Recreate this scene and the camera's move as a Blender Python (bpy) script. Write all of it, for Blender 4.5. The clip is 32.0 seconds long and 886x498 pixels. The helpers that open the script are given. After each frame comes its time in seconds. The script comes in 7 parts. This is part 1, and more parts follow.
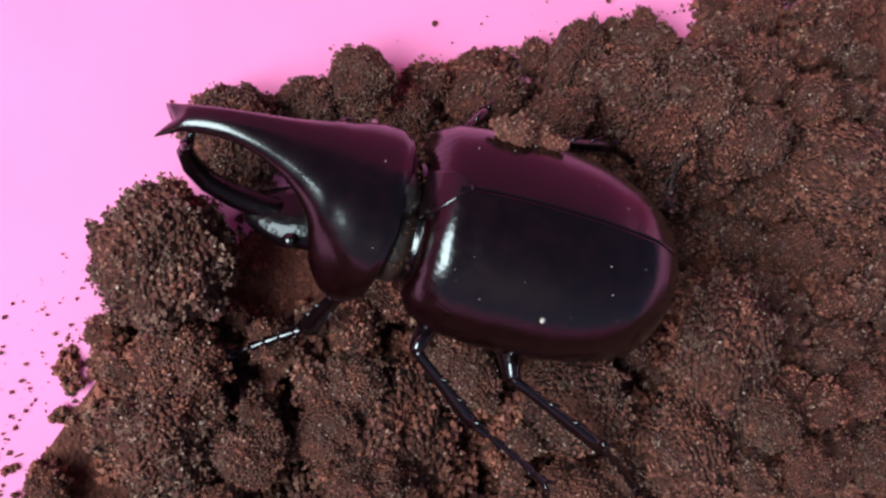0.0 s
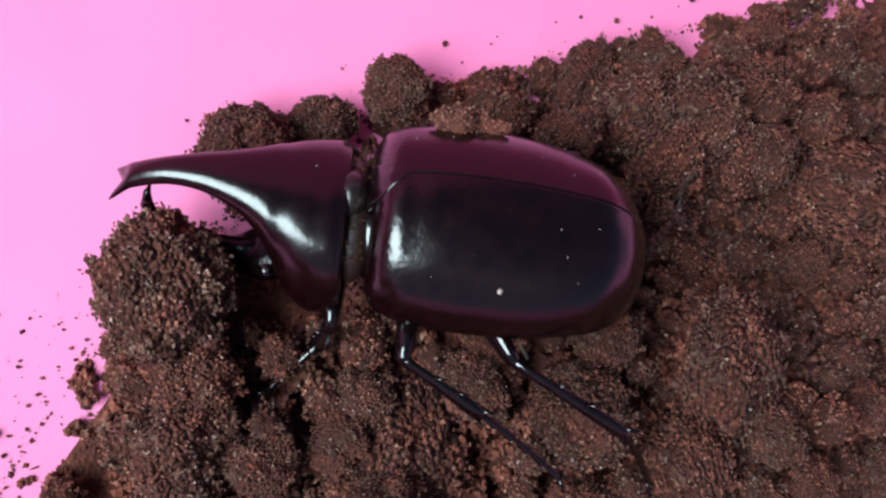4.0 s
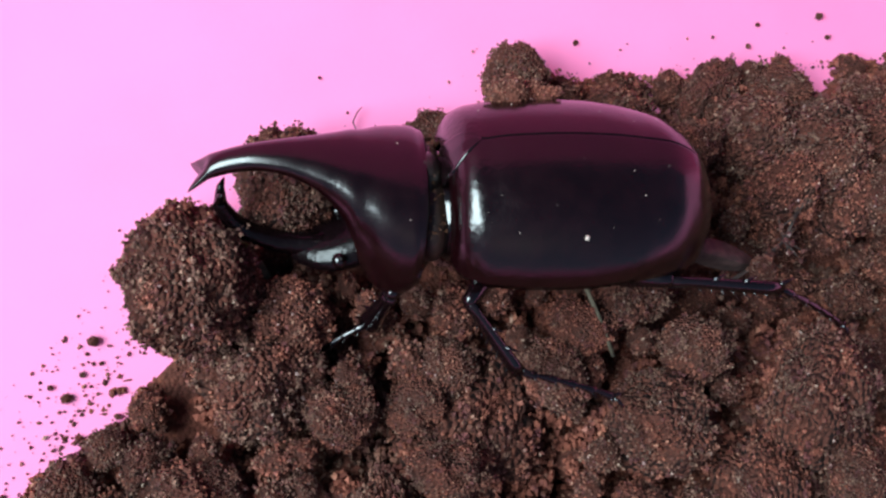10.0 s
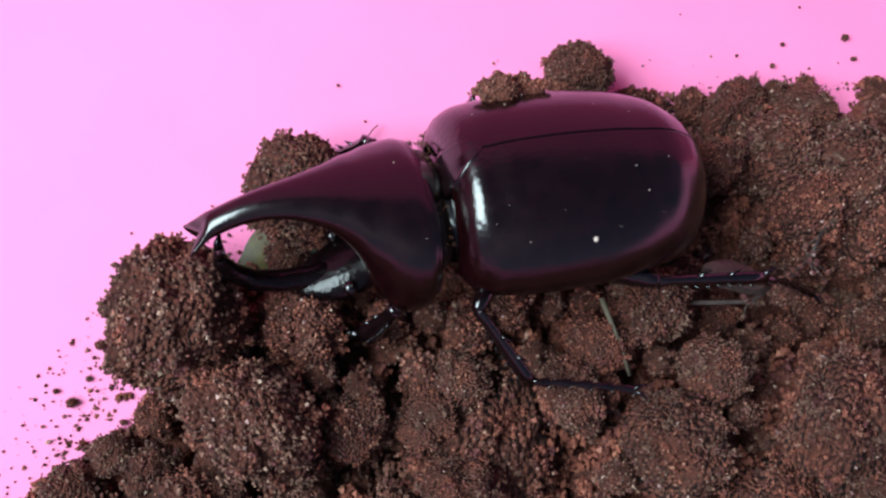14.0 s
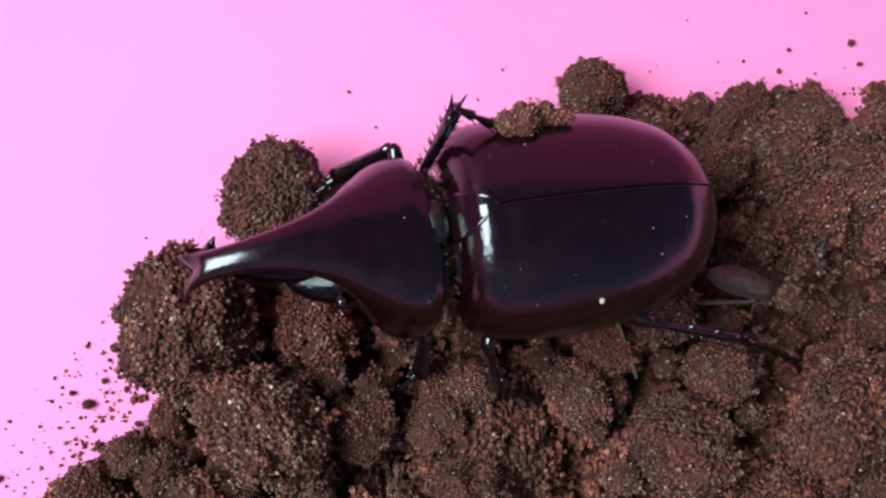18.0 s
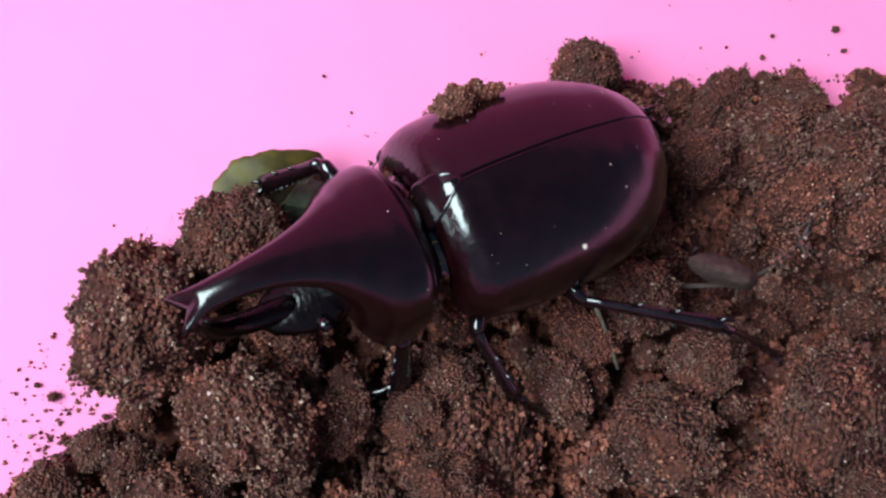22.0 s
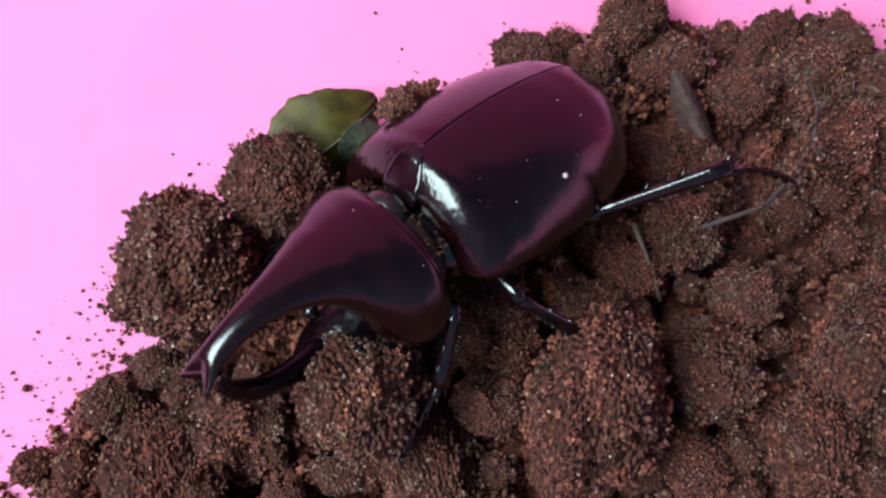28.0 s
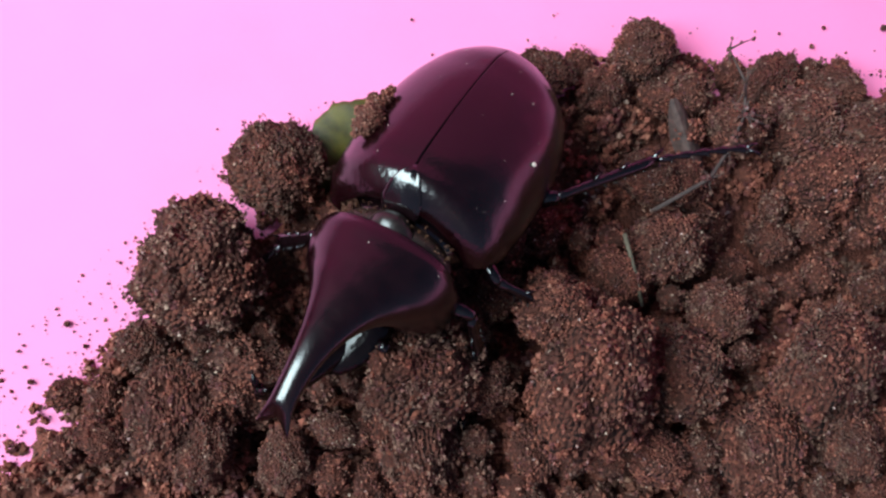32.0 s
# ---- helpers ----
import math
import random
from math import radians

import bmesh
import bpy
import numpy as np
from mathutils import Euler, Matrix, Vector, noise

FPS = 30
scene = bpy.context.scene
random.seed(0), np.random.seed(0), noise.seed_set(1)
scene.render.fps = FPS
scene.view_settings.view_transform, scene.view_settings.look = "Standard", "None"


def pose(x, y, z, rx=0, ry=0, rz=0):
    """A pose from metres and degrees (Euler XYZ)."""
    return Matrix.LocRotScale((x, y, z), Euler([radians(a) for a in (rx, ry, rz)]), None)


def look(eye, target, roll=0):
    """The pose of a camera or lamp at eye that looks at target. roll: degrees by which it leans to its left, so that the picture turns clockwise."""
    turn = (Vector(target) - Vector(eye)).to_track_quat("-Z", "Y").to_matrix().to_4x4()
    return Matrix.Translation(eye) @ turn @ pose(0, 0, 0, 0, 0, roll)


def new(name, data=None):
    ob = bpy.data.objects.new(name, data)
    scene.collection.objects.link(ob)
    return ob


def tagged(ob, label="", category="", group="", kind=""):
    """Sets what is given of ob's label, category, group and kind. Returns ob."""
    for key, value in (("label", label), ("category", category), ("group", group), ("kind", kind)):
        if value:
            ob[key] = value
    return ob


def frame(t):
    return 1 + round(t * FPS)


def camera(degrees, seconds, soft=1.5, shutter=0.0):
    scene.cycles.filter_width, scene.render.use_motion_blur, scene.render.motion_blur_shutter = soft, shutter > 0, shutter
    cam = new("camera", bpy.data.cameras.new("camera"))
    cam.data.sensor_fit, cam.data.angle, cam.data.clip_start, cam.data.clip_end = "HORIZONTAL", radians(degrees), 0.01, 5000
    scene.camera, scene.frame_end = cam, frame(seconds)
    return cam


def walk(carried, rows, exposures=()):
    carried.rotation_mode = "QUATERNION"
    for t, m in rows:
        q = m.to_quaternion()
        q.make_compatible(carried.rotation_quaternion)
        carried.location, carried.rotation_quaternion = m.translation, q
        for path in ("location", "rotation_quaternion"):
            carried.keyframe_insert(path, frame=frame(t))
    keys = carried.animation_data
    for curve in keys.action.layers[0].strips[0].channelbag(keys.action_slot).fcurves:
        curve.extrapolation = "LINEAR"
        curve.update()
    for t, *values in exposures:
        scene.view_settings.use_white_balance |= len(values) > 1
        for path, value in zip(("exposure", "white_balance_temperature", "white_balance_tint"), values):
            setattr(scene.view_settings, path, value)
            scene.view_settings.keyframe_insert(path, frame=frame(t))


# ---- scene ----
CM = 0.01
cam = camera(48.0, 32.0, soft=2.45, shutter=0.0)
PATH = [
    (0.0, pose(-0.03586, 0.00261, 0.13948, 1.959, -21.663, -10.920)),
    (0.5, pose(-0.03590, 0.00273, 0.13968, 1.922, -21.524, -10.805)),
    (1.0, pose(-0.03620, 0.00261, 0.14055, 2.054, -21.328, -10.855)),
    (1.5, pose(-0.03635, 0.00288, 0.14091, 2.178, -21.178, -10.843)),
    (2.0, pose(-0.03596, 0.00313, 0.14066, 2.318, -21.149, -10.835)),
    (2.5, pose(-0.03602, 0.00306, 0.14057, 2.564, -21.319, -10.859)),
    (4.5, pose(-0.03645, 0.00286, 0.14156, 2.699, -20.889, -10.646)),
    (5.0, pose(-0.03677, 0.00215, 0.14152, 2.618, -20.760, -10.455)),
    (5.5, pose(-0.03659, -0.00025, 0.14085, 2.718, -20.417, -9.893)),
    (6.0, pose(-0.03787, -0.00337, 0.13964, 2.572, -20.577, -9.069)),
    (6.5, pose(-0.03855, -0.00358, 0.14123, 2.091, -20.306, -8.337)),
    (7.0, pose(-0.03991, -0.00643, 0.14214, 2.341, -19.581, -7.447)),
    (7.5, pose(-0.04180, -0.00549, 0.14460, 1.970, -18.536, -5.760)),
    (8.0, pose(-0.04250, -0.00667, 0.14459, 2.001, -17.423, -3.976)),
    (8.5, pose(-0.04054, -0.00650, 0.14430, 1.830, -16.689, -2.671)),
    (9.0, pose(-0.03922, -0.00676, 0.14464, 2.334, -16.315, -2.337)),
    (9.5, pose(-0.03872, -0.00629, 0.14377, 2.654, -16.277, -2.052)),
    (10.0, pose(-0.03961, -0.00662, 0.14300, 2.510, -16.210, -1.464)),
    (10.5, pose(-0.04283, -0.00682, 0.14341, 2.093, -16.148, -0.789)),
    (11.0, pose(-0.04155, -0.00676, 0.14266, 1.866, -15.916, -0.399)),
    (11.5, pose(-0.03889, -0.00828, 0.13967, 2.692, -15.649, -0.167)),
    (12.0, pose(-0.03852, -0.00875, 0.13819, 2.976, -15.907, 0.016)),
    (12.5, pose(-0.03875, -0.00851, 0.13854, 3.184, -15.938, -0.004)),
    (13.0, pose(-0.03910, -0.00871, 0.13988, 3.434, -15.616, 0.000)),
    (13.5, pose(-0.03917, -0.00884, 0.14052, 3.626, -15.536, 0.079)),
    (14.0, pose(-0.03921, -0.00876, 0.14054, 3.689, -15.503, 0.092)),
    (14.5, pose(-0.03973, -0.00847, 0.14123, 3.603, -15.474, 0.118)),
    (16.5, pose(-0.04067, -0.00805, 0.14299, 3.577, -15.287, 0.171)),
    (17.0, pose(-0.04065, -0.00788, 0.14278, 3.575, -15.237, 0.122)),
    (17.5, pose(-0.04043, -0.00789, 0.14270, 3.546, -15.180, 0.133)),
    (18.0, pose(-0.03971, -0.00821, 0.14247, 3.648, -14.957, 0.143)),
    (18.5, pose(-0.04008, -0.00850, 0.14288, 3.585, -15.017, 0.175)),
    (19.0, pose(-0.04053, -0.00935, 0.14373, 3.566, -14.908, 0.274)),
    (19.5, pose(-0.04038, -0.00920, 0.14392, 3.506, -14.753, 0.317)),
    (20.0, pose(-0.04008, -0.00986, 0.14357, 3.494, -14.697, 0.333)),
    (20.5, pose(-0.03978, -0.00962, 0.14190, 3.239, -15.028, 0.354)),
    (21.0, pose(-0.03912, -0.00911, 0.14031, 3.225, -15.500, 0.294)),
    (21.5, pose(-0.03806, -0.00923, 0.13867, 3.469, -15.832, 0.144)),
    (22.0, pose(-0.03795, -0.00923, 0.13944, 3.491, -15.889, 0.065)),
    (22.5, pose(-0.03852, -0.00922, 0.14010, 3.350, -15.899, 0.080)),
    (23.0, pose(-0.03889, -0.00906, 0.14094, 3.282, -15.866, 0.079)),
    (23.5, pose(-0.03897, -0.00891, 0.14060, 3.264, -15.930, 0.055)),
    (24.0, pose(-0.03864, -0.00932, 0.14087, 3.365, -15.760, 0.030)),
    (24.5, pose(-0.03912, -0.00925, 0.14077, 3.207, -15.866, 0.090)),
    (25.0, pose(-0.03948, -0.01042, 0.14134, 3.085, -15.581, 0.229)),
    (25.5, pose(-0.03998, -0.01196, 0.14144, 2.817, -15.278, 0.446)),
    (26.0, pose(-0.04057, -0.01285, 0.14132, 2.606, -15.140, 0.597)),
    (26.5, pose(-0.04062, -0.01354, 0.14129, 2.449, -14.782, 0.629)),
    (28.5, pose(-0.04100, -0.01661, 0.14295, 2.100, -13.883, 1.003)),
    (29.0, pose(-0.04136, -0.01715, 0.14672, 2.085, -13.603, 1.418)),
    (29.5, pose(-0.04181, -0.01911, 0.14969, 2.249, -13.267, 1.889)),
    (30.0, pose(-0.04179, -0.01771, 0.15196, 1.962, -13.189, 2.372)),
    (30.5, pose(-0.04195, -0.01747, 0.15622, 1.875, -12.827, 3.049)),
    (31.0, pose(-0.04268, -0.01647, 0.15709, 1.286, -12.855, 4.079)),
    (31.5, pose(-0.04290, -0.01787, 0.15873, 0.884, -12.667, 5.561)),
    (32.0, pose(-0.04206, -0.01750, 0.15678, 0.439, -12.951, 6.930)),
]
walk(cam, PATH, [(0, -0.08), (2.5, -0.10), (5, -0.22), (7, -0.22), (9, -0.05), (11, 0.0), (25, 0.0), (28, -0.06), (30, 0.0), (32, 0.0)])

# ---------------------------------------------------------------- light
world = bpy.data.worlds.new("world")
scene.world = world
world.use_nodes = True
wn, wl = world.node_tree.nodes, world.node_tree.links
sky = wn.new("ShaderNodeTexSky")
sky.sky_type, sky.sun_disc = "NISHITA", False
sky.sun_elevation, sky.sun_rotation = radians(52), radians(185)
sky.dust_density = 0.3
wl.new(sky.outputs[0], wn["Background"].inputs[0])
wn["Background"].inputs[1].default_value = 0.059

window = new("window_light", bpy.data.lights.new("window_light", "AREA"))
window.data.shape, window.data.size, window.data.size_y = "RECTANGLE", 0.72, 0.56
window.data.energy, window.data.color = 31.0, (0.76, 0.95, 1.0)
window.matrix_basis = look((-0.78, 0.03, 0.69), (-0.02, 0, 0.02))


# ---------------------------------------------------------------- materials
def material(name):
    m = bpy.data.materials.new(name)
    m.use_nodes = True
    return m, m.node_tree.nodes, m.node_tree.links, m.node_tree.nodes["Principled BSDF"]


def ramp(nodes, stops):
    r = nodes.new("ShaderNodeValToRGB")
    while len(r.color_ramp.elements) < len(stops):
        r.color_ramp.elements.new(0.5)
    for e, (p, c) in zip(r.color_ramp.elements, stops):
        e.position, e.color = p, (*c, 1)
    return r


def soil_material(name, tones, rough=0.95, unit=1.0):
    """Sandy clay: dark and rusty patches, single pale grains, rough relief."""
    m, n, l, b = material(name)
    co = n.new("ShaderNodeTexCoord")
    big = n.new("ShaderNodeTexNoise")
    big.inputs["Scale"].default_value, big.inputs["Detail"].default_value = 90 * unit, 5
    fine = n.new("ShaderNodeTexVoronoi")
    fine.inputs["Scale"].default_value = 1700 * unit
    l.new(co.outputs["Object"], big.inputs["Vector"])
    l.new(co.outputs["Object"], fine.inputs["Vector"])
    base = ramp(n, tones)
    l.new(big.outputs["Fac"], base.inputs[0])
    grain = ramp(n, [(0.0, (0.7, 0.68, 0.68)), (0.55, (0.97, 0.97, 0.97)), (0.95, (1.15, 1.12, 1.1)), (1.0, (1.8, 1.75, 1.6))])
    sep = n.new("ShaderNodeSeparateColor")
    l.new(fine.outputs["Color"], sep.inputs[0])
    l.new(sep.outputs[0], grain.inputs[0])
    mix = n.new("ShaderNodeMix")
    mix.data_type, mix.blend_type = "RGBA", "MULTIPLY"
    mix.inputs[0].default_value = 1.0
    l.new(base.outputs[0], mix.inputs[6])
    l.new(grain.outputs[0], mix.inputs[7])
    l.new(mix.outputs[2], b.inputs["Base Color"])
    b.inputs["Roughness"].default_value = rough
    b.inputs["Specular IOR Level"].default_value = 0.25
    bump = n.new("ShaderNodeBump")
    bump.inputs["Strength"].default_value, bump.inputs["Distance"].default_value = 0.7, 0.0004 / unit
    l.new(fine.outputs["Distance"], bump.inputs["Height"])
    bump.invert = True
    l.new(bump.outputs[0], b.inputs["Normal"])
    return m


# base darker than the grains: shade of the gaps between them, put in colour
TONES = [(0.25, (0.048, 0.016, 0.014)), (0.42, (0.094, 0.029, 0.020)), (0.58, (0.132, 0.040, 0.027)), (0.78, (0.083, 0.039, 0.029))]
SOIL = soil_material("brown_soil", TONES)
CLOD_SOIL = soil_material("brown_soil_lump", TONES, unit=0.0065)


def shell_material(name, color, rough, dimpled=None):
    """Polished insect shell: faint pits, smears of dust that dull the gloss."""
    m, n, l, b = material(name)
    co = n.new("ShaderNodeTexCoord")
    smear = n.new("ShaderNodeTexNoise")
    smear.inputs["Scale"].default_value, smear.inputs["Detail"].default_value = 420, 8
    pits = n.new("ShaderNodeTexVoronoi")
    pits.inputs["Scale"].default_value = 2600
    for t in (smear, pits):
        l.new(co.outputs["Object"], t.inputs["Vector"])
    gloss = n.new("ShaderNodeMapRange")
    gloss.inputs[1].default_value, gloss.inputs[2].default_value = 0.35, 0.7
    gloss.inputs[3].default_value, gloss.inputs[4].default_value = rough * 0.9, rough * 1.25
    l.new(smear.outputs["Fac"], gloss.inputs[0])
    l.new(gloss.outputs[0], b.inputs["Roughness"])
    tint = ramp(n, [(0.3, tuple(c * 0.7 for c in color)), (0.75, tuple(c * 1.5 for c in color))])
    l.new(smear.outputs["Fac"], tint.inputs[0])
    l.new(tint.outputs[0], b.inputs["Base Color"])
    b.inputs["IOR"].default_value = 1.58
    bump = n.new("ShaderNodeBump")
    bump.inputs["Strength"].default_value, bump.inputs["Distance"].default_value = 0.10, 0.0001
    l.new(pits.outputs["Distance"], bump.inputs["Height"])
    wave = n.new("ShaderNodeBump")
    wave.inputs["Strength"].default_value, wave.inputs["Distance"].default_value = 0.06, 0.0004
    l.new(smear.outputs["Fac"], wave.inputs["Height"])
    l.new(bump.outputs[0], wave.inputs["Normal"])
    l.new(wave.outputs[0], b.inputs["Normal"])
    if dimpled:
        # pricked with shallow dimples from one place along the shell to another
        where = n.new("ShaderNodeSeparateXYZ")
        l.new(co.outputs["Object"], where.inputs[0])
        front = n.new("ShaderNodeMapRange")
        front.inputs[1].default_value, front.inputs[2].default_value = dimpled[0], dimpled[1]
        l.new(where.outputs[0], front.inputs[0])
        pricks = n.new("ShaderNodeTexVoronoi")
        pricks.inputs["Scale"].default_value = 1300
        l.new(co.outputs["Object"], pricks.inputs["Vector"])
        deep = n.new("ShaderNodeMath")
        deep.operation = "MULTIPLY"
        l.new(front.outputs[0], deep.inputs[0])
        l.new(pricks.outputs["Distance"], deep.inputs[1])
        dent = n.new("ShaderNodeBump")
        dent.inputs["Strength"].default_value, dent.inputs["Distance"].default_value = dimpled[2], 0.00018
        l.new(deep.outputs[0], dent.inputs["Height"])
        l.new(wave.outputs[0], dent.inputs["Normal"])
        l.new(dent.outputs[0], b.inputs["Normal"])
    return m


def grain_material(name, unit):
    m, n, l, b = material(name)
    g = n.new("ShaderNodeNewGeometry")
    red = ramp(n, [(0.0, (0.087, 0.023, 0.016)), (0.30, (0.137, 0.038, 0.025)), (0.62, (0.197, 0.058, 0.037)), (0.90, (0.278, 0.089, 0.060)), (0.985, (0.360, 0.140, 0.090)), (1.0, (0.470, 0.300, 0.230))])
    olive = ramp(n, [(0.0, (0.056, 0.025, 0.019)), (0.30, (0.087, 0.040, 0.030)), (0.62, (0.125, 0.060, 0.043)), (0.90, (0.180, 0.092, 0.067)), (0.985, (0.267, 0.150, 0.104)), (1.0, (0.450, 0.315, 0.245))])
    plum = ramp(n, [(0.0, (0.056, 0.016, 0.017)), (0.5, (0.097, 0.028, 0.029)), (0.95, (0.157, 0.050, 0.048)), (1.0, (0.383, 0.252, 0.236))])
    co = n.new("ShaderNodeTexCoord")
    info = n.new("ShaderNodeObjectInfo")
    shift = n.new("ShaderNodeMath")
    shift.operation = "MULTIPLY_ADD"
    shift.inputs[1].default_value, shift.inputs[2].default_value = 0.26, -0.13
    l.new(info.outputs["Random"], shift.inputs[0])
    mix = n.new("ShaderNodeMix")
    mix.data_type = "RGBA"
    dark = n.new("ShaderNodeMix")
    dark.data_type = "RGBA"
    for k, (scale, lo, hi, target) in enumerate(((unit, 0.42, 0.58, mix), (unit * 2.7, 0.52, 0.64, dark))):
        patch = n.new("ShaderNodeTexNoise")
        patch.inputs["Scale"].default_value, patch.inputs["Detail"].default_value = scale, 4
        l.new(co.outputs["Object"], patch.inputs["Vector"])
        sharp = n.new("ShaderNodeMapRange")
        sharp.inputs[1].default_value, sharp.inputs[2].default_value = lo, hi
        total = n.new("ShaderNodeMath")
        l.new(patch.outputs["Fac"], total.inputs[0])
        if k == 0:
            l.new(shift.outputs[0], total.inputs[1])
        else:
            total.inputs[1].default_value = 0.0
        l.new(total.outputs[0], sharp.inputs[0])
        l.new(sharp.outputs[0], target.inputs[0])
    for t, k in ((olive, 6), (red, 7)):
        l.new(g.outputs["Random Per Island"], t.inputs[0])
        l.new(t.outputs[0], mix.inputs[k])
    l.new(g.outputs["Random Per Island"], plum.inputs[0])
    l.new(mix.outputs[2], dark.inputs[6])
    l.new(plum.outputs[0], dark.inputs[7])
    tone = n.new("ShaderNodeMapRange")
    tone.inputs[3].default_value, tone.inputs[4].default_value = 0.78, 1.18
    flip = n.new("ShaderNodeMath")
    flip.operation = "PINGPONG"
    flip.inputs[1].default_value = 0.21
    l.new(info.outputs["Random"], flip.inputs[0])
    tone.inputs[2].default_value = 0.21
    l.new(flip.outputs[0], tone.inputs[0])
    own = n.new("ShaderNodeVectorMath")
    own.operation = "SCALE"
    l.new(dark.outputs[2], own.inputs[0])
    l.new(tone.outputs[0], own.inputs["Scale"])
    l.new(own.outputs[0], b.inputs["Base Color"])
    wet = n.new("ShaderNodeMath")
    wet.operation = "MULTIPLY"
    wet.inputs[1].default_value = 17.31
    l.new(g.outputs["Random Per Island"], wet.inputs[0])
    part_of = n.new("ShaderNodeMath")
    part_of.operation = "FRACT"
    l.new(wet.outputs[0], part_of.inputs[0])
    dull = n.new("ShaderNodeMapRange")
    dull.inputs[1].default_value, dull.inputs[2].default_value = 0.0, 0.24
    dull.inputs[3].default_value, dull.inputs[4].default_value = 0.4, 0.92
    l.new(part_of.outputs[0], dull.inputs[0])
    l.new(dull.outputs[0], b.inputs["Roughness"])
    b.inputs["Specular IOR Level"].default_value = 0.26
    return m


GRAIN = grain_material("loose_grains", 75)
CRUST = grain_material("lump_grains", 1.5)


def plain(name, color, rough, noise_scale=200, spread=0.15, bump=0.0, spec=0.5, coat=0.0, metal=0.0):
    m, n, l, b = material(name)
    co = n.new("ShaderNodeTexCoord")
    t = n.new("ShaderNodeTexNoise")
    t.inputs["Scale"].default_value, t.inputs["Detail"].default_value = noise_scale, 6
    l.new(co.outputs["Object"], t.inputs["Vector"])
    r = ramp(n, [(0.3, tuple(c * (1 - spread) for c in color)), (0.7, tuple(c * (1 + spread) for c in color))])
    l.new(t.outputs["Fac"], r.inputs[0])
    l.new(r.outputs[0], b.inputs["Base Color"])
    b.inputs["Roughness"].default_value = rough
    b.inputs["Specular IOR Level"].default_value = spec
    b.inputs["Coat Weight"].default_value = coat
    b.inputs["Coat Roughness"].default_value = 0.08
    b.inputs["Metallic"].default_value = metal
    if bump:
        bp = n.new("ShaderNodeBump")
        bp.inputs["Strength"].default_value, bp.inputs["Distance"].default_value = bump, 0.0003
        l.new(t.outputs["Fac"], bp.inputs["Height"])
        l.new(bp.outputs[0], b.inputs["Normal"])
    return m


PINK = plain("pink_plastic", (0.96, 0.252, 0.492), 0.55, 60, 0.03)
SHELL = shell_material("chestnut_shell", (0.0050, 0.0006, 0.0010), 0.20)
WING = shell_material("wing_case_shell", (0.0045, 0.0005, 0.0009), 0.19, (0.006, 0.013, 0.2))
HEAD_SHELL = shell_material("head_shell", (0.003, 0.0012, 0.0016), 0.2, (-1.0, -0.9, 0.3))
HEAD_SHELL.node_tree.nodes["Principled BSDF"].inputs["Specular IOR Level"].default_value = 0.2
SHELL_DARK = shell_material("black_shell", (0.004, 0.0015, 0.002), 0.13)
MEMBRANE = plain("brown_membrane", (0.022, 0.009, 0.006), 0.5, 1500, 0.5, 0.3)
KNOB = plain("grey_brown_shell", (0.014, 0.009, 0.008), 0.3, 1500, 0.5, 0.15)
HAIR = plain("rusty_hair", (0.085, 0.030, 0.012), 0.5, 900, 0.3)
SPECK = plain("pale_grain", (0.42, 0.33, 0.29), 0.8, 3000, 0.2)
LEAF = plain("olive_leaf", (0.062, 0.051, 0.005), 0.55, 300, 0.6, 0.3)
DRY = plain("dry_leaf", (0.062, 0.033, 0.028), 0.72, 700, 0.6, 0.6)
LEAF_BACK = plain("leaf_underside", (0.0510, 0.0630, 0.0390), 0.6, 500, 0.4, 0.3)
ROOT = plain("dry_root", (0.0420, 0.0245, 0.0210), 0.8, 900, 0.4, 0.3)
STRAW = plain("grey_straw", (0.0845, 0.0650, 0.0423), 0.8, 1500, 0.4, 0.3)


# ---------------------------------------------------------------- helpers
def part(name, bm, mat, parent=None, label="", smooth=True):
    me = bpy.data.meshes.new(name)
    bm.to_mesh(me)
    bm.free()
    return finish(name, me, mat, parent, label, smooth)


def finish(name, me, mat, parent=None, label="", smooth=True):
    me.materials.append(mat)
    me.polygons.foreach_set("use_smooth", [smooth] * len(me.polygons))
    ob = new(name, me)
    ob.parent = parent
    if label:
        tagged(ob, label)
    return ob


def mesh_from(name, verts, faces, mat, parent=None, label="", smooth=True):
    me = bpy.data.meshes.new(name)
    me.from_pydata([tuple(v) for v in verts], [], faces)
    me.update()
    return finish(name, me, mat, parent, label, smooth)


def curve(x, xs, ys):
    """A smooth line through a few given places."""
    xs, ys = np.asarray(xs, float), np.asarray(ys, float)
    k = np.clip(np.searchsorted(xs, x) - 1, 0, len(xs) - 2)
    s = np.gradient(ys, xs)
    h = xs[k + 1] - xs[k]
    u = np.clip((x - xs[k]) / h, 0, 1)
    return ((2 * u**3 - 3 * u**2 + 1) * ys[k] + (u**3 - 2 * u**2 + u) * h * s[k] + (3 * u**2 - 2 * u**3) * ys[k + 1] + (u**3 - u**2) * h * s[k + 1])


def loft(rings, close_start=True, close_end=True, around=True):
    """A skin over rings of equal length. Gives verts and faces."""
    rings = [np.asarray(r, float) for r in rings]
    m = len(rings[0])
    verts = np.concatenate(rings)
    faces = []
    for i in range(len(rings) - 1):
        for j in range(m if around else m - 1):
            a, b = i * m + j, i * m + (j + 1) % m
            faces.append((a, b, b + m, a + m))
    if close_start:
        faces.append(tuple(range(m))[::-1])
    if close_end:
        faces.append(tuple((len(rings) - 1) * m + j for j in range(m)))
    return verts, faces


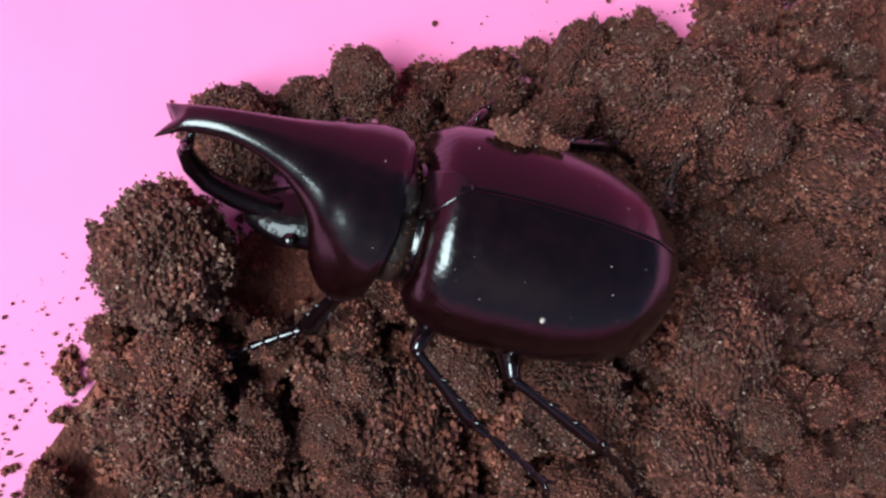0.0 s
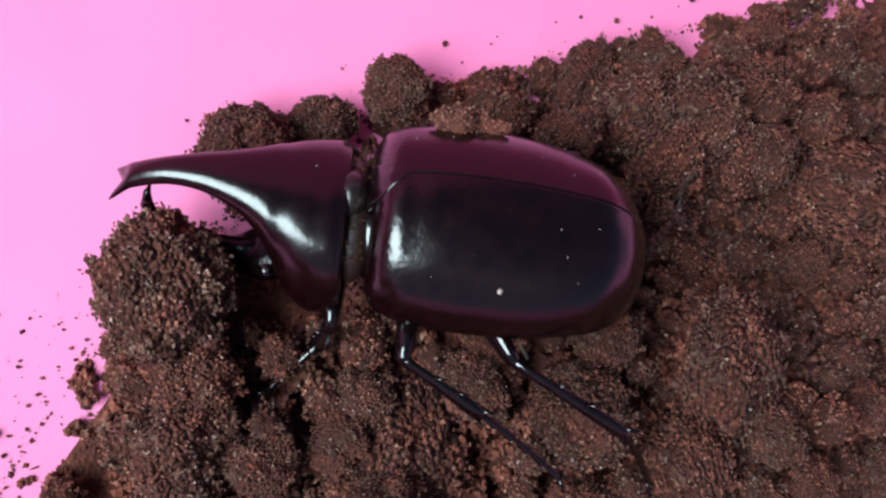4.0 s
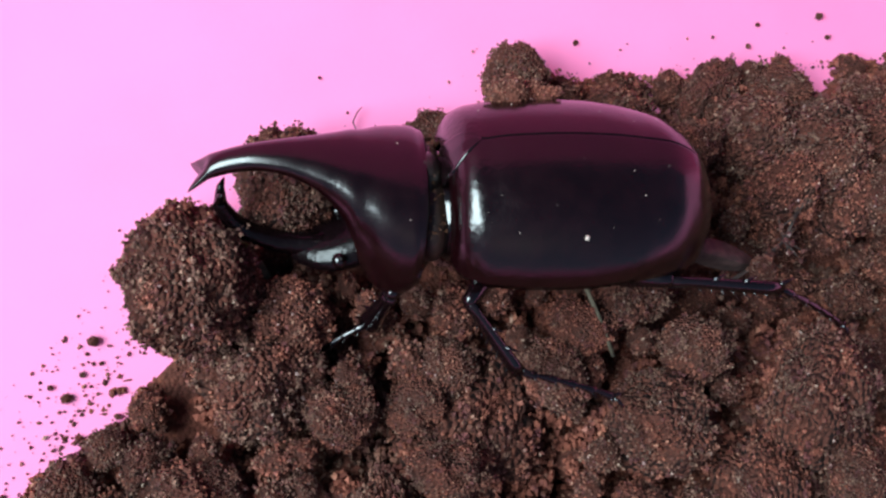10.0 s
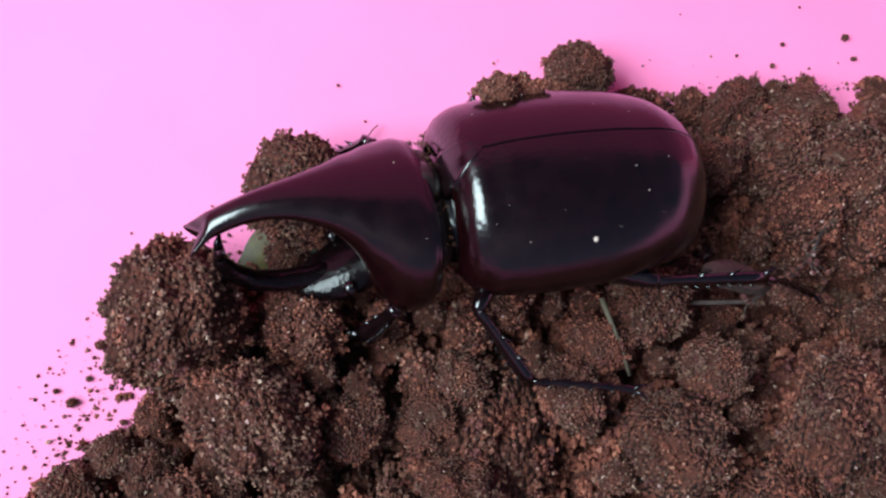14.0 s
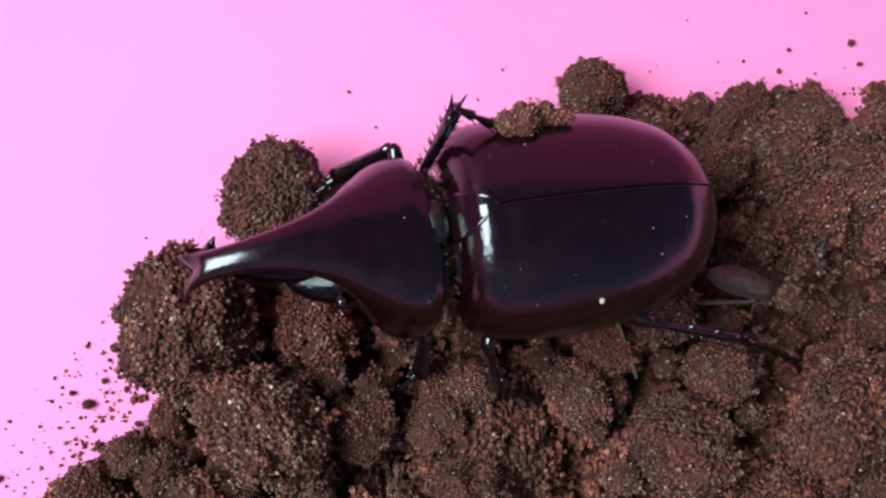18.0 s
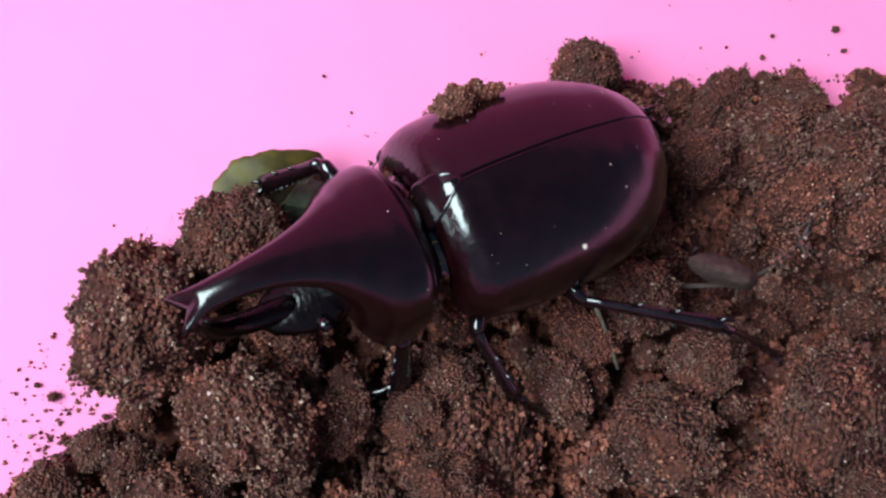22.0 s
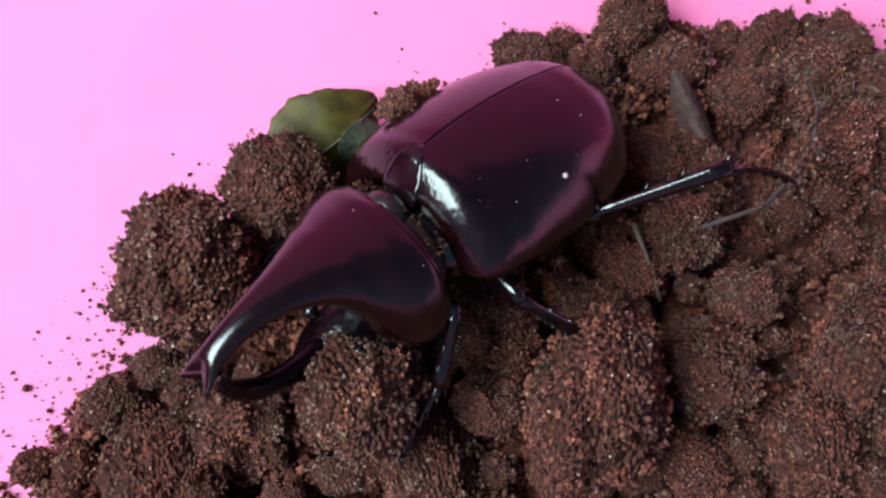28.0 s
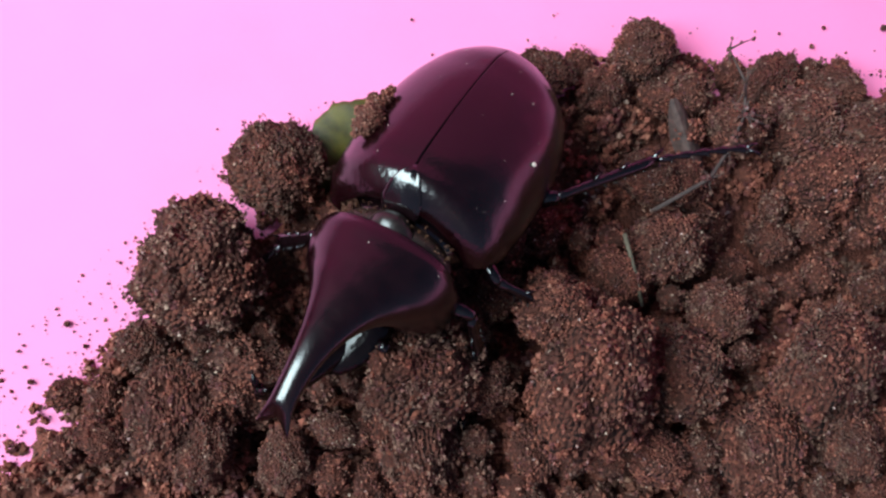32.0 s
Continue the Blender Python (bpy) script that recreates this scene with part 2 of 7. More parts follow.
def tube(points, radii, sides=10, flat=1.0):
    """A tapering round bar along points; flat squeezes it across its bend."""
    points = [Vector(p) for p in points]
    rings = []
    side = None
    for i, p in enumerate(points):
        d = (points[min(i + 1, len(points) - 1)] - points[max(i - 1, 0)]).normalized()
        if side is None:
            side = d.cross(Vector((0, 1, 0)) if abs(d.y) < 0.8 else Vector((0, 0, 1))).normalized()
        side = (side - d * side.dot(d)).normalized()
        other = d.cross(side)
        rings.append([p + (side * math.cos(a) + other * math.sin(a) * flat) * radii[i] for a in np.linspace(0, 2 * math.pi, sides, endpoint=False)])
    return loft([[tuple(v) for v in r] for r in rings])


def joined(pieces):
    verts, faces, n = [], [], 0
    for v, f in pieces:
        verts.extend([tuple(p) for p in v])
        faces.extend([tuple(i + n for i in q) for q in f])
        n = len(verts)
    return np.array(verts), faces


def hash3(i, j, k, s):
    h = (i * 374761393 + j * 668265263 + k * 1103515245 + s * 974711) & 0x7FFFFFFF
    h = ((h ^ (h >> 13)) * 1274126177) & 0x7FFFFFFF
    h = ((h ^ (h >> 15)) * 2146121005) & 0x7FFFFFFF
    h = ((h ^ (h >> 12)) * 1540483477) & 0x7FFFFFFF
    return ((h ^ (h >> 16)) & 0xFFFF) / 65535.0


def lumps(p, size, seed):
    """How high round crumbs of that size stand at each place of p, from 0 to 1."""
    q = p / size
    c = np.floor(q).astype(np.int64)
    best = np.zeros(len(p))
    for dx in (-1, 0, 1):
        for dy in (-1, 0, 1):
            for dz in ((-1, 0, 1) if p.shape[1] == 3 else (0,)):
                i, j = c[:, 0] + dx, c[:, 1] + dy
                k = c[:, 2] + dz if p.shape[1] == 3 else i * 0
                ctr = [i + hash3(i, j, k, seed), j + hash3(i, j, k, seed + 1)]
                d2 = (q[:, 0] - ctr[0]) ** 2 + (q[:, 1] - ctr[1]) ** 2
                if p.shape[1] == 3:
                    d2 = d2 + (q[:, 2] - k - hash3(i, j, k, seed + 2)) ** 2
                r = 0.45 + 0.5 * hash3(i, j, k, seed + 3)
                best = np.maximum(best, np.sqrt(np.maximum(0, r * r - d2)))
    return best


# ---------------------------------------------------------------- the tub and the soil
def box_walls():
    h, t = 11 * CM, 0.3 * CM
    x0, x1, y0, y1 = -24 * CM, 24 * CM, -26 * CM, 9 * CM
    cx, cy = (x0 + x1) / 2, (y0 + y1) / 2
    bm = bmesh.new()
    bmesh.ops.create_grid(bm, x_segments=8, y_segments=8, size=0.5)
    for v in bm.verts:
        v.co = Vector((cx + v.co.x * (x1 - x0), cy + v.co.y * (y1 - y0), 0))
    tagged(part("floor", bm, PINK), "flat bright pink plastic bottom of a tub", "floor", kind="structure")
    for name, x, y, w, d in (("wall_north", cx, y1 + t / 2, x1 - x0 + 2 * t, t), ("wall_south", cx, y0 - t / 2, x1 - x0 + 2 * t, t),
                             ("wall_east", x1 + t / 2, cy, t, y1 - y0), ("wall_west", x0 - t / 2, cy, t, y1 - y0)):
        bm = bmesh.new()
        bmesh.ops.create_cube(bm, size=1)
        for v in bm.verts:
            v.co = Vector((x + v.co.x * w, y + v.co.y * d, h / 2 + v.co.z * h))
        tagged(part(name, bm, PINK, smooth=False), "upright pink plastic side of the tub", "wall", kind="structure")


EDGE = [(-26, -27), (-12, -11), (-8, -6.5), (-6.9, -5.1), (-6.1, -3.9), (-5.4, -3.1), (-5.0, -2.4), (-4.4, -1.6), (-3.4, -0.6), (-2, 0.3), (-0.5, 1.3), (1, 2.1), (2, 2.4), (3.6, 2.5), (5.4, 2.75), (7.7, 2.95), (12, 3.6), (20, 4.2), (30, 5)]


def inside(x, y):
    """How far a place lies inside the heap, across its edge."""
    best, sign = np.full(x.shape, 1e9), np.ones(x.shape)
    for (ax, ay), (bx, by) in zip(EDGE, EDGE[1:]):
        ux, uy = bx - ax, by - ay
        u = np.clip(((x - ax) * ux + (y - ay) * uy) / (ux * ux + uy * uy), 0, 1)
        d = np.hypot(x - ax - u * ux, y - ay - u * uy)
        near = d < best
        sign = np.where(near, np.sign((y - ay) * ux - (x - ax) * uy) * -1, sign)
        best = np.minimum(best, d)
    return best * sign


def mound(x, y, cx, cy, amp, sx, sy=None):
    return amp * np.exp(-((x - cx) / sx) ** 2 - ((y - cy) / (sy or sx)) ** 2)


def heap(x, y):
    """The soil's height without its crumbs, in centimetres."""
    d = inside(x, y) + 0.15 * np.sin(2.1 * x + 0.7 * y) + 0.12 * np.sin(3.3 * y - 1.1 * x)
    h = 0.85 * np.tanh(np.maximum(d, -0.3) / 1.4) + 0.08 * np.maximum(d, 0).clip(0, 6)
    h = h + mound(x, y, 6.0, -4.2, 0.9, 2.2) + mound(x, y, 6.2, 1.1, 0.9, 1.6, 0.9) + mound(x, y, 5.6, 2.2, 0.4, 1.0, 0.5)
    h = h - mound(x, y, 0.6, 0.0, 0.5, 2.6, 1.1) - mound(x, y, -4.0, -2.6, 0.2, 1.2) - mound(x, y, 4.2, -0.5, 0.7, 1.6, 0.9)
    h = h - mound(x, y, 6.6, -0.9, 0.9, 2.0, 1.2) - mound(x, y, 0.9, -2.3, 0.35, 1.7, 0.8)
    # unseen banks south and east, added to hide the pink sides from reflections
    h = h + 0.3 * np.maximum(0, -8 - y) + 0.3 * np.maximum(0, x - 11)
    return h


def crumbs(p):
    """The relief of the soil: lumps of four sizes, some of them sunk."""
    w = p + 0.13 * np.stack([np.sin(4.1 * p[:, 1] + 1.3 * np.sin(2.3 * p[:, 0])), np.sin(4.7 * p[:, 0] + 1.1 * np.sin(2.9 * p[:, 1]))], 1)
    v = w + 0.04 * np.stack([np.sin(17 * p[:, 1] + 2 * np.sin(9 * p[:, 0])), np.sin(15 * p[:, 0] + 2 * np.sin(11 * p[:, 1]))], 1)
    return 0.70 * lumps(w, 1.25, 3) + 0.62 * lumps(v, 0.55, 7) + 0.42 * lumps(v, 0.25, 11) + 0.20 * lumps(p, 0.12, 23) - 1.40


def soil_heap():
    step = 0.045
    xs = np.concatenate([np.arange(-23.6, -8.5, 0.3), np.arange(-8.5, 11.2, step), np.arange(11.4, 23.8, 0.3)])
    ys = np.concatenate([np.arange(-25.6, -7, 0.3), np.arange(-7, 4.6, step)])
    gx, gy = np.meshgrid(xs, ys)
    p = np.stack([gx.ravel(), gy.ravel()], 1)
    h = heap(p[:, 0], p[:, 1])
    h = h - 0.28 * np.clip(inside(p[:, 0], p[:, 1]) - 0.4, 0, 1)
    rough = crumbs(p)
    amount = np.clip(0.35 + h * 0.9, 0.3, 1)
    z = np.maximum(h + rough * amount, np.where(inside(p[:, 0], p[:, 1]) > 0.5, 0.06, -1))
    idx = np.arange(len(p)).reshape(gx.shape)
    keep = (z > -0.05).reshape(gx.shape)
    quad = keep[:-1, :-1] | keep[1:, :-1] | keep[:-1, 1:] | keep[1:, 1:]
    a, b, c, d = idx[:-1, :-1][quad], idx[:-1, 1:][quad], idx[1:, 1:][quad], idx[1:, :-1][quad]
    faces = np.stack([a, b, c, d], 1)
    used, inv = np.unique(faces, return_inverse=True)
    verts = np.stack([p[:, 0], p[:, 1], np.maximum(z, -0.08)], 1)[used] * CM
    me = bpy.data.meshes.new("ground")
    me.from_pydata(verts.tolist(), [], inv.reshape(-1, 4).tolist())
    me.update()
    tagged(finish("ground", me, SOIL), "heap of crumbly reddish brown garden soil", "soil", kind="structure")


box_walls()
soil_heap()


# ---------------------------------------------------------------- clods
def grain_soup(at, r, rng):
    """Verts and faces of small angular grains of the given sizes at the given places."""
    shape = np.array([(1, 0, 0), (-1, 0, 0), (0, 1, 0), (0, -1, 0), (0, 0, 1), (0, 0, -1)], float)
    tri = np.array([(0, 2, 4), (2, 1, 4), (1, 3, 4), (3, 0, 4), (2, 0, 5), (1, 2, 5), (3, 1, 5), (0, 3, 5)])
    n = len(at)
    v = shape[None] * (0.6 + 0.8 * rng.rand(n, 6, 1)) + 0.5 * (rng.rand(n, 6, 3) - 0.5)
    a, b = rng.rand(n) * 6.28, rng.rand(n) * 6.28
    ca, sa, cb, sb = np.cos(a), np.sin(a), np.cos(b), np.sin(b)
    zero = np.zeros(n)
    rot = np.stack([np.stack([ca, -sa, zero], 1), np.stack([sa * cb, ca * cb, -sb], 1), np.stack([sa * sb, ca * sb, cb], 1)], 1)
    v = np.einsum("nij,nkj->nki", rot, v) * r[:, None, None] + at[:, None, :]
    return v.reshape(-1, 3), (tri[None] + 6 * np.arange(n)[:, None, None]).reshape(-1, 3)


def clod_mesh(seed, detail, count, size):
    bm = bmesh.new()
    bmesh.ops.create_icosphere(bm, subdivisions=detail, radius=1)
    p = np.array([v.co for v in bm.verts])
    f = [tuple(v.index for v in q.verts) for q in bm.faces]
    bm.free()
    off = np.array([seed * 7.3, seed * 3.1, seed * 5.7])
    big = np.array([noise.noise(Vector(v * 1.4 + off)) + 0.6 * noise.noise(Vector(v * 2.9 + off)) for v in p])
    soft = 0.55 if seed in (0, 2) else 1.0  # two of the large lumps are worn round
    r = 0.72 + soft * (0.20 * big + 0.24 * lumps(p + off, 0.62, 5 + seed) + 0.26 * lumps(p + off, 0.32, 9 + seed)) + 0.15 * lumps(p + off, 0.13, 13 + seed)
    p = p * r[:, None]
    p = (p - (p.max(0) + p.min(0)) / 2) / ((p.max(0) - p.min(0)).mean() / 2)
    me = bpy.data.meshes.new("soil_clod")
    me.from_pydata(p.tolist(), [], f)
    me.materials.append(CLOD_SOIL)
    me.polygons.foreach_set("use_smooth", [True] * len(me.polygons))
    rng = np.random.RandomState(seed)
    loose = int(count * 0.4)
    at = [p[rng.randint(0, len(p), loose)] * 1.005]
    # the rest sits in knots of sixteen grains that stand out from the lump
    knots = (count - loose) // 16
    seat = p[rng.randint(0, len(p), knots)]
    reach = (1.6 + 1.8 * rng.rand(knots) ** 1.5) * size[1]
    d = rng.randn(knots, 16, 3)
    d = d / np.linalg.norm(d, axis=2, keepdims=True) * rng.rand(knots, 16, 1) ** 0.4
    at.append((seat[:, None] * (1 + 0.2 * reach[:, None, None]) + d * reach[:, None, None]).reshape(-1, 3))
    at = np.concatenate(at)
    v, t = grain_soup(at, size[0] + (size[1] - size[0]) * rng.rand(len(at)) ** 2.0, rng)
    crust = bpy.data.meshes.new("crust")
    crust.from_pydata(v.tolist(), [], t.tolist())
    crust.materials.append(CRUST)
    return me, crust


BIG_CLODS = [clod_mesh(s, 4, 5200, (0.019, 0.043)) for s in range(4)]
SMALL_CLODS = [clod_mesh(s + 4, 3, 1000, (0.04, 0.095)) for s in range(4)]
TINY_CLODS = [clod_mesh(s + 8, 3, 330, (0.06, 0.17)) for s in range(4)]


def clod(x, y, z, r, kind=0, turn=0, sx=1.0, sy=1.0, sz=1.0, label="rounded lump of crumbly brown soil"):
    me, crust = (BIG_CLODS if r > 0.42 else SMALL_CLODS if r > 0.26 else TINY_CLODS)[kind % 4]
    ob = new("soil_clod", me)
    ob.matrix_basis = pose(x * CM, y * CM, z * CM, turn * 1.7, turn * 0.6, turn * 2.3)
    ob.scale = (r * sx * CM, r * sy * CM, r * sz * CM)
    new("crust", crust).parent = ob
    return tagged(ob, label, "soil clod", "soil clods")


CLEAR = [(1.0, -3.0, 0.95), (0.7, -2.1, 0.62), (-1.15, -3.25, 0.78), (-2.75, -2.2, 0.78), (-4.1, -1.2, 1.0), (3.64, -1.7, 0.6), (2.75, -0.74, 0.7), (5.5, 1.25, 1.3), (5.2, -2.35, 0.9), (2.9, -2.5, 0.85), (4.05, -3.2, 0.8), (3.0, -2.9, 0.8), (4.45, -3.9, 0.8), (4.0, 0.3, 0.6)]


def scattered():
    rng = random.Random(5)
    placed = []
    while len(placed) < 165:
        x, y = rng.uniform(-6.2, 9.8), rng.uniform(-4.9, 3.5)
        r = 0.20 + 0.42 * rng.random() ** 1.1
        d = float(inside(np.array([x]), np.array([y]))[0])
        if d < 0.05 or (abs(x - 0.2) < 2.4 and -0.6 < y < 2.0):
            continue
        if any((x - a) ** 2 + (y - b) ** 2 < (0.85 * c + 0.5 * r) ** 2 for a, b, c in CLEAR):
            continue
        if any((x - a) ** 2 + (y - b) ** 2 < (0.80 * (r + c)) ** 2 for a, b, c in placed):
            continue
        placed.append((x, y, r))
        z = float(heap(np.array([x]), np.array([y]))[0])
        r = min(r, 0.22 + 0.5 * d)  # lumps along the rim are small
        clod(x, y, z + 0.42 * r - 0.02, r, rng.randrange(4), rng.uniform(0, 150), rng.uniform(0.85, 1.2), rng.uniform(0.85, 1.2), rng.uniform(0.75, 1.0),
             "small rounded lump of crumbly brown soil")


def grains(name, count, spot, size, label, seed):
    """Loose angular grains joined in one mesh."""
    rng = np.random.RandomState(seed)
    at = spot(rng, count)
    v, faces = grain_soup(at, size[0] + (size[1] - size[0]) * rng.rand(len(at)) ** 2, rng)
    me = bpy.data.meshes.new(name)
    me.from_pydata((v * CM).tolist(), [], faces.tolist())
    me.update()
    return tagged(finish(name, me, GRAIN, smooth=False), label, "soil grains", kind="stuff")


def on_heap(rng, n):
    x, y = rng.uniform(-7.6, 10.6, n), rng.uniform(-5.4, 4.2, n)
    d = inside(x, y)
    keep = d > 0.0
    x, y = x[keep], y[keep]
    p = np.stack([x, y], 1)
    h = heap(x, y) - 0.28 * np.clip(d[keep] - 0.4, 0, 1)
    z = h + crumbs(p) * np.clip(0.35 + h * 0.9, 0.3, 1)
    return np.stack([x, y, z + 0.005], 1)


def on_floor(rng, n):
    u = rng.rand(n)
    k = rng.randint(0, len(EDGE) - 3, n)
    e = np.array(EDGE)
    a, b = e[k + 1], e[k + 2]
    x, y = (a + (b - a) * u[:, None]).T
    out = 1.1 * rng.rand(n) ** 3
    x, y = x - out * 0.72, y + out * 0.6
    left = rng.rand(n) < np.where((x < -2.5) | (out < 0.2), 1.0, 0.12)
    return np.stack([x, y, np.full(n, 0.012)], 1)[left]


scattered()
def crumb_pieces(count):
    """Loose crumbs, each a clump of a dozen grains, lying all over the heap."""
    rng = np.random.RandomState(21)
    at = on_heap(rng, count)
    n, k = len(at), 24
    size = 0.07 + 0.15 * rng.rand(n) ** 1.4
    d = rng.randn(n, k, 3)
    d = d / np.linalg.norm(d, axis=2, keepdims=True) * (0.55 + 0.45 * rng.rand(n, k, 1))
    at = at[:, None, :] + d * size[:, None, None] + np.array([0, 0, 1])[None, None] * (0.7 * size)[:, None, None]
    r = 0.020 + 0.02 * rng.rand(n, k) + 0.16 * size[:, None]
    v, f = grain_soup(at.reshape(-1, 3), r.reshape(-1), rng)
    me = bpy.data.meshes.new("soil_crumbs")
    me.from_pydata((v * CM).tolist(), [], f.tolist())
    me.update()
    tagged(finish("soil_crumbs", me, GRAIN, smooth=False), "rough crumbs of reddish brown soil", "soil crumbs", kind="stuff")


crumb_pieces(3600)
grains("soil_grains", 74000, on_heap, (0.014, 0.042), "loose coarse grains of reddish brown soil", 4)
grains("floor_crumbs", 1700, on_floor, (0.006, 0.04), "scattered reddish soil crumbs on the pink plastic", 8)

big = "large rounded lump of crumbly reddish brown soil"
CLOD_A = clod(-3.8, -0.9, 1.0, 0.92, 0, 10, 1.0, 1.05, 0.95, big)
CLOD_B = clod(-2.75, -2.2, 1.2, 0.84, 1, 50, 0.95, 1.1, 1.0, big)
CLOD_D = clod(-2.4, 0.9, 0.8, 0.74, 2, 20, 1.0, 1.05, 0.95, big)
CLOD_E = clod(1.0, -3.0, 1.8, 1.02, 3, 70, 1.1, 1.0, 0.9, big)
CLOD_F = clod(0.7, -2.0, 1.6, 0.62, 1, 120, 1.05, 0.95, 0.95, big)
CLOD_K = clod(2.1, 2.55, 0.6, 0.5, 2, 80, 1.0, 1.05, 1.0, big)
CLOD_G = clod(0.2, 2.1, 0.35, 0.46, 3, 40, 1.1, 0.9, 0.9, big)
clod(3.64, -1.7, 1.25, 0.55, 0, 95, 1.05, 0.95, 0.95, big)
clod(2.75, -0.74, 1.05, 0.66, 1, 15, 1.05, 0.95, 0.95, big)
for x, y, z, r, k in ((5.0, 1.5, 0.85, 0.72, 0), (6.1, 1.5, 0.95, 0.75, 1), (5.5, 0.75, 0.95, 0.7, 2), (6.6, 0.7, 1.0, 0.72, 3), (7.2, 1.6, 0.9, 0.7, 0), (6.2, 1.05, 1.25, 0.6, 2)):
    clod(x, y, z, r, k, 47 * k + 20 * x, 1.1, 1.0, 0.85, "broad packed lump of grey brown soil")
clod(8.3, -0.2, 1.5, 0.9, 0, 60, 1.2, 0.95, 0.8, big)
clod(5.2, -2.35, 2.0, 0.95, 3, 25, 1.1, 0.95, 0.85, big)
clod(3.0, -2.75, 1.3, 0.85, 2, 140, 1.1, 0.95, 0.9, big)
clod(4.4, -3.7, 1.7, 0.85, 0, 40, 1.1, 0.95, 0.9, big)
clod(-4.45, -4.1, 0.55, 0.9, 2, 40, 1.1, 0.95, 0.85, big)
clod(2.45, 0.35, 0.75, 0.5, 2, 65, 1.1, 0.95, 0.85, big)
clod(-3.6, -3.6, 0.6, 0.8, 1, 90, 1.2, 0.95, 0.8, big)
clod(-1.0, -4.0, 1.2, 0.8, 0, 45, 1.2, 0.95, 0.8, big)
clod(-0.1, -1.85, 0.95, 0.48, 2, 100, 1.1, 0.95, 0.9, big)
clod(-1.55, -2.35, 0.9, 0.55, 0, 130, 1.1, 0.95, 0.9, big)
clod(1.45, -1.95, 1.0, 0.55, 3, 55, 1.1, 0.95, 0.9, big)
clod(4.5, 2.3, 0.5, 0.5, 0, 20, 1.5, 0.8, 0.8, big)
clod(5.6, 2.3, 0.6, 0.5, 1, 70, 1.3, 0.8, 0.8, big)
clod(2.75, 1.8, 0.45, 0.52, 1, 85, 1.1, 0.95, 0.9, big)
clod(1.65, 1.75, 0.3, 0.45, 3, 15, 1.1, 0.95, 0.9, big)


def ridge_crumb():
    """A jagged ridge of soil, longer than wide."""
    bm = bmesh.new()
    bmesh.ops.create_icosphere(bm, subdivisions=4, radius=1)
    p = np.array([v.co for v in bm.verts])
    faces = [tuple(v.index for v in f.verts) for f in bm.faces]
    bm.free()
    q = p * np.array([0.46, 0.075, 0.075])
    q[:, 1] += 0.04 * np.sin(7 * q[:, 0])
    q = q + p * (0.34 * lumps(q + 3, 0.19, 41) ** 1.5 + 0.16 * lumps(q + 3, 0.09, 43))[:, None] * np.array([0.5, 0.6, 0.9]) * 0.62
    rng = np.random.RandomState(31)
    at = q[rng.randint(0, len(q), 700)] * 1.02
    gv, gf = grain_soup(at, 0.012 + 0.018 * rng.rand(700), rng)
    ob = mesh_from("soil_crumb", q * CM, faces, SOIL)
    mesh_from("crust", gv * CM, [tuple(f) for f in gf.tolist()], GRAIN, ob, "", False)
    return tagged(ob, "jagged crumb of soil stuck on the wing case", "soil crumb")


ON_BACK = ridge_crumb()

# ---------------------------------------------------------------- leaf, scrap, straw, root
def leaf_sheet(length, width, curl, mat, name, label, category, fold=0.0):
    """A thin bowed leaf, with a rib and side veins standing proud."""
    nu, nv = 40, 26
    top, bottom = [], []
    for i in range(nu + 1):
        u = i / nu
        half = width * 0.5 * math.sin(math.pi * min(1.0, u * 0.96 + 0.03)) ** 0.7 * (1.05 - 0.25 * u)
        for j in range(nv + 1):
            v = j / nv * 2 - 1
            half_here = half * (1 + 0.035 * noise.noise(Vector((u * 9, v > 0, length))) + 0.012 * math.sin(70 * u))
            x, y = (u - 0.5) * length, v * half_here
            z = -curl * (y / width) ** 2 * 2 - fold * max(0.0, u - 0.55) ** 2 * 4 + 0.04 * noise.noise(Vector((x * 2, y * 2, 0.3)))
            vein = abs(((u * 7 + abs(v) * 1.6) % 1) - 0.5)
            z += 0.02 * math.exp(-(v * 9) ** 2) + 0.012 * math.exp(-((vein * 11) ** 2)) * (1 - v * v)
            top.append((x, y, z + 0.012))
            bottom.append((x, y, z - 0.012))
    n = len(top)
    faces = []
    for i in range(nu):
        for j in range(nv):
            a = i * (nv + 1) + j
            faces.append((a, a + nv + 1, a + nv + 2, a + 1))
            faces.append((n + a, n + a + 1, n + a + nv + 2, n + a + nv + 1))
    rim = [i * (nv + 1) for i in range(nu + 1)], [i * (nv + 1) + nv for i in range(nu + 1)]
    for side in rim:
        for a, b in zip(side, side[1:]):
            faces.append((a, b, b + n, a + n))
    ob = mesh_from(name, np.array(top + bottom) * CM, faces, mat)
    return tagged(ob, label, category)


LEAF_OB = leaf_sheet(1.95, 1.6, 0.8, LEAF, "leaf", "curled olive green leaf lying against soil lumps", "leaf", 0.5)
v, f = tube([(-1.2, 0, 0.03), (-0.9, 0, 0.03), (-0.3, 0, 0.035), (0.3, 0, 0.03), (0.8, 0, -0.09)], [0.035, 0.035, 0.028, 0.02, 0.008], 7)
mesh_from("midrib", v * CM, [q[::-1] for q in f], STRAW, LEAF_OB, "pale raised middle rib")
bent = leaf_sheet(0.95, 0.75, 0.5, LEAF_BACK, "folded_edge", "", "")
bent.parent = LEAF_OB
bent.matrix_basis = pose(0.42 * CM, -0.34 * CM, 0.10 * CM, 0, 6, -52)
tagged(bent, "grey green underside of the folded leaf edge")
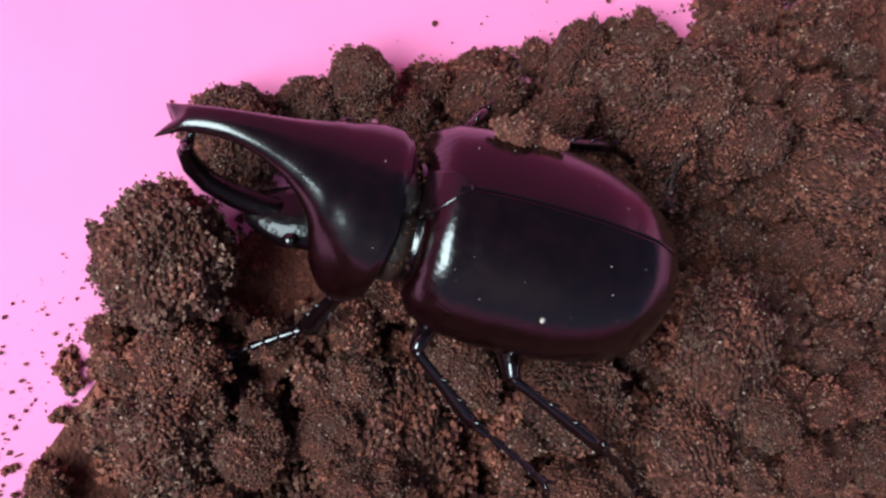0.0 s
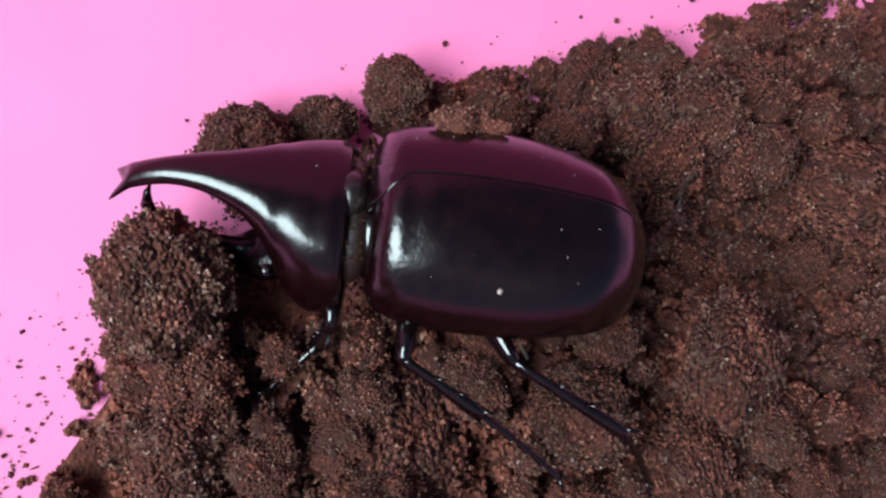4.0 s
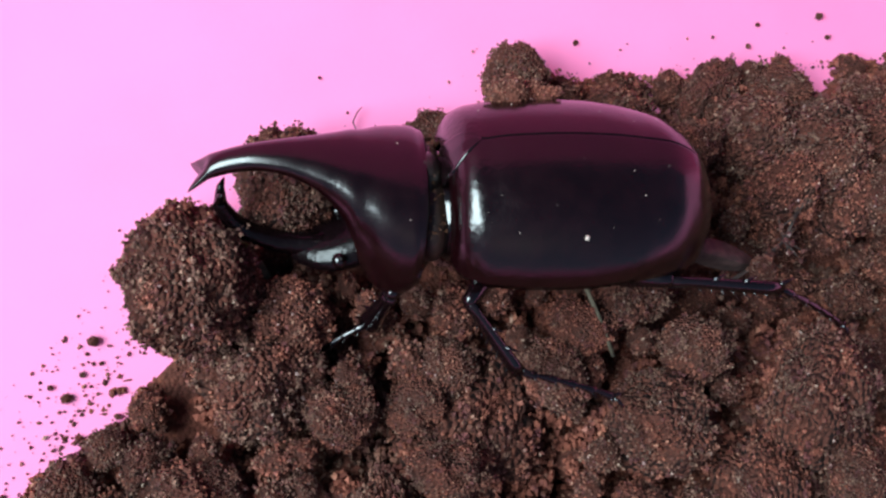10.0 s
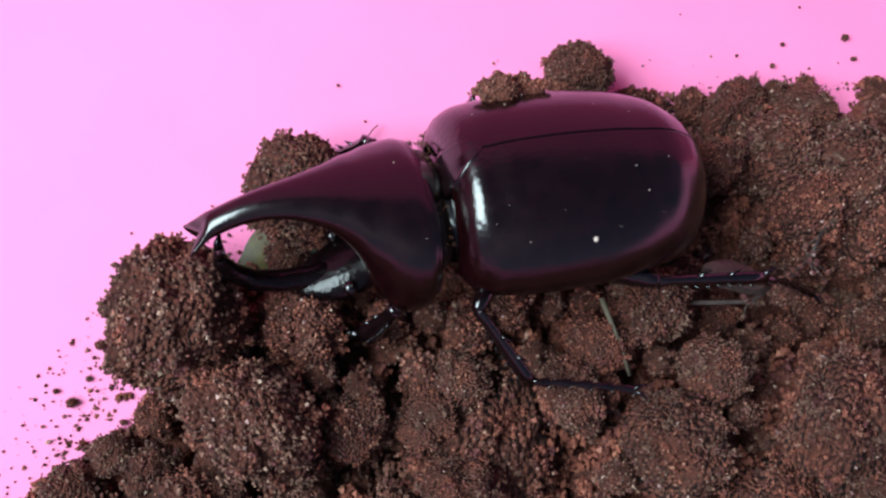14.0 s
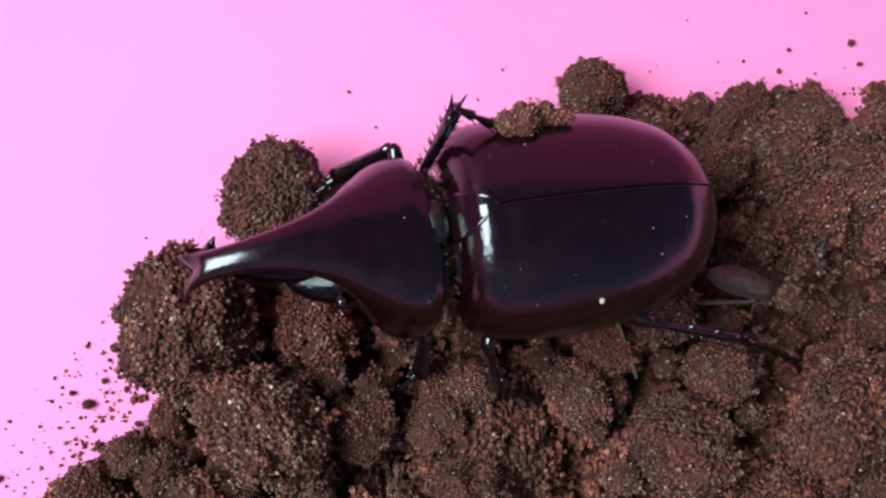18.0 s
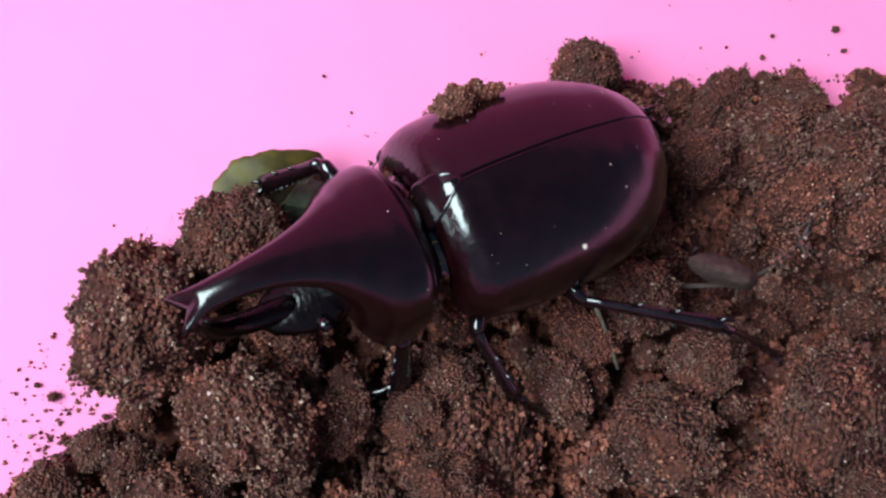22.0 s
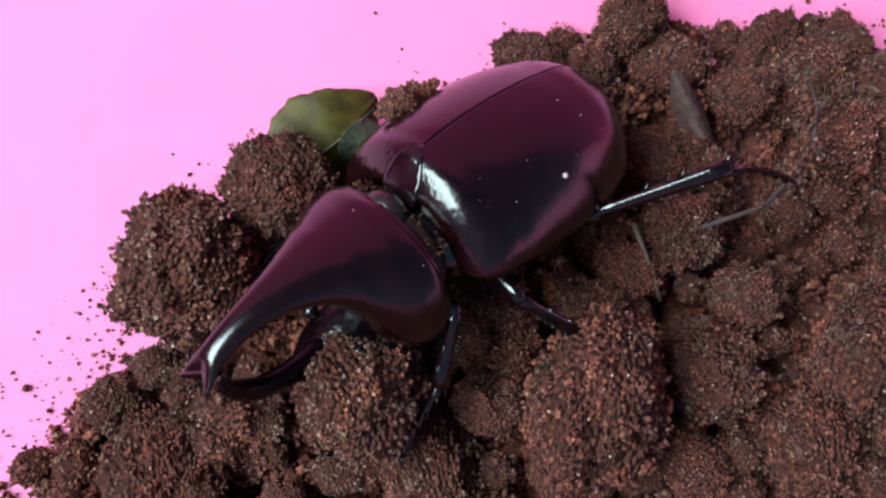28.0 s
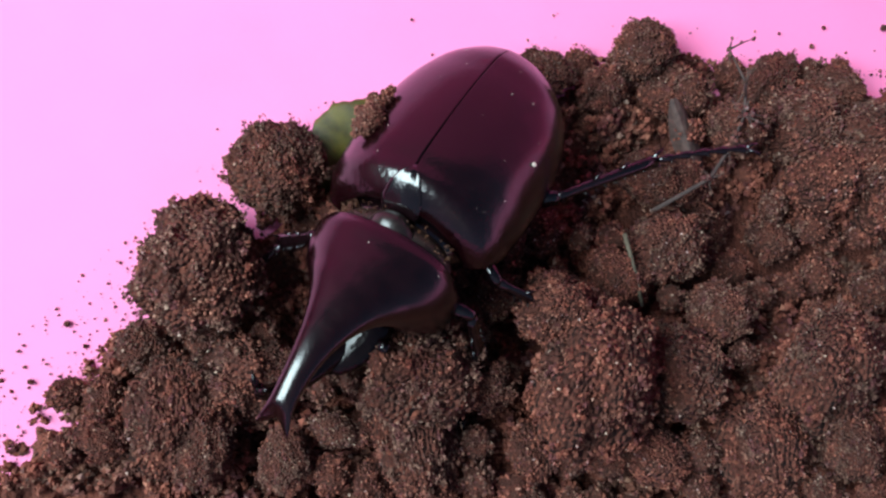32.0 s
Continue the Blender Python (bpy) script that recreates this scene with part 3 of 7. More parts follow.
SCRAP = leaf_sheet(1.7, 0.44, 0.6, DRY, "leaf_scrap", "dark dry leaf scrap with soil stuck to it", "leaf", 0.5)
stuck = new("stuck_soil", SMALL_CLODS[1][0])
stuck.parent = SCRAP
stuck.matrix_basis = pose(0.64 * CM, 0, 0.03 * CM) @ Matrix.Diagonal((0.23 * CM, 0.19 * CM, 0.15 * CM, 1))
new("crust", SMALL_CLODS[1][1]).parent = stuck


def straw(points, r, name, label, category, mat):
    v, f = tube(points, [r * (1 - 0.4 * i / len(points)) for i in range(len(points))], 7)
    return tagged(mesh_from(name, v * CM, [q[::-1] for q in f], mat), label, category)


straw([(1.83, -0.66, 1.45), (2.0, -1.05, 1.45), (2.17, -1.42, 1.4), (2.32, -1.73, 1.3)], 0.04, "straw", "thin dry grey straw lying on the soil", "straw", STRAW)
straw([(-2.6, -0.3, 0.75), (-2.45, -0.55, 0.7), (-2.3, -0.75, 0.62)], 0.07, "straw", "short pale dry straw stub in the soil", "straw", STRAW)


def root(name, label):
    rng = random.Random(3)
    pieces = []
    main = [(-0.5, -0.25, -0.1), (0.3, 0.45, 0.02), (0.55, 1.05, 0.05), (0.65, 1.55, 0.08), (0.55, 2.05, 0.1), (0.2, 2.5, 0.05)]
    pieces.append(tube(main, [0.04, 0.036, 0.032, 0.028, 0.024, 0.012], 6))
    for i in range(26):
        k = rng.randrange(1, 6)
        b = main[k]
        a = rng.uniform(0, 6.28)
        ln = rng.uniform(0.12, 0.42)
        e = (b[0] + ln * math.cos(a), b[1] + ln * math.sin(a), b[2] + rng.uniform(-0.05, 0.15))
        m = tuple((p + q) / 2 + rng.uniform(-0.03, 0.03) for p, q in zip(b, e))
        pieces.append(tube([b, m, e], [0.02, 0.015, 0.006], 5))
    v, f = joined(pieces)
    ob = mesh_from(name, v * CM, [q[::-1] for q in f], ROOT)
    g = np.random.RandomState(2)
    at = np.array(v)[g.randint(0, len(v), 420)] + 0.03 * (g.rand(420, 3) - 0.5)
    gv, gf = grain_soup(at, 0.012 + 0.03 * g.rand(420), g)
    tagged(mesh_from("soil_crust", gv * CM, [tuple(q) for q in gf.tolist()], GRAIN, ob, "", False), kind="stuff")
    return tagged(ob, label, "root")


ROOT_OB = root("root", "thin branching dry root covered in soil grains")
ROOT_HAIR = straw([(0.0, -0.3, -0.05), (0.03, 0.0, 0.02), (-0.04, 0.16, 0.05), (0.03, 0.3, 0.05), (0.10, 0.38, 0.05)], 0.013, "root_hair", "fine dark curled root hair on pink plastic", "root", ROOT)

# crumbs on the floor that stand apart
for x, y, r, k in ((2.45, 3.1, 0.09, 0), (5.75, 3.55, 0.085, 1), (6.95, 3.75, 0.13, 2), (7.1, 3.4, 0.1, 3), (5.55, 3.18, 0.09, 0), (-4.75, -1.3, 0.17, 1), (-5.1, -2.05, 0.16, 2), (-1.6, 2.4, 0.05, 3), (-4.4, 0.2, 0.035, 0),
                   (-5.3, -1.9, 0.09, 2), (-4.9, -1.75, 0.08, 3), (-4.65, -1.6, 0.07, 0), (-6.2, -3.0, 0.11, 1), (-5.9, -3.3, 0.08, 2), (-6.6, -3.9, 0.1, 3), (-2.3, 0.95, 0.05, 1), (4.9, 3.3, 0.06, 2), (6.1, 4.2, 0.05, 0), (3.9, 3.9, 0.03, 1), (-1.2, 1.9, 0.04, 2)):
    clod(x, y, r * 0.3, r * 0.5, k, 40 * k + 90 * x, 1, 0.9, 0.75, "small soil crumb on the pink plastic")

# ---------------------------------------------------------------- the beetle
def shell_half(side):
    """One wing case: a thick domed shell, from the middle seam to the outer edge."""
    xs = np.concatenate([np.linspace(-1.98, -1.5, 12), np.linspace(-1.42, 1.40, 42)])
    w = curve(xs, [-1.98, -1.92, -1.75, -1.45, -1.0, -0.5, 0.1, 0.7, 1.15, 1.34, 1.40], [0.12, 0.42, 0.77, 1.06, 1.27, 1.38, 1.41, 1.38, 1.27, 1.11, 0.96])
    top = curve(xs, [-1.98, -1.93, -1.82, -1.68, -1.4, -0.9, -0.3, 0.3, 0.9, 1.25, 1.40], [-0.20, 0.10, 0.43, 0.68, 0.93, 1.09, 1.18, 1.20, 1.15, 1.04, 0.80])
    back = lambda x: x if x > 0.3 else 0.3 + (x - 0.3) * 1.12
    rings = []
    for x, wi, t in zip(xs, w, top):
        ring = []
        base = float(curve(np.array(x), [-2, -1.7, -1.2, 0, 1.4], [-0.45, -0.32, -0.14, -0.06, 0.0]))
        for y in [0.0, 0.007, 0.016, 0.03, *(wi * math.sin(a * math.pi / 2) ** 0.92 for a in np.linspace(0.05, 1.0, 20))]:
            k = min(1.0, y / wi)
            z = base + (t - base) * (max(0.0, 1 - k**2.3) ** 0.55 - 0.13 * k * (1 - k)) - 0.05 * (k > 0.99)
            if y < 0.012:
                z -= 0.022 - 1.6 * y
            ring.append((back(x), side * (y + 0.003), z))
        under = [(back(x), side * max(0.004, (wi - 0.05) * k), base + (t - base - 0.07) * max(0.0, 1 - k**2.15) ** 0.53 * 0.94 - 0.04) for k in np.linspace(0.97, 0.0, 10)]
        rings.append(ring + under)
    v, f = loft(rings)
    if side < 0:
        f = [q[::-1] for q in f]
    return np.array(v) * CM, f


def shell_top(x, y):
    v = shell_half(1)[0] / CM
    v = v[v[:, 2] > -0.1]
    near = np.argsort((v[:, 0] - x) ** 2 + (v[:, 1] - abs(y)) ** 2)[:6]
    return v[near, 2].max()


def wing_height(x, y):
    """The height of the wing case's outside near its front."""
    wi = float(curve(np.array(x), [0.7, 1.15, 1.34, 1.40], [1.38, 1.27, 1.11, 0.96]))
    t = float(curve(np.array(x), [0.3, 0.9, 1.25, 1.40], [1.20, 1.15, 1.04, 0.80]))
    k = min(1.0, y / wi)
    return t * (max(0.0, 1 - k**2.3) ** 0.55 - 0.13 * k * (1 - k))


def beetle():
    bug = new("rhinoceros_beetle")
    tagged(bug, "large glossy dark chestnut rhinoceros beetle with forked horns", "beetle")
    for side, nm in ((1, "wing_case"), (-1, "wing_case")):
        v, f = shell_half(side)
        mesh_from(nm, v, f[::-1], WING, bug, "glossy dark chestnut domed wing case")
    # body under the wing cases
    rings = []
    for x, w, lo, hi in ((-1.75, 0.12, -0.1, 0.1), (-1.6, 0.5, -0.35, 0.25), (-1.1, 0.98, -0.62, 0.3), (-0.3, 1.2, -0.8, 0.4), (0.5, 1.18, -0.85, 0.5), (1.1, 1.0, -0.82, 0.6), (1.45, 0.72, -0.65, 0.55), (1.62, 0.55, -0.5, 0.5)):
        c, h = (lo + hi) / 2, (hi - lo) / 2
        rings.append([(x, w * math.cos(a), c + h * math.sin(a)) for a in np.linspace(0, 2 * math.pi, 28, endpoint=False)])
    v, f = loft(rings)
    mesh_from("abdomen", v * CM, f[::-1], SHELL_DARK, bug, "dark brown ringed underside")
    # scutellum
    rings = []
    for x, w in ((1.47, 0.24), (1.44, 0.27), (1.40, 0.285), (1.33, 0.27), (1.25, 0.225), (1.16, 0.16), (1.08, 0.09), (1.01, 0.02)):
        ring = []
        drop = 2.4 * max(0.0, x - 1.40)
        for k in np.linspace(-1, 1, 17):
            rim = 0.016 * math.exp(-(((abs(k) - 0.88) / 0.1) ** 2)) * min(1.0, w / 0.1)
            ring.append((x, w * k, wing_height(min(x, 1.38), abs(w * k)) + 0.014 * (1 - k**8) + rim - drop))
        rings.append(ring + [(x, w * k, wing_height(min(x, 1.38), abs(w * k)) - 0.1 - drop) for k in np.linspace(1, -1, 9)])
    v, f = loft(rings)
    mesh_from("scutellum", v * CM, f, SHELL_DARK, bug, "small shiny triangular plate between the wing cases")
    bm = bmesh.new()
    bmesh.ops.create_uvsphere(bm, u_segments=32, v_segments=20, radius=1)
    for v in bm.verts:
        v.co = Vector(((1.66 + v.co.x * 0.25) * CM, v.co.y * 0.34 * CM, (0.44 + v.co.z * 0.36) * CM))
    part("mesothorax", bm, KNOB, bug, "smooth grey brown dome in front of the triangular plate")
    rng = random.Random(12)
    hairs = []
    for i in range(110):
        a = rng.uniform(-1.25, 1.25)
        y, z = 0.86 * math.sin(a), 0.12 + 0.56 * math.cos(a)
        x = 1.56 + rng.uniform(-0.10, 0.14)
        d = Vector((rng.uniform(-0.6, 0.6), math.sin(a) * 0.8 + rng.uniform(-0.4, 0.4), math.cos(a) * 0.8 + rng.uniform(0, 0.5))).normalized() * rng.uniform(0.04, 0.09)
        p = Vector((x, y, z))
        hairs.append(tube([p - d * 0.2, p + d * 0.5, p + d + Vector((0, 0, -0.02))], [0.006, 0.005, 0.002], 4))
    v, f = joined(hairs)
    tagged(mesh_from("hair_fringe", v * CM, [q[::-1] for q in f], HAIR, bug, "short rusty hairs in the gap behind the thorax"), kind="stuff")
    return bug


def pronotum(bug):
    xs = np.concatenate([[0.0, 0.02, 0.045, 0.07, 0.1], np.linspace(0.14, 1.4, 24), np.linspace(1.5, 2.7, 16), np.linspace(2.75, 3.1, 9)])
    w = curve(xs, [0, 0.08, 0.35, 0.7, 1.05, 1.4, 1.8, 2.2, 2.6, 2.85, 3.02, 3.1], [0.98, 1.06, 1.10, 1.00, 0.76, 0.49, 0.31, 0.21, 0.17, 0.175, 0.215, 0.235])
    top = curve(xs, [0, 0.1, 0.5, 1.0, 1.6, 2.1, 2.5, 2.85, 3.1], [0.64, 0.69, 0.73, 0.75, 0.76, 0.73, 0.64, 0.47, 0.27])
    low = curve(xs, [0, 0.3, 0.7, 0.95, 1.15, 1.4, 1.8, 2.2, 2.5, 2.85, 3.1], [-0.80, -0.95, -0.90, -0.62, -0.15, 0.18, 0.38, 0.42, 0.36, 0.22, 0.13])
    rings = []
    for x, wi, t, b in zip(xs, w, top, low):
        mid = b + (t - b) * curve(np.array(x), [0, 0.7, 1.4, 2.0, 2.9], [0.34, 0.30, 0.40, 0.5, 0.5])
        square = float(curve(np.array(x), [0, 0.6, 1.3, 2.0, 3.1], [0.58, 0.58, 0.70, 0.88, 0.90]))
        ring = []
        for a in np.linspace(0, 2 * math.pi, 64, endpoint=False):
            c, s = math.cos(a), math.sin(a)
            bead = 1 + 0.03 * math.exp(-(((x - 0.035) / 0.03) ** 2))
            y = wi * bead * np.sign(c) * abs(c) ** square
            z = mid + ((t - mid) * bead if s > 0 else (mid - b)) * np.sign(s) * abs(s) ** (square + 0.12)
            if s > 0:
                z -= 0.20 * (t - mid) * (abs(y) / wi) ** 1.2 * max(0.0, 1 - x / 2.2)
            notch = max(0.0, (x - 2.86) / 0.24) * 0.16 * max(0.0, 1 - abs(y) / 0.24)
            droop = max(0.0, (x - 2.85) / 0.25) * 0.09 * abs(y) / 0.27
            ring.append((x - notch + 0.22 * max(0.0, 1 - x / 1.2), y, z - droop))
        rings.append(ring)
    v, f = loft(rings)
    return mesh_from("pronotum", v * CM, [q[::-1] for q in f], SHELL, bug, "glossy thorax shield drawn out into a forked horn")


def head(pron):
    rings = []
    for x, w, lo, hi in ((-0.35, 0.3, -0.35, 0.16), (-0.1, 0.42, -0.45, 0.12), (0.2, 0.44, -0.52, 0.0), (0.45, 0.36, -0.52, -0.14), (0.65, 0.25, -0.52, -0.24), (0.76, 0.12, -0.48, -0.32)):
        c, h = (lo + hi) / 2, (hi - lo) / 2
        rings.append([(x, w * math.cos(a), c + h * math.sin(a)) for a in np.linspace(0, 2 * math.pi, 24, endpoint=False)])
    horn = tube([(0.15, 0, -0.24), (0.55, 0, -0.27), (0.95, 0, -0.24), (1.3, 0, -0.1), (1.55, 0, 0.15), (1.68, 0, 0.42), (1.68, 0, 0.62)], [0.19, 0.165, 0.15, 0.14, 0.125, 0.10, 0.06], 16)
    forks = [tube([(1.68, t * 0.03, 0.55), (1.68, t * 0.09, 0.68), (1.64, t * 0.15, 0.78)], [0.075, 0.05, 0.012], 8) for t in (1, -1)]
    v, f = joined([loft(rings), horn, *forks])
    ob = mesh_from("head", v * CM, [q[::-1] for q in f], HEAD_SHELL, pron, "shiny black head with an upcurved forked horn")
    ob.matrix_basis = pose(1.05 * CM, 0, -0.78 * CM)
    for t in (1, -1):
        bm = bmesh.new()
        bmesh.ops.create_uvsphere(bm, u_segments=16, v_segments=10, radius=0.10 * CM)
        eye = part("eye", bm, SHELL_DARK, pron, "bulging shiny black eye")
        eye.matrix_basis = pose(0, 0, 0)
        EYES.append((eye, t))
    return ob


EYES = []


def limb(name, points, radii, spines, label, flat=1.0):
    pieces = [tube(points, radii, 12, flat)]
    for p, q, r in spines:
        pieces.append(tube([p, [(a + b) / 2 for a, b in zip(p, q)], q], [r, r * 0.6, r * 0.1], 6))
    v, f = joined(pieces)
    return mesh_from(name, v * CM, [k[::-1] for k in f], SHELL_DARK, BUG, label)


def leg(k, lt, ls, front):
    fem = limb("femur", [(-0.02, 0, 0), (0.15 * k, 0, 0), (0.5 * k, 0, 0), (0.85 * k, 0, 0), (k, 0, 0), (k + 0.05, 0, -0.02)], [0.12, 0.19, 0.21, 0.15, 0.12, 0.05], [], "thick shiny black upper leg", 0.75)
    w = 1.25 if front else 1.0
    spines = [((0.35 * lt, 0, 0.06), (0.45 * lt, 0.03, 0.2), 0.035), ((0.62 * lt, 0, 0.07), (0.72 * lt, 0.02, 0.22), 0.04),
              ((0.95 * lt, 0, 0.08), (1.08 * lt, 0.05, 0.2), 0.045), ((0.95 * lt, 0, -0.08), (1.12 * lt, -0.04, -0.16), 0.04), ((0.96 * lt, 0.05, 0), (1.14 * lt, 0.12, 0.02), 0.035),
              ((0.5 * lt, 0.05, -0.04), (0.56 * lt, 0.14, -0.08), 0.02), ((0.75 * lt, 0.05, -0.04), (0.81 * lt, 0.15, -0.08), 0.02)]
    for i in range(14):
        u = 0.25 + 0.05 * i
        side = 1 if i % 2 else -1
        spines.append(((u * lt, side * 0.07, -0.03), ((u + 0.05) * lt, side * 0.15, -0.05), 0.011))
    tib = limb("tibia", [(-0.03, 0, 0), (0.04, 0, 0), (0.15 * lt, 0, 0), (0.5 * lt, 0, 0), (0.85 * lt, 0, 0), (lt, 0, 0), (lt + 0.02, 0, 0)], [0.04, 0.10 * w, 0.085 * w, 0.10 * w, 0.125 * w, 0.13 * w, 0.05], spines, "spiny shiny black shin", 0.7)
    pts, rad, sp = [(-0.03, 0, 0)], [0.03], []
    n = 5
    for i in range(n):
        a, b = ls * i / n * 0.93, ls * (i + 1) / n * 0.93
        bend = lambda x: -0.16 * (x / ls) ** 2 * ls
        pts += [(a + 0.01, 0, bend(a)), (b - 0.05, 0, bend(b)), (b, 0, bend(b))]
        rad += [0.03, 0.066, 0.036]
        for t in (1, -1):
            sp.append(((b - 0.05, t * 0.04, bend(b)), (b + 0.05, t * 0.10, bend(b) - 0.03), 0.014))
    e = pts[-1]
    tar = limb("tarsus", pts, rad, sp, "thin jointed foot with two curved claws")
    for t in (1, -1):
        v, f = tube([(e[0] - 0.02, t * 0.01, e[2]), (e[0] + 0.08, t * 0.06, e[2] - 0.01), (e[0] + 0.15, t * 0.095, e[2] - 0.06), (e[0] + 0.16, t * 0.10, e[2] - 0.15)], [0.03, 0.028, 0.02, 0.004], 6)
        mesh_from("claw", v * CM, [q[::-1] for q in f], SHELL_DARK, tar)
    return fem, tib, tar


BUG = beetle()
PRON = pronotum(BUG)
HEAD = head(PRON)
for eye, t in EYES:
    eye.parent = PRON
    eye.matrix_basis = pose(1.2 * CM, t * 0.43 * CM, -0.85 * CM)
LEGS = {"L1": leg(0.9, 1.0, 1.1, True), "R1": leg(0.9, 1.0, 1.1, True), "L2": leg(1.0, 1.3, 1.45, False), "R2": leg(1.0, 1.3, 1.45, False),
        "L3": leg(1.1, 1.7, 1.4, False), "R3": leg(1.1, 1.7, 1.4, False)}

# soft brown joint behind the thorax shield
bm = bmesh.new()
bmesh.ops.create_uvsphere(bm, u_segments=28, v_segments=16, radius=1)
for v in bm.verts:
    v.co = Vector(((1.6 + v.co.x * 0.36) * CM, v.co.y * 0.86 * CM, (0.0 + v.co.z * 0.60) * CM))
part("neck_joint", bm, MEMBRANE, BUG, "wrinkled brown skin between thorax and wing cases")


def speck(x, y, z, r, parent):
    bm = bmesh.new()
    bmesh.ops.create_icosphere(bm, subdivisions=1, radius=r * CM)
    for v in bm.verts:
        v.co *= 0.8 + 0.4 * noise.noise(v.co * 2000 + Vector((x, y, z)) * 9)
        v.co += Vector((x, y, z)) * CM
    part("pale_speck", bm, SPECK, parent, "tiny pale grain stuck to the shell", False)


for x, y, r in ((-0.17, 1.19, 0.043), (-0.92, 0.79, 0.011), (-0.82, 0.50, 0.011), (0.66, 1.14, 0.009), (0.5, -0.7, 0.009), (-0.6, -0.5, 0.008), (-1.1, 1.0, 0.007), (-1.3, 0.4, 0.008), (-0.2, 0.35, 0.007), (0.2, 0.9, 0.008), (-0.5, 1.1, 0.007), (0.95, -0.6, 0.010), (0.2, -0.9, 0.008), (-1.0, -0.3, 0.009), (-1.4, -0.5, 0.007), (0.85, 0.75, 0.006), (1.02, 0.9, 0.007), (0.98, 1.0, 0.005)):
    speck(x, y, shell_top(x, y), r, BUG)
for x, y, z, r in ((0.63, -0.05, 0.86, 0.014), (1.19, 0.58, 0.10, 0.014), (0.47, 0.86, 0.50, 0.011)):
    speck(x, y, z, r, PRON)

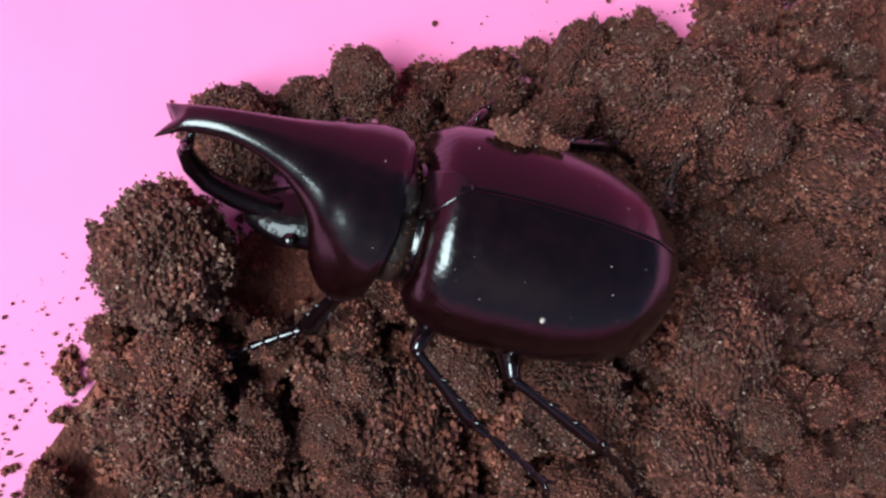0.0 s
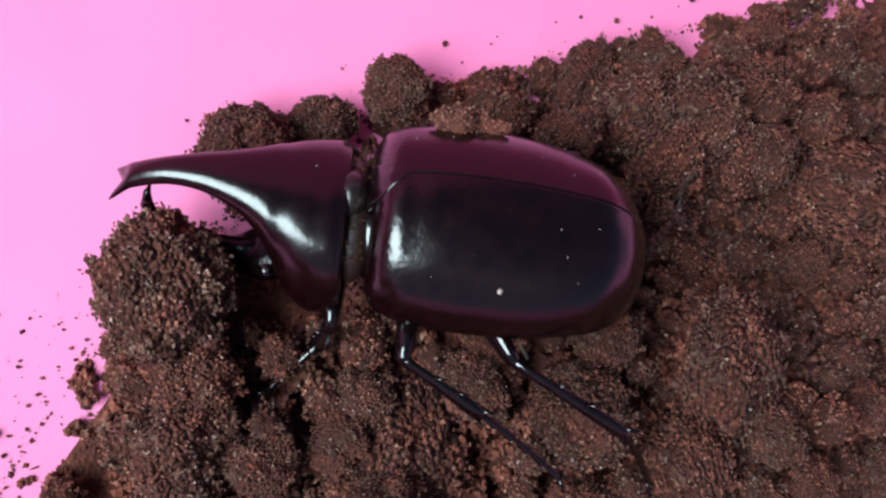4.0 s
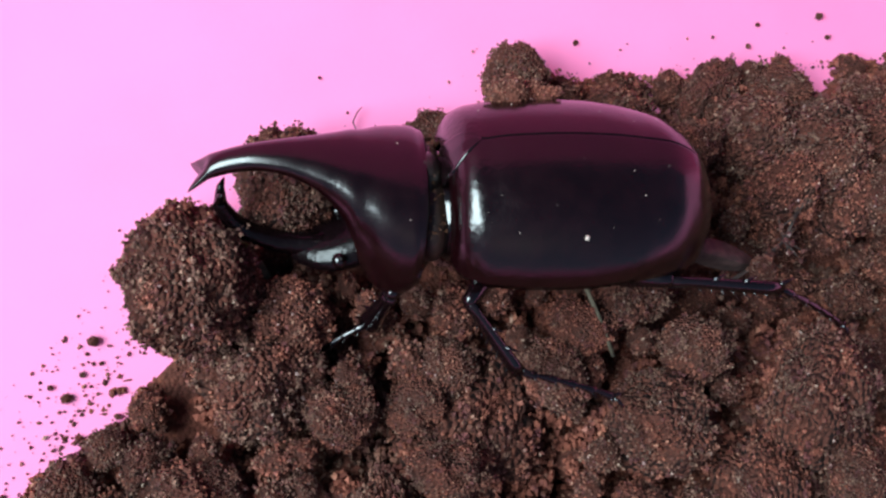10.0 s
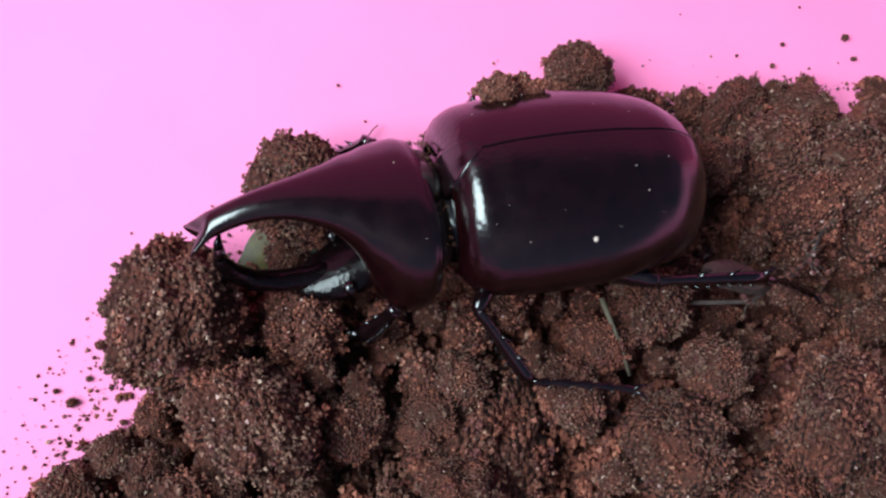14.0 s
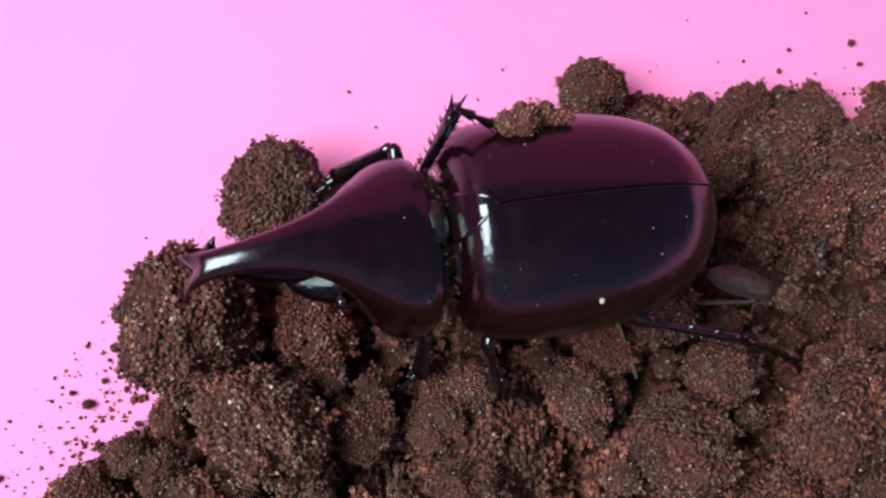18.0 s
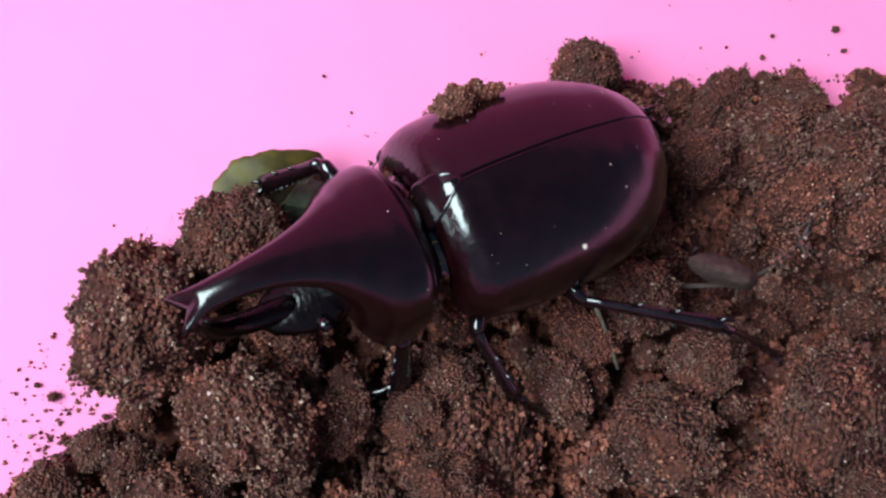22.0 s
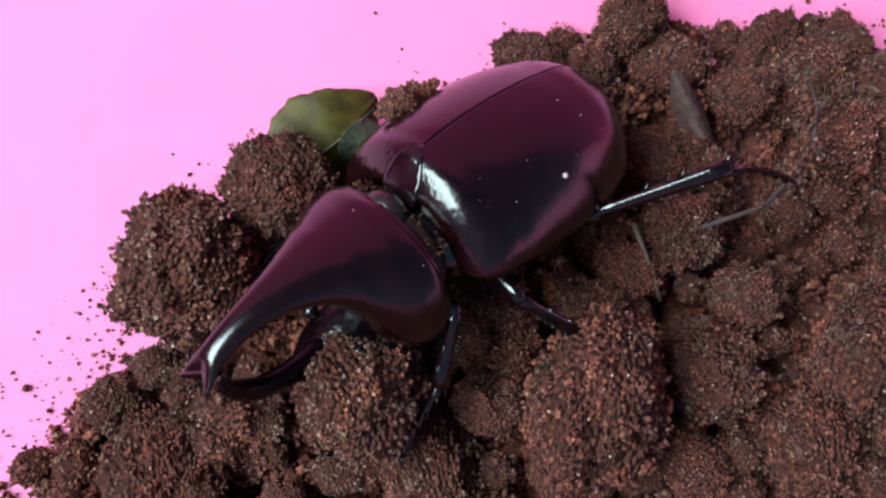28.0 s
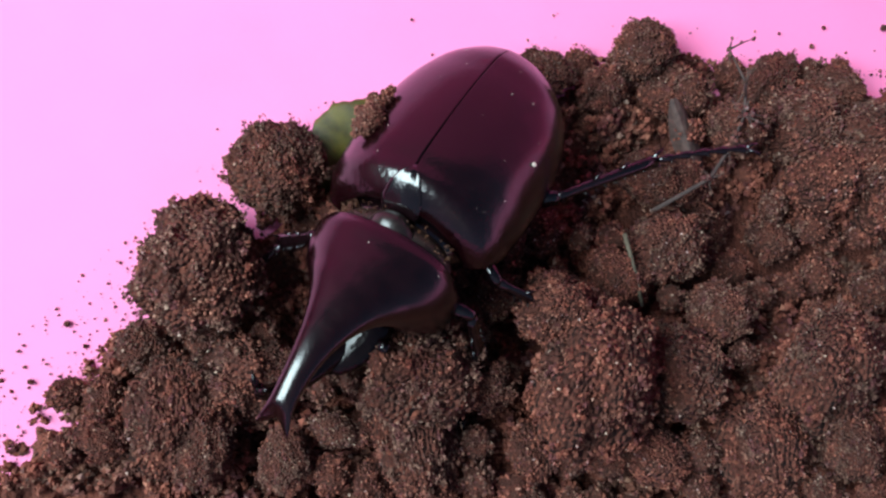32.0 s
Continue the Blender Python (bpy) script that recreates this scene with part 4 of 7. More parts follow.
BODY = [
    (0.0, pose(0.01895, -0.00305, 0.02620, 18.53, 5.77, 156.36)),
    (0.5, pose(0.02035, -0.00272, 0.02609, 24.65, 8.23, 153.77)),
    (1.0, pose(0.02455, 0.00070, 0.02633, 32.28, 8.78, 156.14)),
    (1.5, pose(0.02334, 0.00177, 0.02594, 33.10, 11.97, 159.73)),
    (2.0, pose(0.02024, 0.00230, 0.02511, 28.71, 12.17, 159.45)),
    (2.5, pose(0.01999, 0.00349, 0.02383, 28.45, 12.01, 158.91)),
    (4.5, pose(0.01135, 0.00127, 0.02422, 26.82, 14.25, 165.15)),
    (5.0, pose(0.00950, 0.00174, 0.02423, 25.90, 13.99, 166.50)),
    (5.5, pose(0.00933, 0.00137, 0.02492, 24.59, 12.34, 165.67)),
    (6.0, pose(0.01084, 0.00202, 0.02618, 28.68, 15.39, 170.20)),
    (6.5, pose(0.00994, 0.00281, 0.02552, 30.49, 12.01, 172.78)),
    (7.0, pose(0.01139, 0.00430, 0.02494, 30.36, 9.26, 174.70)),
    (7.5, pose(0.01110, 0.00741, 0.02433, 32.21, 7.76, 177.74)),
    (8.0, pose(0.01172, 0.00597, 0.02375, 32.10, 6.12, 178.32)),
    (8.5, pose(0.01029, 0.00457, 0.02318, 29.91, 5.08, 172.61)),
    (9.0, pose(0.01288, 0.00484, 0.02262, 33.62, 4.75, 178.72)),
    (9.5, pose(0.01189, 0.00451, 0.02230, 36.44, 6.70, -177.57)),
    (10.0, pose(0.01003, 0.00455, 0.02189, 35.87, 7.88, -178.82)),
    (10.5, pose(0.00854, 0.00433, 0.02162, 33.68, 6.93, -179.95)),
    (11.0, pose(0.00866, 0.00485, 0.02136, 31.68, 6.55, -178.45)),
    (11.5, pose(0.00679, 0.00182, 0.02160, 30.26, 3.33, -175.79)),
    (12.0, pose(0.00624, 0.00262, 0.02126, 32.49, 4.24, -173.14)),
    (12.5, pose(0.00666, 0.00798, 0.02097, 29.99, -1.47, -170.60)),
    (13.0, pose(0.00761, 0.00847, 0.02077, 23.93, -3.83, -173.66)),
    (13.5, pose(0.00718, 0.00648, 0.02038, 27.11, -1.92, -173.56)),
    (14.0, pose(0.00771, 0.00696, 0.02020, 30.05, 3.24, -170.50)),
    (14.5, pose(0.00666, 0.00895, 0.02118, 31.75, 1.82, -167.44)),
    (16.5, pose(0.00515, 0.00417, 0.02428, 11.83, 1.28, -173.38)),
    (17.0, pose(0.00353, 0.00197, 0.02474, 7.99, -0.51, -172.25)),
    (17.5, pose(0.00235, 0.00112, 0.02559, 5.84, -0.60, -172.43)),
    (18.0, pose(0.00541, 0.00310, 0.02583, 12.91, 0.90, -171.76)),
    (18.5, pose(0.00723, 0.00286, 0.02631, 17.92, 0.95, -167.60)),
    (19.0, pose(0.00722, 0.00303, 0.02653, 21.74, 5.59, -165.91)),
    (19.5, pose(0.00623, 0.00557, 0.02545, 28.09, 1.14, -160.30)),
    (20.0, pose(0.00661, 0.00478, 0.02428, 24.48, 3.79, -162.04)),
    (20.5, pose(0.00502, 0.00567, 0.02332, 21.50, 4.48, -166.43)),
    (21.0, pose(0.00514, 0.00386, 0.02219, 20.62, 2.26, -165.15)),
    (21.5, pose(0.00521, 0.00477, 0.02140, 22.58, -1.35, -161.25)),
    (22.0, pose(0.00481, 0.00519, 0.02087, 22.93, -4.86, -157.87)),
    (22.5, pose(0.00249, 0.00506, 0.02140, 13.63, -8.53, -153.11)),
    (23.0, pose(0.00237, 0.00500, 0.02130, 22.38, -9.91, -154.20)),
    (23.5, pose(0.00004, 0.00405, 0.02145, 33.13, -11.32, -148.13)),
    (24.0, pose(-0.00156, 0.00185, 0.02098, 35.87, -13.24, -146.74)),
    (24.5, pose(-0.00477, 0.00044, 0.02062, 40.18, -16.65, -146.78)),
    (25.0, pose(-0.00430, 0.00032, 0.02017, 42.78, -18.76, -148.92)),
    (25.5, pose(-0.00655, -0.00094, 0.01980, 44.01, -17.47, -143.01)),
    (26.0, pose(-0.00670, -0.00067, 0.01921, 45.90, -18.76, -145.46)),
    (26.5, pose(-0.00452, 0.00010, 0.01921, 45.01, -16.89, -150.04)),
    (28.5, pose(-0.00607, -0.00242, 0.01994, 43.38, -16.48, -144.16)),
    (29.0, pose(-0.00768, -0.00178, 0.01906, 41.63, -14.94, -139.35)),
    (29.5, pose(-0.00871, 0.00169, 0.01913, 39.92, -19.46, -122.97)),
    (30.0, pose(-0.01095, 0.00046, 0.01896, 38.76, -21.83, -123.93)),
    (30.5, pose(-0.01081, 0.00202, 0.01906, 35.88, -23.26, -122.06)),
    (31.0, pose(-0.01007, 0.00054, 0.01906, 32.87, -22.02, -122.89)),
    (31.5, pose(-0.00980, -0.00025, 0.01916, 32.15, -20.61, -122.84)),
    (32.0, pose(-0.01112, -0.00110, 0.01864, 28.17, -22.99, -121.65)),
]
NECK = [
    (0.0, pose(0.0145, 0, 0.001, 2.35, -2.76, -4.70)),
    (0.5, pose(0.0145, 0, 0.001, 1.34, 1.71, -0.31)),
    (1.0, pose(0.0145, 0, 0.001, -0.31, 8.12, 3.51)),
    (1.5, pose(0.0145, 0, 0.001, -2.29, 6.86, 4.82)),
    (2.0, pose(0.0145, 0, 0.001, -2.11, 3.34, 1.93)),
    (2.5, pose(0.0145, 0, 0.001, -5.29, 2.38, 5.51)),
    (4.5, pose(0.0145, 0, 0.001, 2.67, 1.90, -1.49)),
    (5.0, pose(0.0145, 0, 0.001, 3.69, 0.72, -1.06)),
    (5.5, pose(0.0145, 0, 0.001, 7.71, -0.84, -4.46)),
    (6.0, pose(0.0145, 0, 0.001, 4.49, 2.32, -0.57)),
    (6.5, pose(0.0145, 0, 0.001, 2.73, 1.38, -0.30)),
    (7.0, pose(0.0145, 0, 0.001, 1.50, 2.11, 1.28)),
    (7.5, pose(0.0145, 0, 0.001, 1.09, 1.90, 0.81)),
    (8.0, pose(0.0145, 0, 0.001, 0.22, 0.73, -1.13)),
    (8.5, pose(0.0145, 0, 0.001, 1.57, -2.39, -5.15)),
    (9.0, pose(0.0145, 0, 0.001, -0.55, -7.31, -5.32)),
    (9.5, pose(0.0145, 0, 0.001, -1.63, -8.09, -7.06)),
    (10.0, pose(0.0145, 0, 0.001, 0.97, -3.97, -2.41)),
    (10.5, pose(0.0145, 0, 0.001, 3.11, -5.32, -2.05)),
    (11.0, pose(0.0145, 0, 0.001, 2.07, -6.24, -1.69)),
    (11.5, pose(0.0145, 0, 0.001, 2.53, -4.38, -6.41)),
    (12.0, pose(0.0145, 0, 0.001, 5.20, 0.04, -3.61)),
    (12.5, pose(0.0145, 0, 0.001, 2.62, -0.01, 0.59)),
    (13.0, pose(0.0145, 0, 0.001, -4.60, 0.13, 0.49)),
    (13.5, pose(0.0145, 0, 0.001, -0.50, -6.78, -4.28)),
    (14.0, pose(0.0145, 0, 0.001, 4.10, -2.51, 3.95)),
    (14.5, pose(0.0145, 0, 0.001, 3.16, -1.87, 4.88)),
    (16.5, pose(0.0145, 0, 0.001, -5.50, 3.24, 3.92)),
    (17.0, pose(0.0145, 0, 0.001, -7.62, -1.38, 2.09)),
    (17.5, pose(0.0145, 0, 0.001, -8.65, -2.67, 2.87)),
    (18.0, pose(0.0145, 0, 0.001, -1.12, -1.12, 2.70)),
    (18.5, pose(0.0145, 0, 0.001, -0.52, -2.51, 3.05)),
    (19.0, pose(0.0145, 0, 0.001, 0.48, -2.74, 1.24)),
    (19.5, pose(0.0145, 0, 0.001, 4.25, -8.64, 2.46)),
    (20.0, pose(0.0145, 0, 0.001, 1.75, -8.24, 1.83)),
    (20.5, pose(0.0145, 0, 0.001, 2.80, -10.87, 0.48)),
    (21.0, pose(0.0145, 0, 0.001, -0.30, -15.76, -0.07)),
    (21.5, pose(0.0145, 0, 0.001, 0.42, -13.70, 1.86)),
    (22.0, pose(0.0145, 0, 0.001, -4.43, -8.49, 2.29)),
    (22.5, pose(0.0145, 0, 0.001, -4.92, 0.26, 1.08)),
    (23.0, pose(0.0145, 0, 0.001, 0.77, 0.56, -0.39)),
    (23.5, pose(0.0145, 0, 0.001, 2.85, 5.86, 1.02)),
    (24.0, pose(0.0145, 0, 0.001, 2.49, 1.34, 0.91)),
    (24.5, pose(0.0145, 0, 0.001, 2.21, 2.51, -0.19)),
    (25.0, pose(0.0145, 0, 0.001, -3.75, 3.11, -0.22)),
    (25.5, pose(0.0145, 0, 0.001, 0.01, 5.10, 1.39)),
    (26.0, pose(0.0145, 0, 0.001, 2.32, 3.71, -1.05)),
    (26.5, pose(0.0145, 0, 0.001, -2.80, 5.80, -0.22)),
    (28.5, pose(0.0145, 0, 0.001, -5.56, 4.34, 0.71)),
    (29.0, pose(0.0145, 0, 0.001, -0.36, 3.96, 0.43)),
    (29.5, pose(0.0145, 0, 0.001, -3.50, 7.01, 1.56)),
    (30.0, pose(0.0145, 0, 0.001, -1.13, 4.03, -1.40)),
    (30.5, pose(0.0145, 0, 0.001, -4.89, 5.68, -1.49)),
    (31.0, pose(0.0145, 0, 0.001, -3.94, 7.39, -1.24)),
    (31.5, pose(0.0145, 0, 0.001, -2.31, 8.91, -3.31)),
    (32.0, pose(0.0145, 0, 0.001, -2.89, 7.38, -0.51)),
]
FEMUR_L2 = [
    (0.0, pose(0.00682, 0.00561, -0.00457, 0.0, -2.0, 70.3)),
    (1.0, pose(0.00720, 0.00582, -0.00440, 0.0, 3.3, 79.9)),
    (2.0, pose(0.00747, 0.00638, -0.00434, 0.0, 7.9, 88.7)),
    (2.5, pose(0.00753, 0.00676, -0.00437, 0.0, 9.9, 92.6)),
    (4.5, pose(0.00733, 0.00603, -0.00436, 0.0, 5.6, 83.6)),
    (5.0, pose(0.00725, 0.00590, -0.00438, 0.0, 4.3, 81.1)),
    (5.5, pose(0.00716, 0.00580, -0.00441, 0.0, 3.1, 78.6)),
    (6.0, pose(0.00706, 0.00572, -0.00444, 0.0, 1.7, 76.0)),
    (7.0, pose(0.00704, 0.00573, -0.00439, 0.0, 3.5, 75.6)),
    (8.0, pose(0.00704, 0.00575, -0.00433, 0.0, 5.3, 75.2)),
    (9.0, pose(0.00703, 0.00577, -0.00428, 0.0, 7.1, 74.8)),
    (10.0, pose(0.00592, 0.00533, -0.00473, 0.0, -4.8, 53.8)),
    (11.0, pose(0.00576, 0.00645, -0.00510, 0.0, -16.5, 31.1)),
    (12.0, pose(0.00567, 0.00603, -0.00487, 0.0, -9.0, 38.8)),
    (13.0, pose(0.00588, 0.00580, -0.00455, 0.0, -1.1, 46.4)),
    (14.0, pose(0.00572, 0.00529, -0.00465, 0.0, -3.0, 51.2)),
    (14.5, pose(0.00570, 0.00503, -0.00471, 0.0, -4.0, 53.9)),
    (16.5, pose(0.00585, 0.00460, -0.00486, 0.0, -6.2, 60.3)),
    (17.0, pose(0.00591, 0.00451, -0.00490, 0.0, -6.8, 62.0)),
    (17.5, pose(0.00598, 0.00442, -0.00494, 0.0, -7.3, 63.7)),
    (18.0, pose(0.00616, 0.00446, -0.00483, 0.0, -5.7, 66.3)),
    (19.0, pose(0.00651, 0.00462, -0.00464, 0.0, -2.6, 71.0)),
    (20.0, pose(0.00682, 0.00490, -0.00449, 0.0, 0.3, 75.3)),
    (21.0, pose(0.00623, 0.00476, -0.00451, 0.0, -0.2, 65.2)),
    (22.0, pose(0.00569, 0.00497, -0.00454, 0.0, -0.7, 54.4)),
    (22.5, pose(0.00549, 0.00519, -0.00455, 0.0, -1.0, 49.0)),
    (23.0, pose(0.00546, 0.00535, -0.00443, 0.0, 1.3, 46.4)),
    (23.5, pose(0.00603, 0.00503, -0.00413, 0.0, 7.3, 59.3)),
    (24.0, pose(0.00675, 0.00526, -0.00398, 0.0, 12.4, 71.5)),
    (24.5, pose(0.00729, 0.00598, -0.00405, 0.0, 16.4, 82.1)),
    (25.0, pose(0.00721, 0.00562, -0.00394, 0.0, 16.4, 81.3)),
    (26.0, pose(0.00702, 0.00494, -0.00373, 0.0, 16.5, 79.4)),
    (26.5, pose(0.00701, 0.00478, -0.00374, 0.0, 15.4, 79.8)),
    (28.5, pose(0.00701, 0.00418, -0.00388, 0.0, 10.4, 81.6)),
    (29.0, pose(0.00670, 0.00432, -0.00380, 0.0, 12.0, 75.8)),
    (29.5, pose(0.00643, 0.00456, -0.00375, 0.0, 13.4, 70.1)),
    (30.0, pose(0.00625, 0.00486, -0.00373, 0.0, 14.7, 64.6)),
    (31.0, pose(0.00612, 0.00470, -0.00382, 0.0, 12.3, 63.8)),
    (32.0, pose(0.00599, 0.00455, -0.00392, 0.0, 9.9, 63.0)),
]
TIBIA_L2 = [
    (0.0, pose(0.01019, 0.01502, -0.00422, 0.0, 25.5, 149.1)),
    (1.0, pose(0.00895, 0.01565, -0.00497, 0.0, 55.8, 136.3)),
    (2.0, pose(0.00770, 0.01628, -0.00572, 0.0, 43.6, 153.2)),
    (2.5, pose(0.00708, 0.01660, -0.00609, 0.0, 37.8, 154.4)),
    (4.5, pose(0.00845, 0.01592, -0.00532, 0.0, 22.0, 161.2)),
    (5.0, pose(0.00879, 0.01575, -0.00513, 0.0, 18.7, 158.3)),
    (5.5, pose(0.00913, 0.01559, -0.00494, 0.0, 16.7, 156.3)),
    (6.0, pose(0.00948, 0.01542, -0.00475, 0.0, 29.2, 144.1)),
    (7.0, pose(0.00953, 0.01539, -0.00500, 0.0, 33.3, 136.9)),
    (8.0, pose(0.00958, 0.01537, -0.00526, 0.0, 36.9, 133.5)),
    (9.0, pose(0.00963, 0.01535, -0.00551, 0.0, 38.6, 140.9)),
    (10.0, pose(0.01180, 0.01338, -0.00389, 0.0, 49.7, 147.1)),
    (11.0, pose(0.01397, 0.01140, -0.00226, 0.0, 55.1, 141.7)),
    (12.0, pose(0.01337, 0.01222, -0.00330, 0.0, 56.5, -179.7)),
    (13.0, pose(0.01278, 0.01304, -0.00435, 0.0, 56.4, 136.1)),
    (14.0, pose(0.01198, 0.01307, -0.00413, 0.0, 42.6, 131.9)),
    (14.5, pose(0.01158, 0.01309, -0.00402, 0.0, 39.6, 123.5)),
    (16.5, pose(0.01077, 0.01324, -0.00378, 0.0, 47.7, 129.2)),
    (17.0, pose(0.01057, 0.01328, -0.00372, 0.0, 51.9, 139.4)),
    (17.5, pose(0.01037, 0.01332, -0.00367, 0.0, 56.6, 141.8)),
    (18.0, pose(0.01017, 0.01357, -0.00384, 0.0, 62.6, 131.5)),
    (19.0, pose(0.00976, 0.01407, -0.00419, 0.0, 66.9, 143.7)),
    (20.0, pose(0.00935, 0.01457, -0.00454, 0.0, 40.1, 137.5)),
    (21.0, pose(0.01043, 0.01384, -0.00447, 0.0, 31.7, 138.4)),
    (22.0, pose(0.01151, 0.01310, -0.00441, 0.0, 48.9, 118.0)),
    (22.5, pose(0.01206, 0.01273, -0.00438, 0.0, 40.6, 112.8)),
    (23.0, pose(0.01235, 0.01259, -0.00466, 0.0, 38.3, 115.2)),
    (23.5, pose(0.01110, 0.01356, -0.00540, 0.0, 57.9, 123.0)),
    (24.0, pose(0.00985, 0.01452, -0.00613, 0.0, 55.6, 138.7)),
    (24.5, pose(0.00860, 0.01548, -0.00687, 0.0, 47.9, 150.7)),
    (25.0, pose(0.00866, 0.01511, -0.00677, 0.0, 49.1, 154.0)),
    (26.0, pose(0.00879, 0.01436, -0.00657, 0.0, 49.2, 151.3)),
    (26.5, pose(0.00872, 0.01427, -0.00639, 0.0, 47.9, 148.6)),
    (28.5, pose(0.00845, 0.01391, -0.00569, 0.0, 43.7, 145.4)),
    (29.0, pose(0.00910, 0.01381, -0.00588, 0.0, 37.8, 144.0)),
    (29.5, pose(0.00974, 0.01370, -0.00608, 0.0, 61.9, 110.4)),
    (30.0, pose(0.01039, 0.01360, -0.00627, 0.0, 45.0, 136.8)),
    (31.0, pose(0.01043, 0.01346, -0.00595, 0.0, 45.0, 121.3)),
    (32.0, pose(0.01047, 0.01332, -0.00564, 0.0, 36.6, 114.7)),
]
TARSUS_L2 = [
    (0.0, pose(0.00013, 0.02105, -0.00981, 0.0, 7.3, 158.3)),
    (1.0, pose(0.00367, 0.02070, -0.01572, 0.0, 16.6, 157.9)),
    (2.0, pose(-0.00070, 0.02053, -0.01468, 0.0, 13.8, 153.6)),
    (2.5, pose(-0.00219, 0.02103, -0.01406, 0.0, 12.4, 152.6)),
    (4.5, pose(-0.00296, 0.01981, -0.01019, 0.0, 13.8, 154.5)),
    (5.0, pose(-0.00265, 0.02030, -0.00930, 0.0, 13.2, 154.8)),
    (5.5, pose(-0.00226, 0.02059, -0.00868, 0.0, 10.7, 156.0)),
    (6.0, pose(0.00028, 0.02207, -0.01110, 0.0, 14.9, 155.4)),
    (7.0, pose(0.00159, 0.02282, -0.01214, 0.0, 7.8, 158.1)),
    (8.0, pose(0.00243, 0.02291, -0.01307, 0.0, 2.7, 162.2)),
    (9.0, pose(0.00175, 0.02176, -0.01362, 0.0, -6.9, 172.2)),
    (10.0, pose(0.00474, 0.01794, -0.01381, 0.0, 4.4, 168.1)),
    (11.0, pose(0.00813, 0.01601, -0.01292, 0.0, 8.7, 162.9)),
    (12.0, pose(0.00619, 0.01219, -0.01414, 0.0, 7.8, 162.9)),
    (13.0, pose(0.00760, 0.01802, -0.01518, 0.0, 4.6, 165.9)),
    (14.0, pose(0.00560, 0.02019, -0.01294, 0.0, -12.9, 162.1)),
    (14.5, pose(0.00605, 0.02144, -0.01231, 0.0, -13.9, 150.8)),
    (16.5, pose(0.00525, 0.02002, -0.01340, 0.0, 7.7, 166.6)),
    (17.0, pose(0.00449, 0.01849, -0.01396, 0.0, 14.4, 163.7)),
    (17.5, pose(0.00476, 0.01774, -0.01452, 0.0, 25.1, 161.5)),
    (18.0, pose(0.00621, 0.01804, -0.01539, 0.0, 26.7, 163.3)),
    (19.0, pose(0.00564, 0.01709, -0.01614, 0.0, 28.3, 161.2)),
    (20.0, pose(0.00202, 0.02129, -0.01292, 0.0, 26.5, 155.6)),
    (21.0, pose(0.00216, 0.02118, -0.01131, 0.0, 30.1, 154.3)),
    (22.0, pose(0.00749, 0.02065, -0.01420, 0.0, 35.4, 145.9)),
    (22.5, pose(0.00823, 0.02183, -0.01284, 0.0, 32.1, 135.3)),
    (23.0, pose(0.00801, 0.02183, -0.01271, 0.0, 31.1, 143.8)),
    (23.5, pose(0.00734, 0.01935, -0.01641, 0.0, 37.4, 149.1)),
    (24.0, pose(0.00433, 0.01937, -0.01686, 0.0, 34.3, 154.8)),
    (24.5, pose(0.00101, 0.01975, -0.01652, 0.0, 32.9, 159.3)),
    (25.0, pose(0.00101, 0.01883, -0.01659, 0.0, 32.7, 159.8)),
    (26.0, pose(0.00134, 0.01843, -0.01641, 0.0, 40.5, 156.8)),
    (26.5, pose(0.00128, 0.01882, -0.01603, 0.0, 36.9, 157.9)),
    (28.5, pose(0.00071, 0.01924, -0.01467, 0.0, 37.2, 143.8)),
    (29.0, pose(0.00078, 0.01984, -0.01384, 0.0, 40.4, 143.5)),
    (29.5, pose(0.00760, 0.01944, -0.01754, 0.0, 45.9, 132.7)),
    (30.0, pose(0.00370, 0.01988, -0.01547, 0.0, 44.7, 136.2)),
    (31.0, pose(0.00566, 0.02132, -0.01514, 0.0, 42.1, 131.6)),
    (32.0, pose(0.00612, 0.02281, -0.01338, 0.0, 40.0, 127.2)),
]
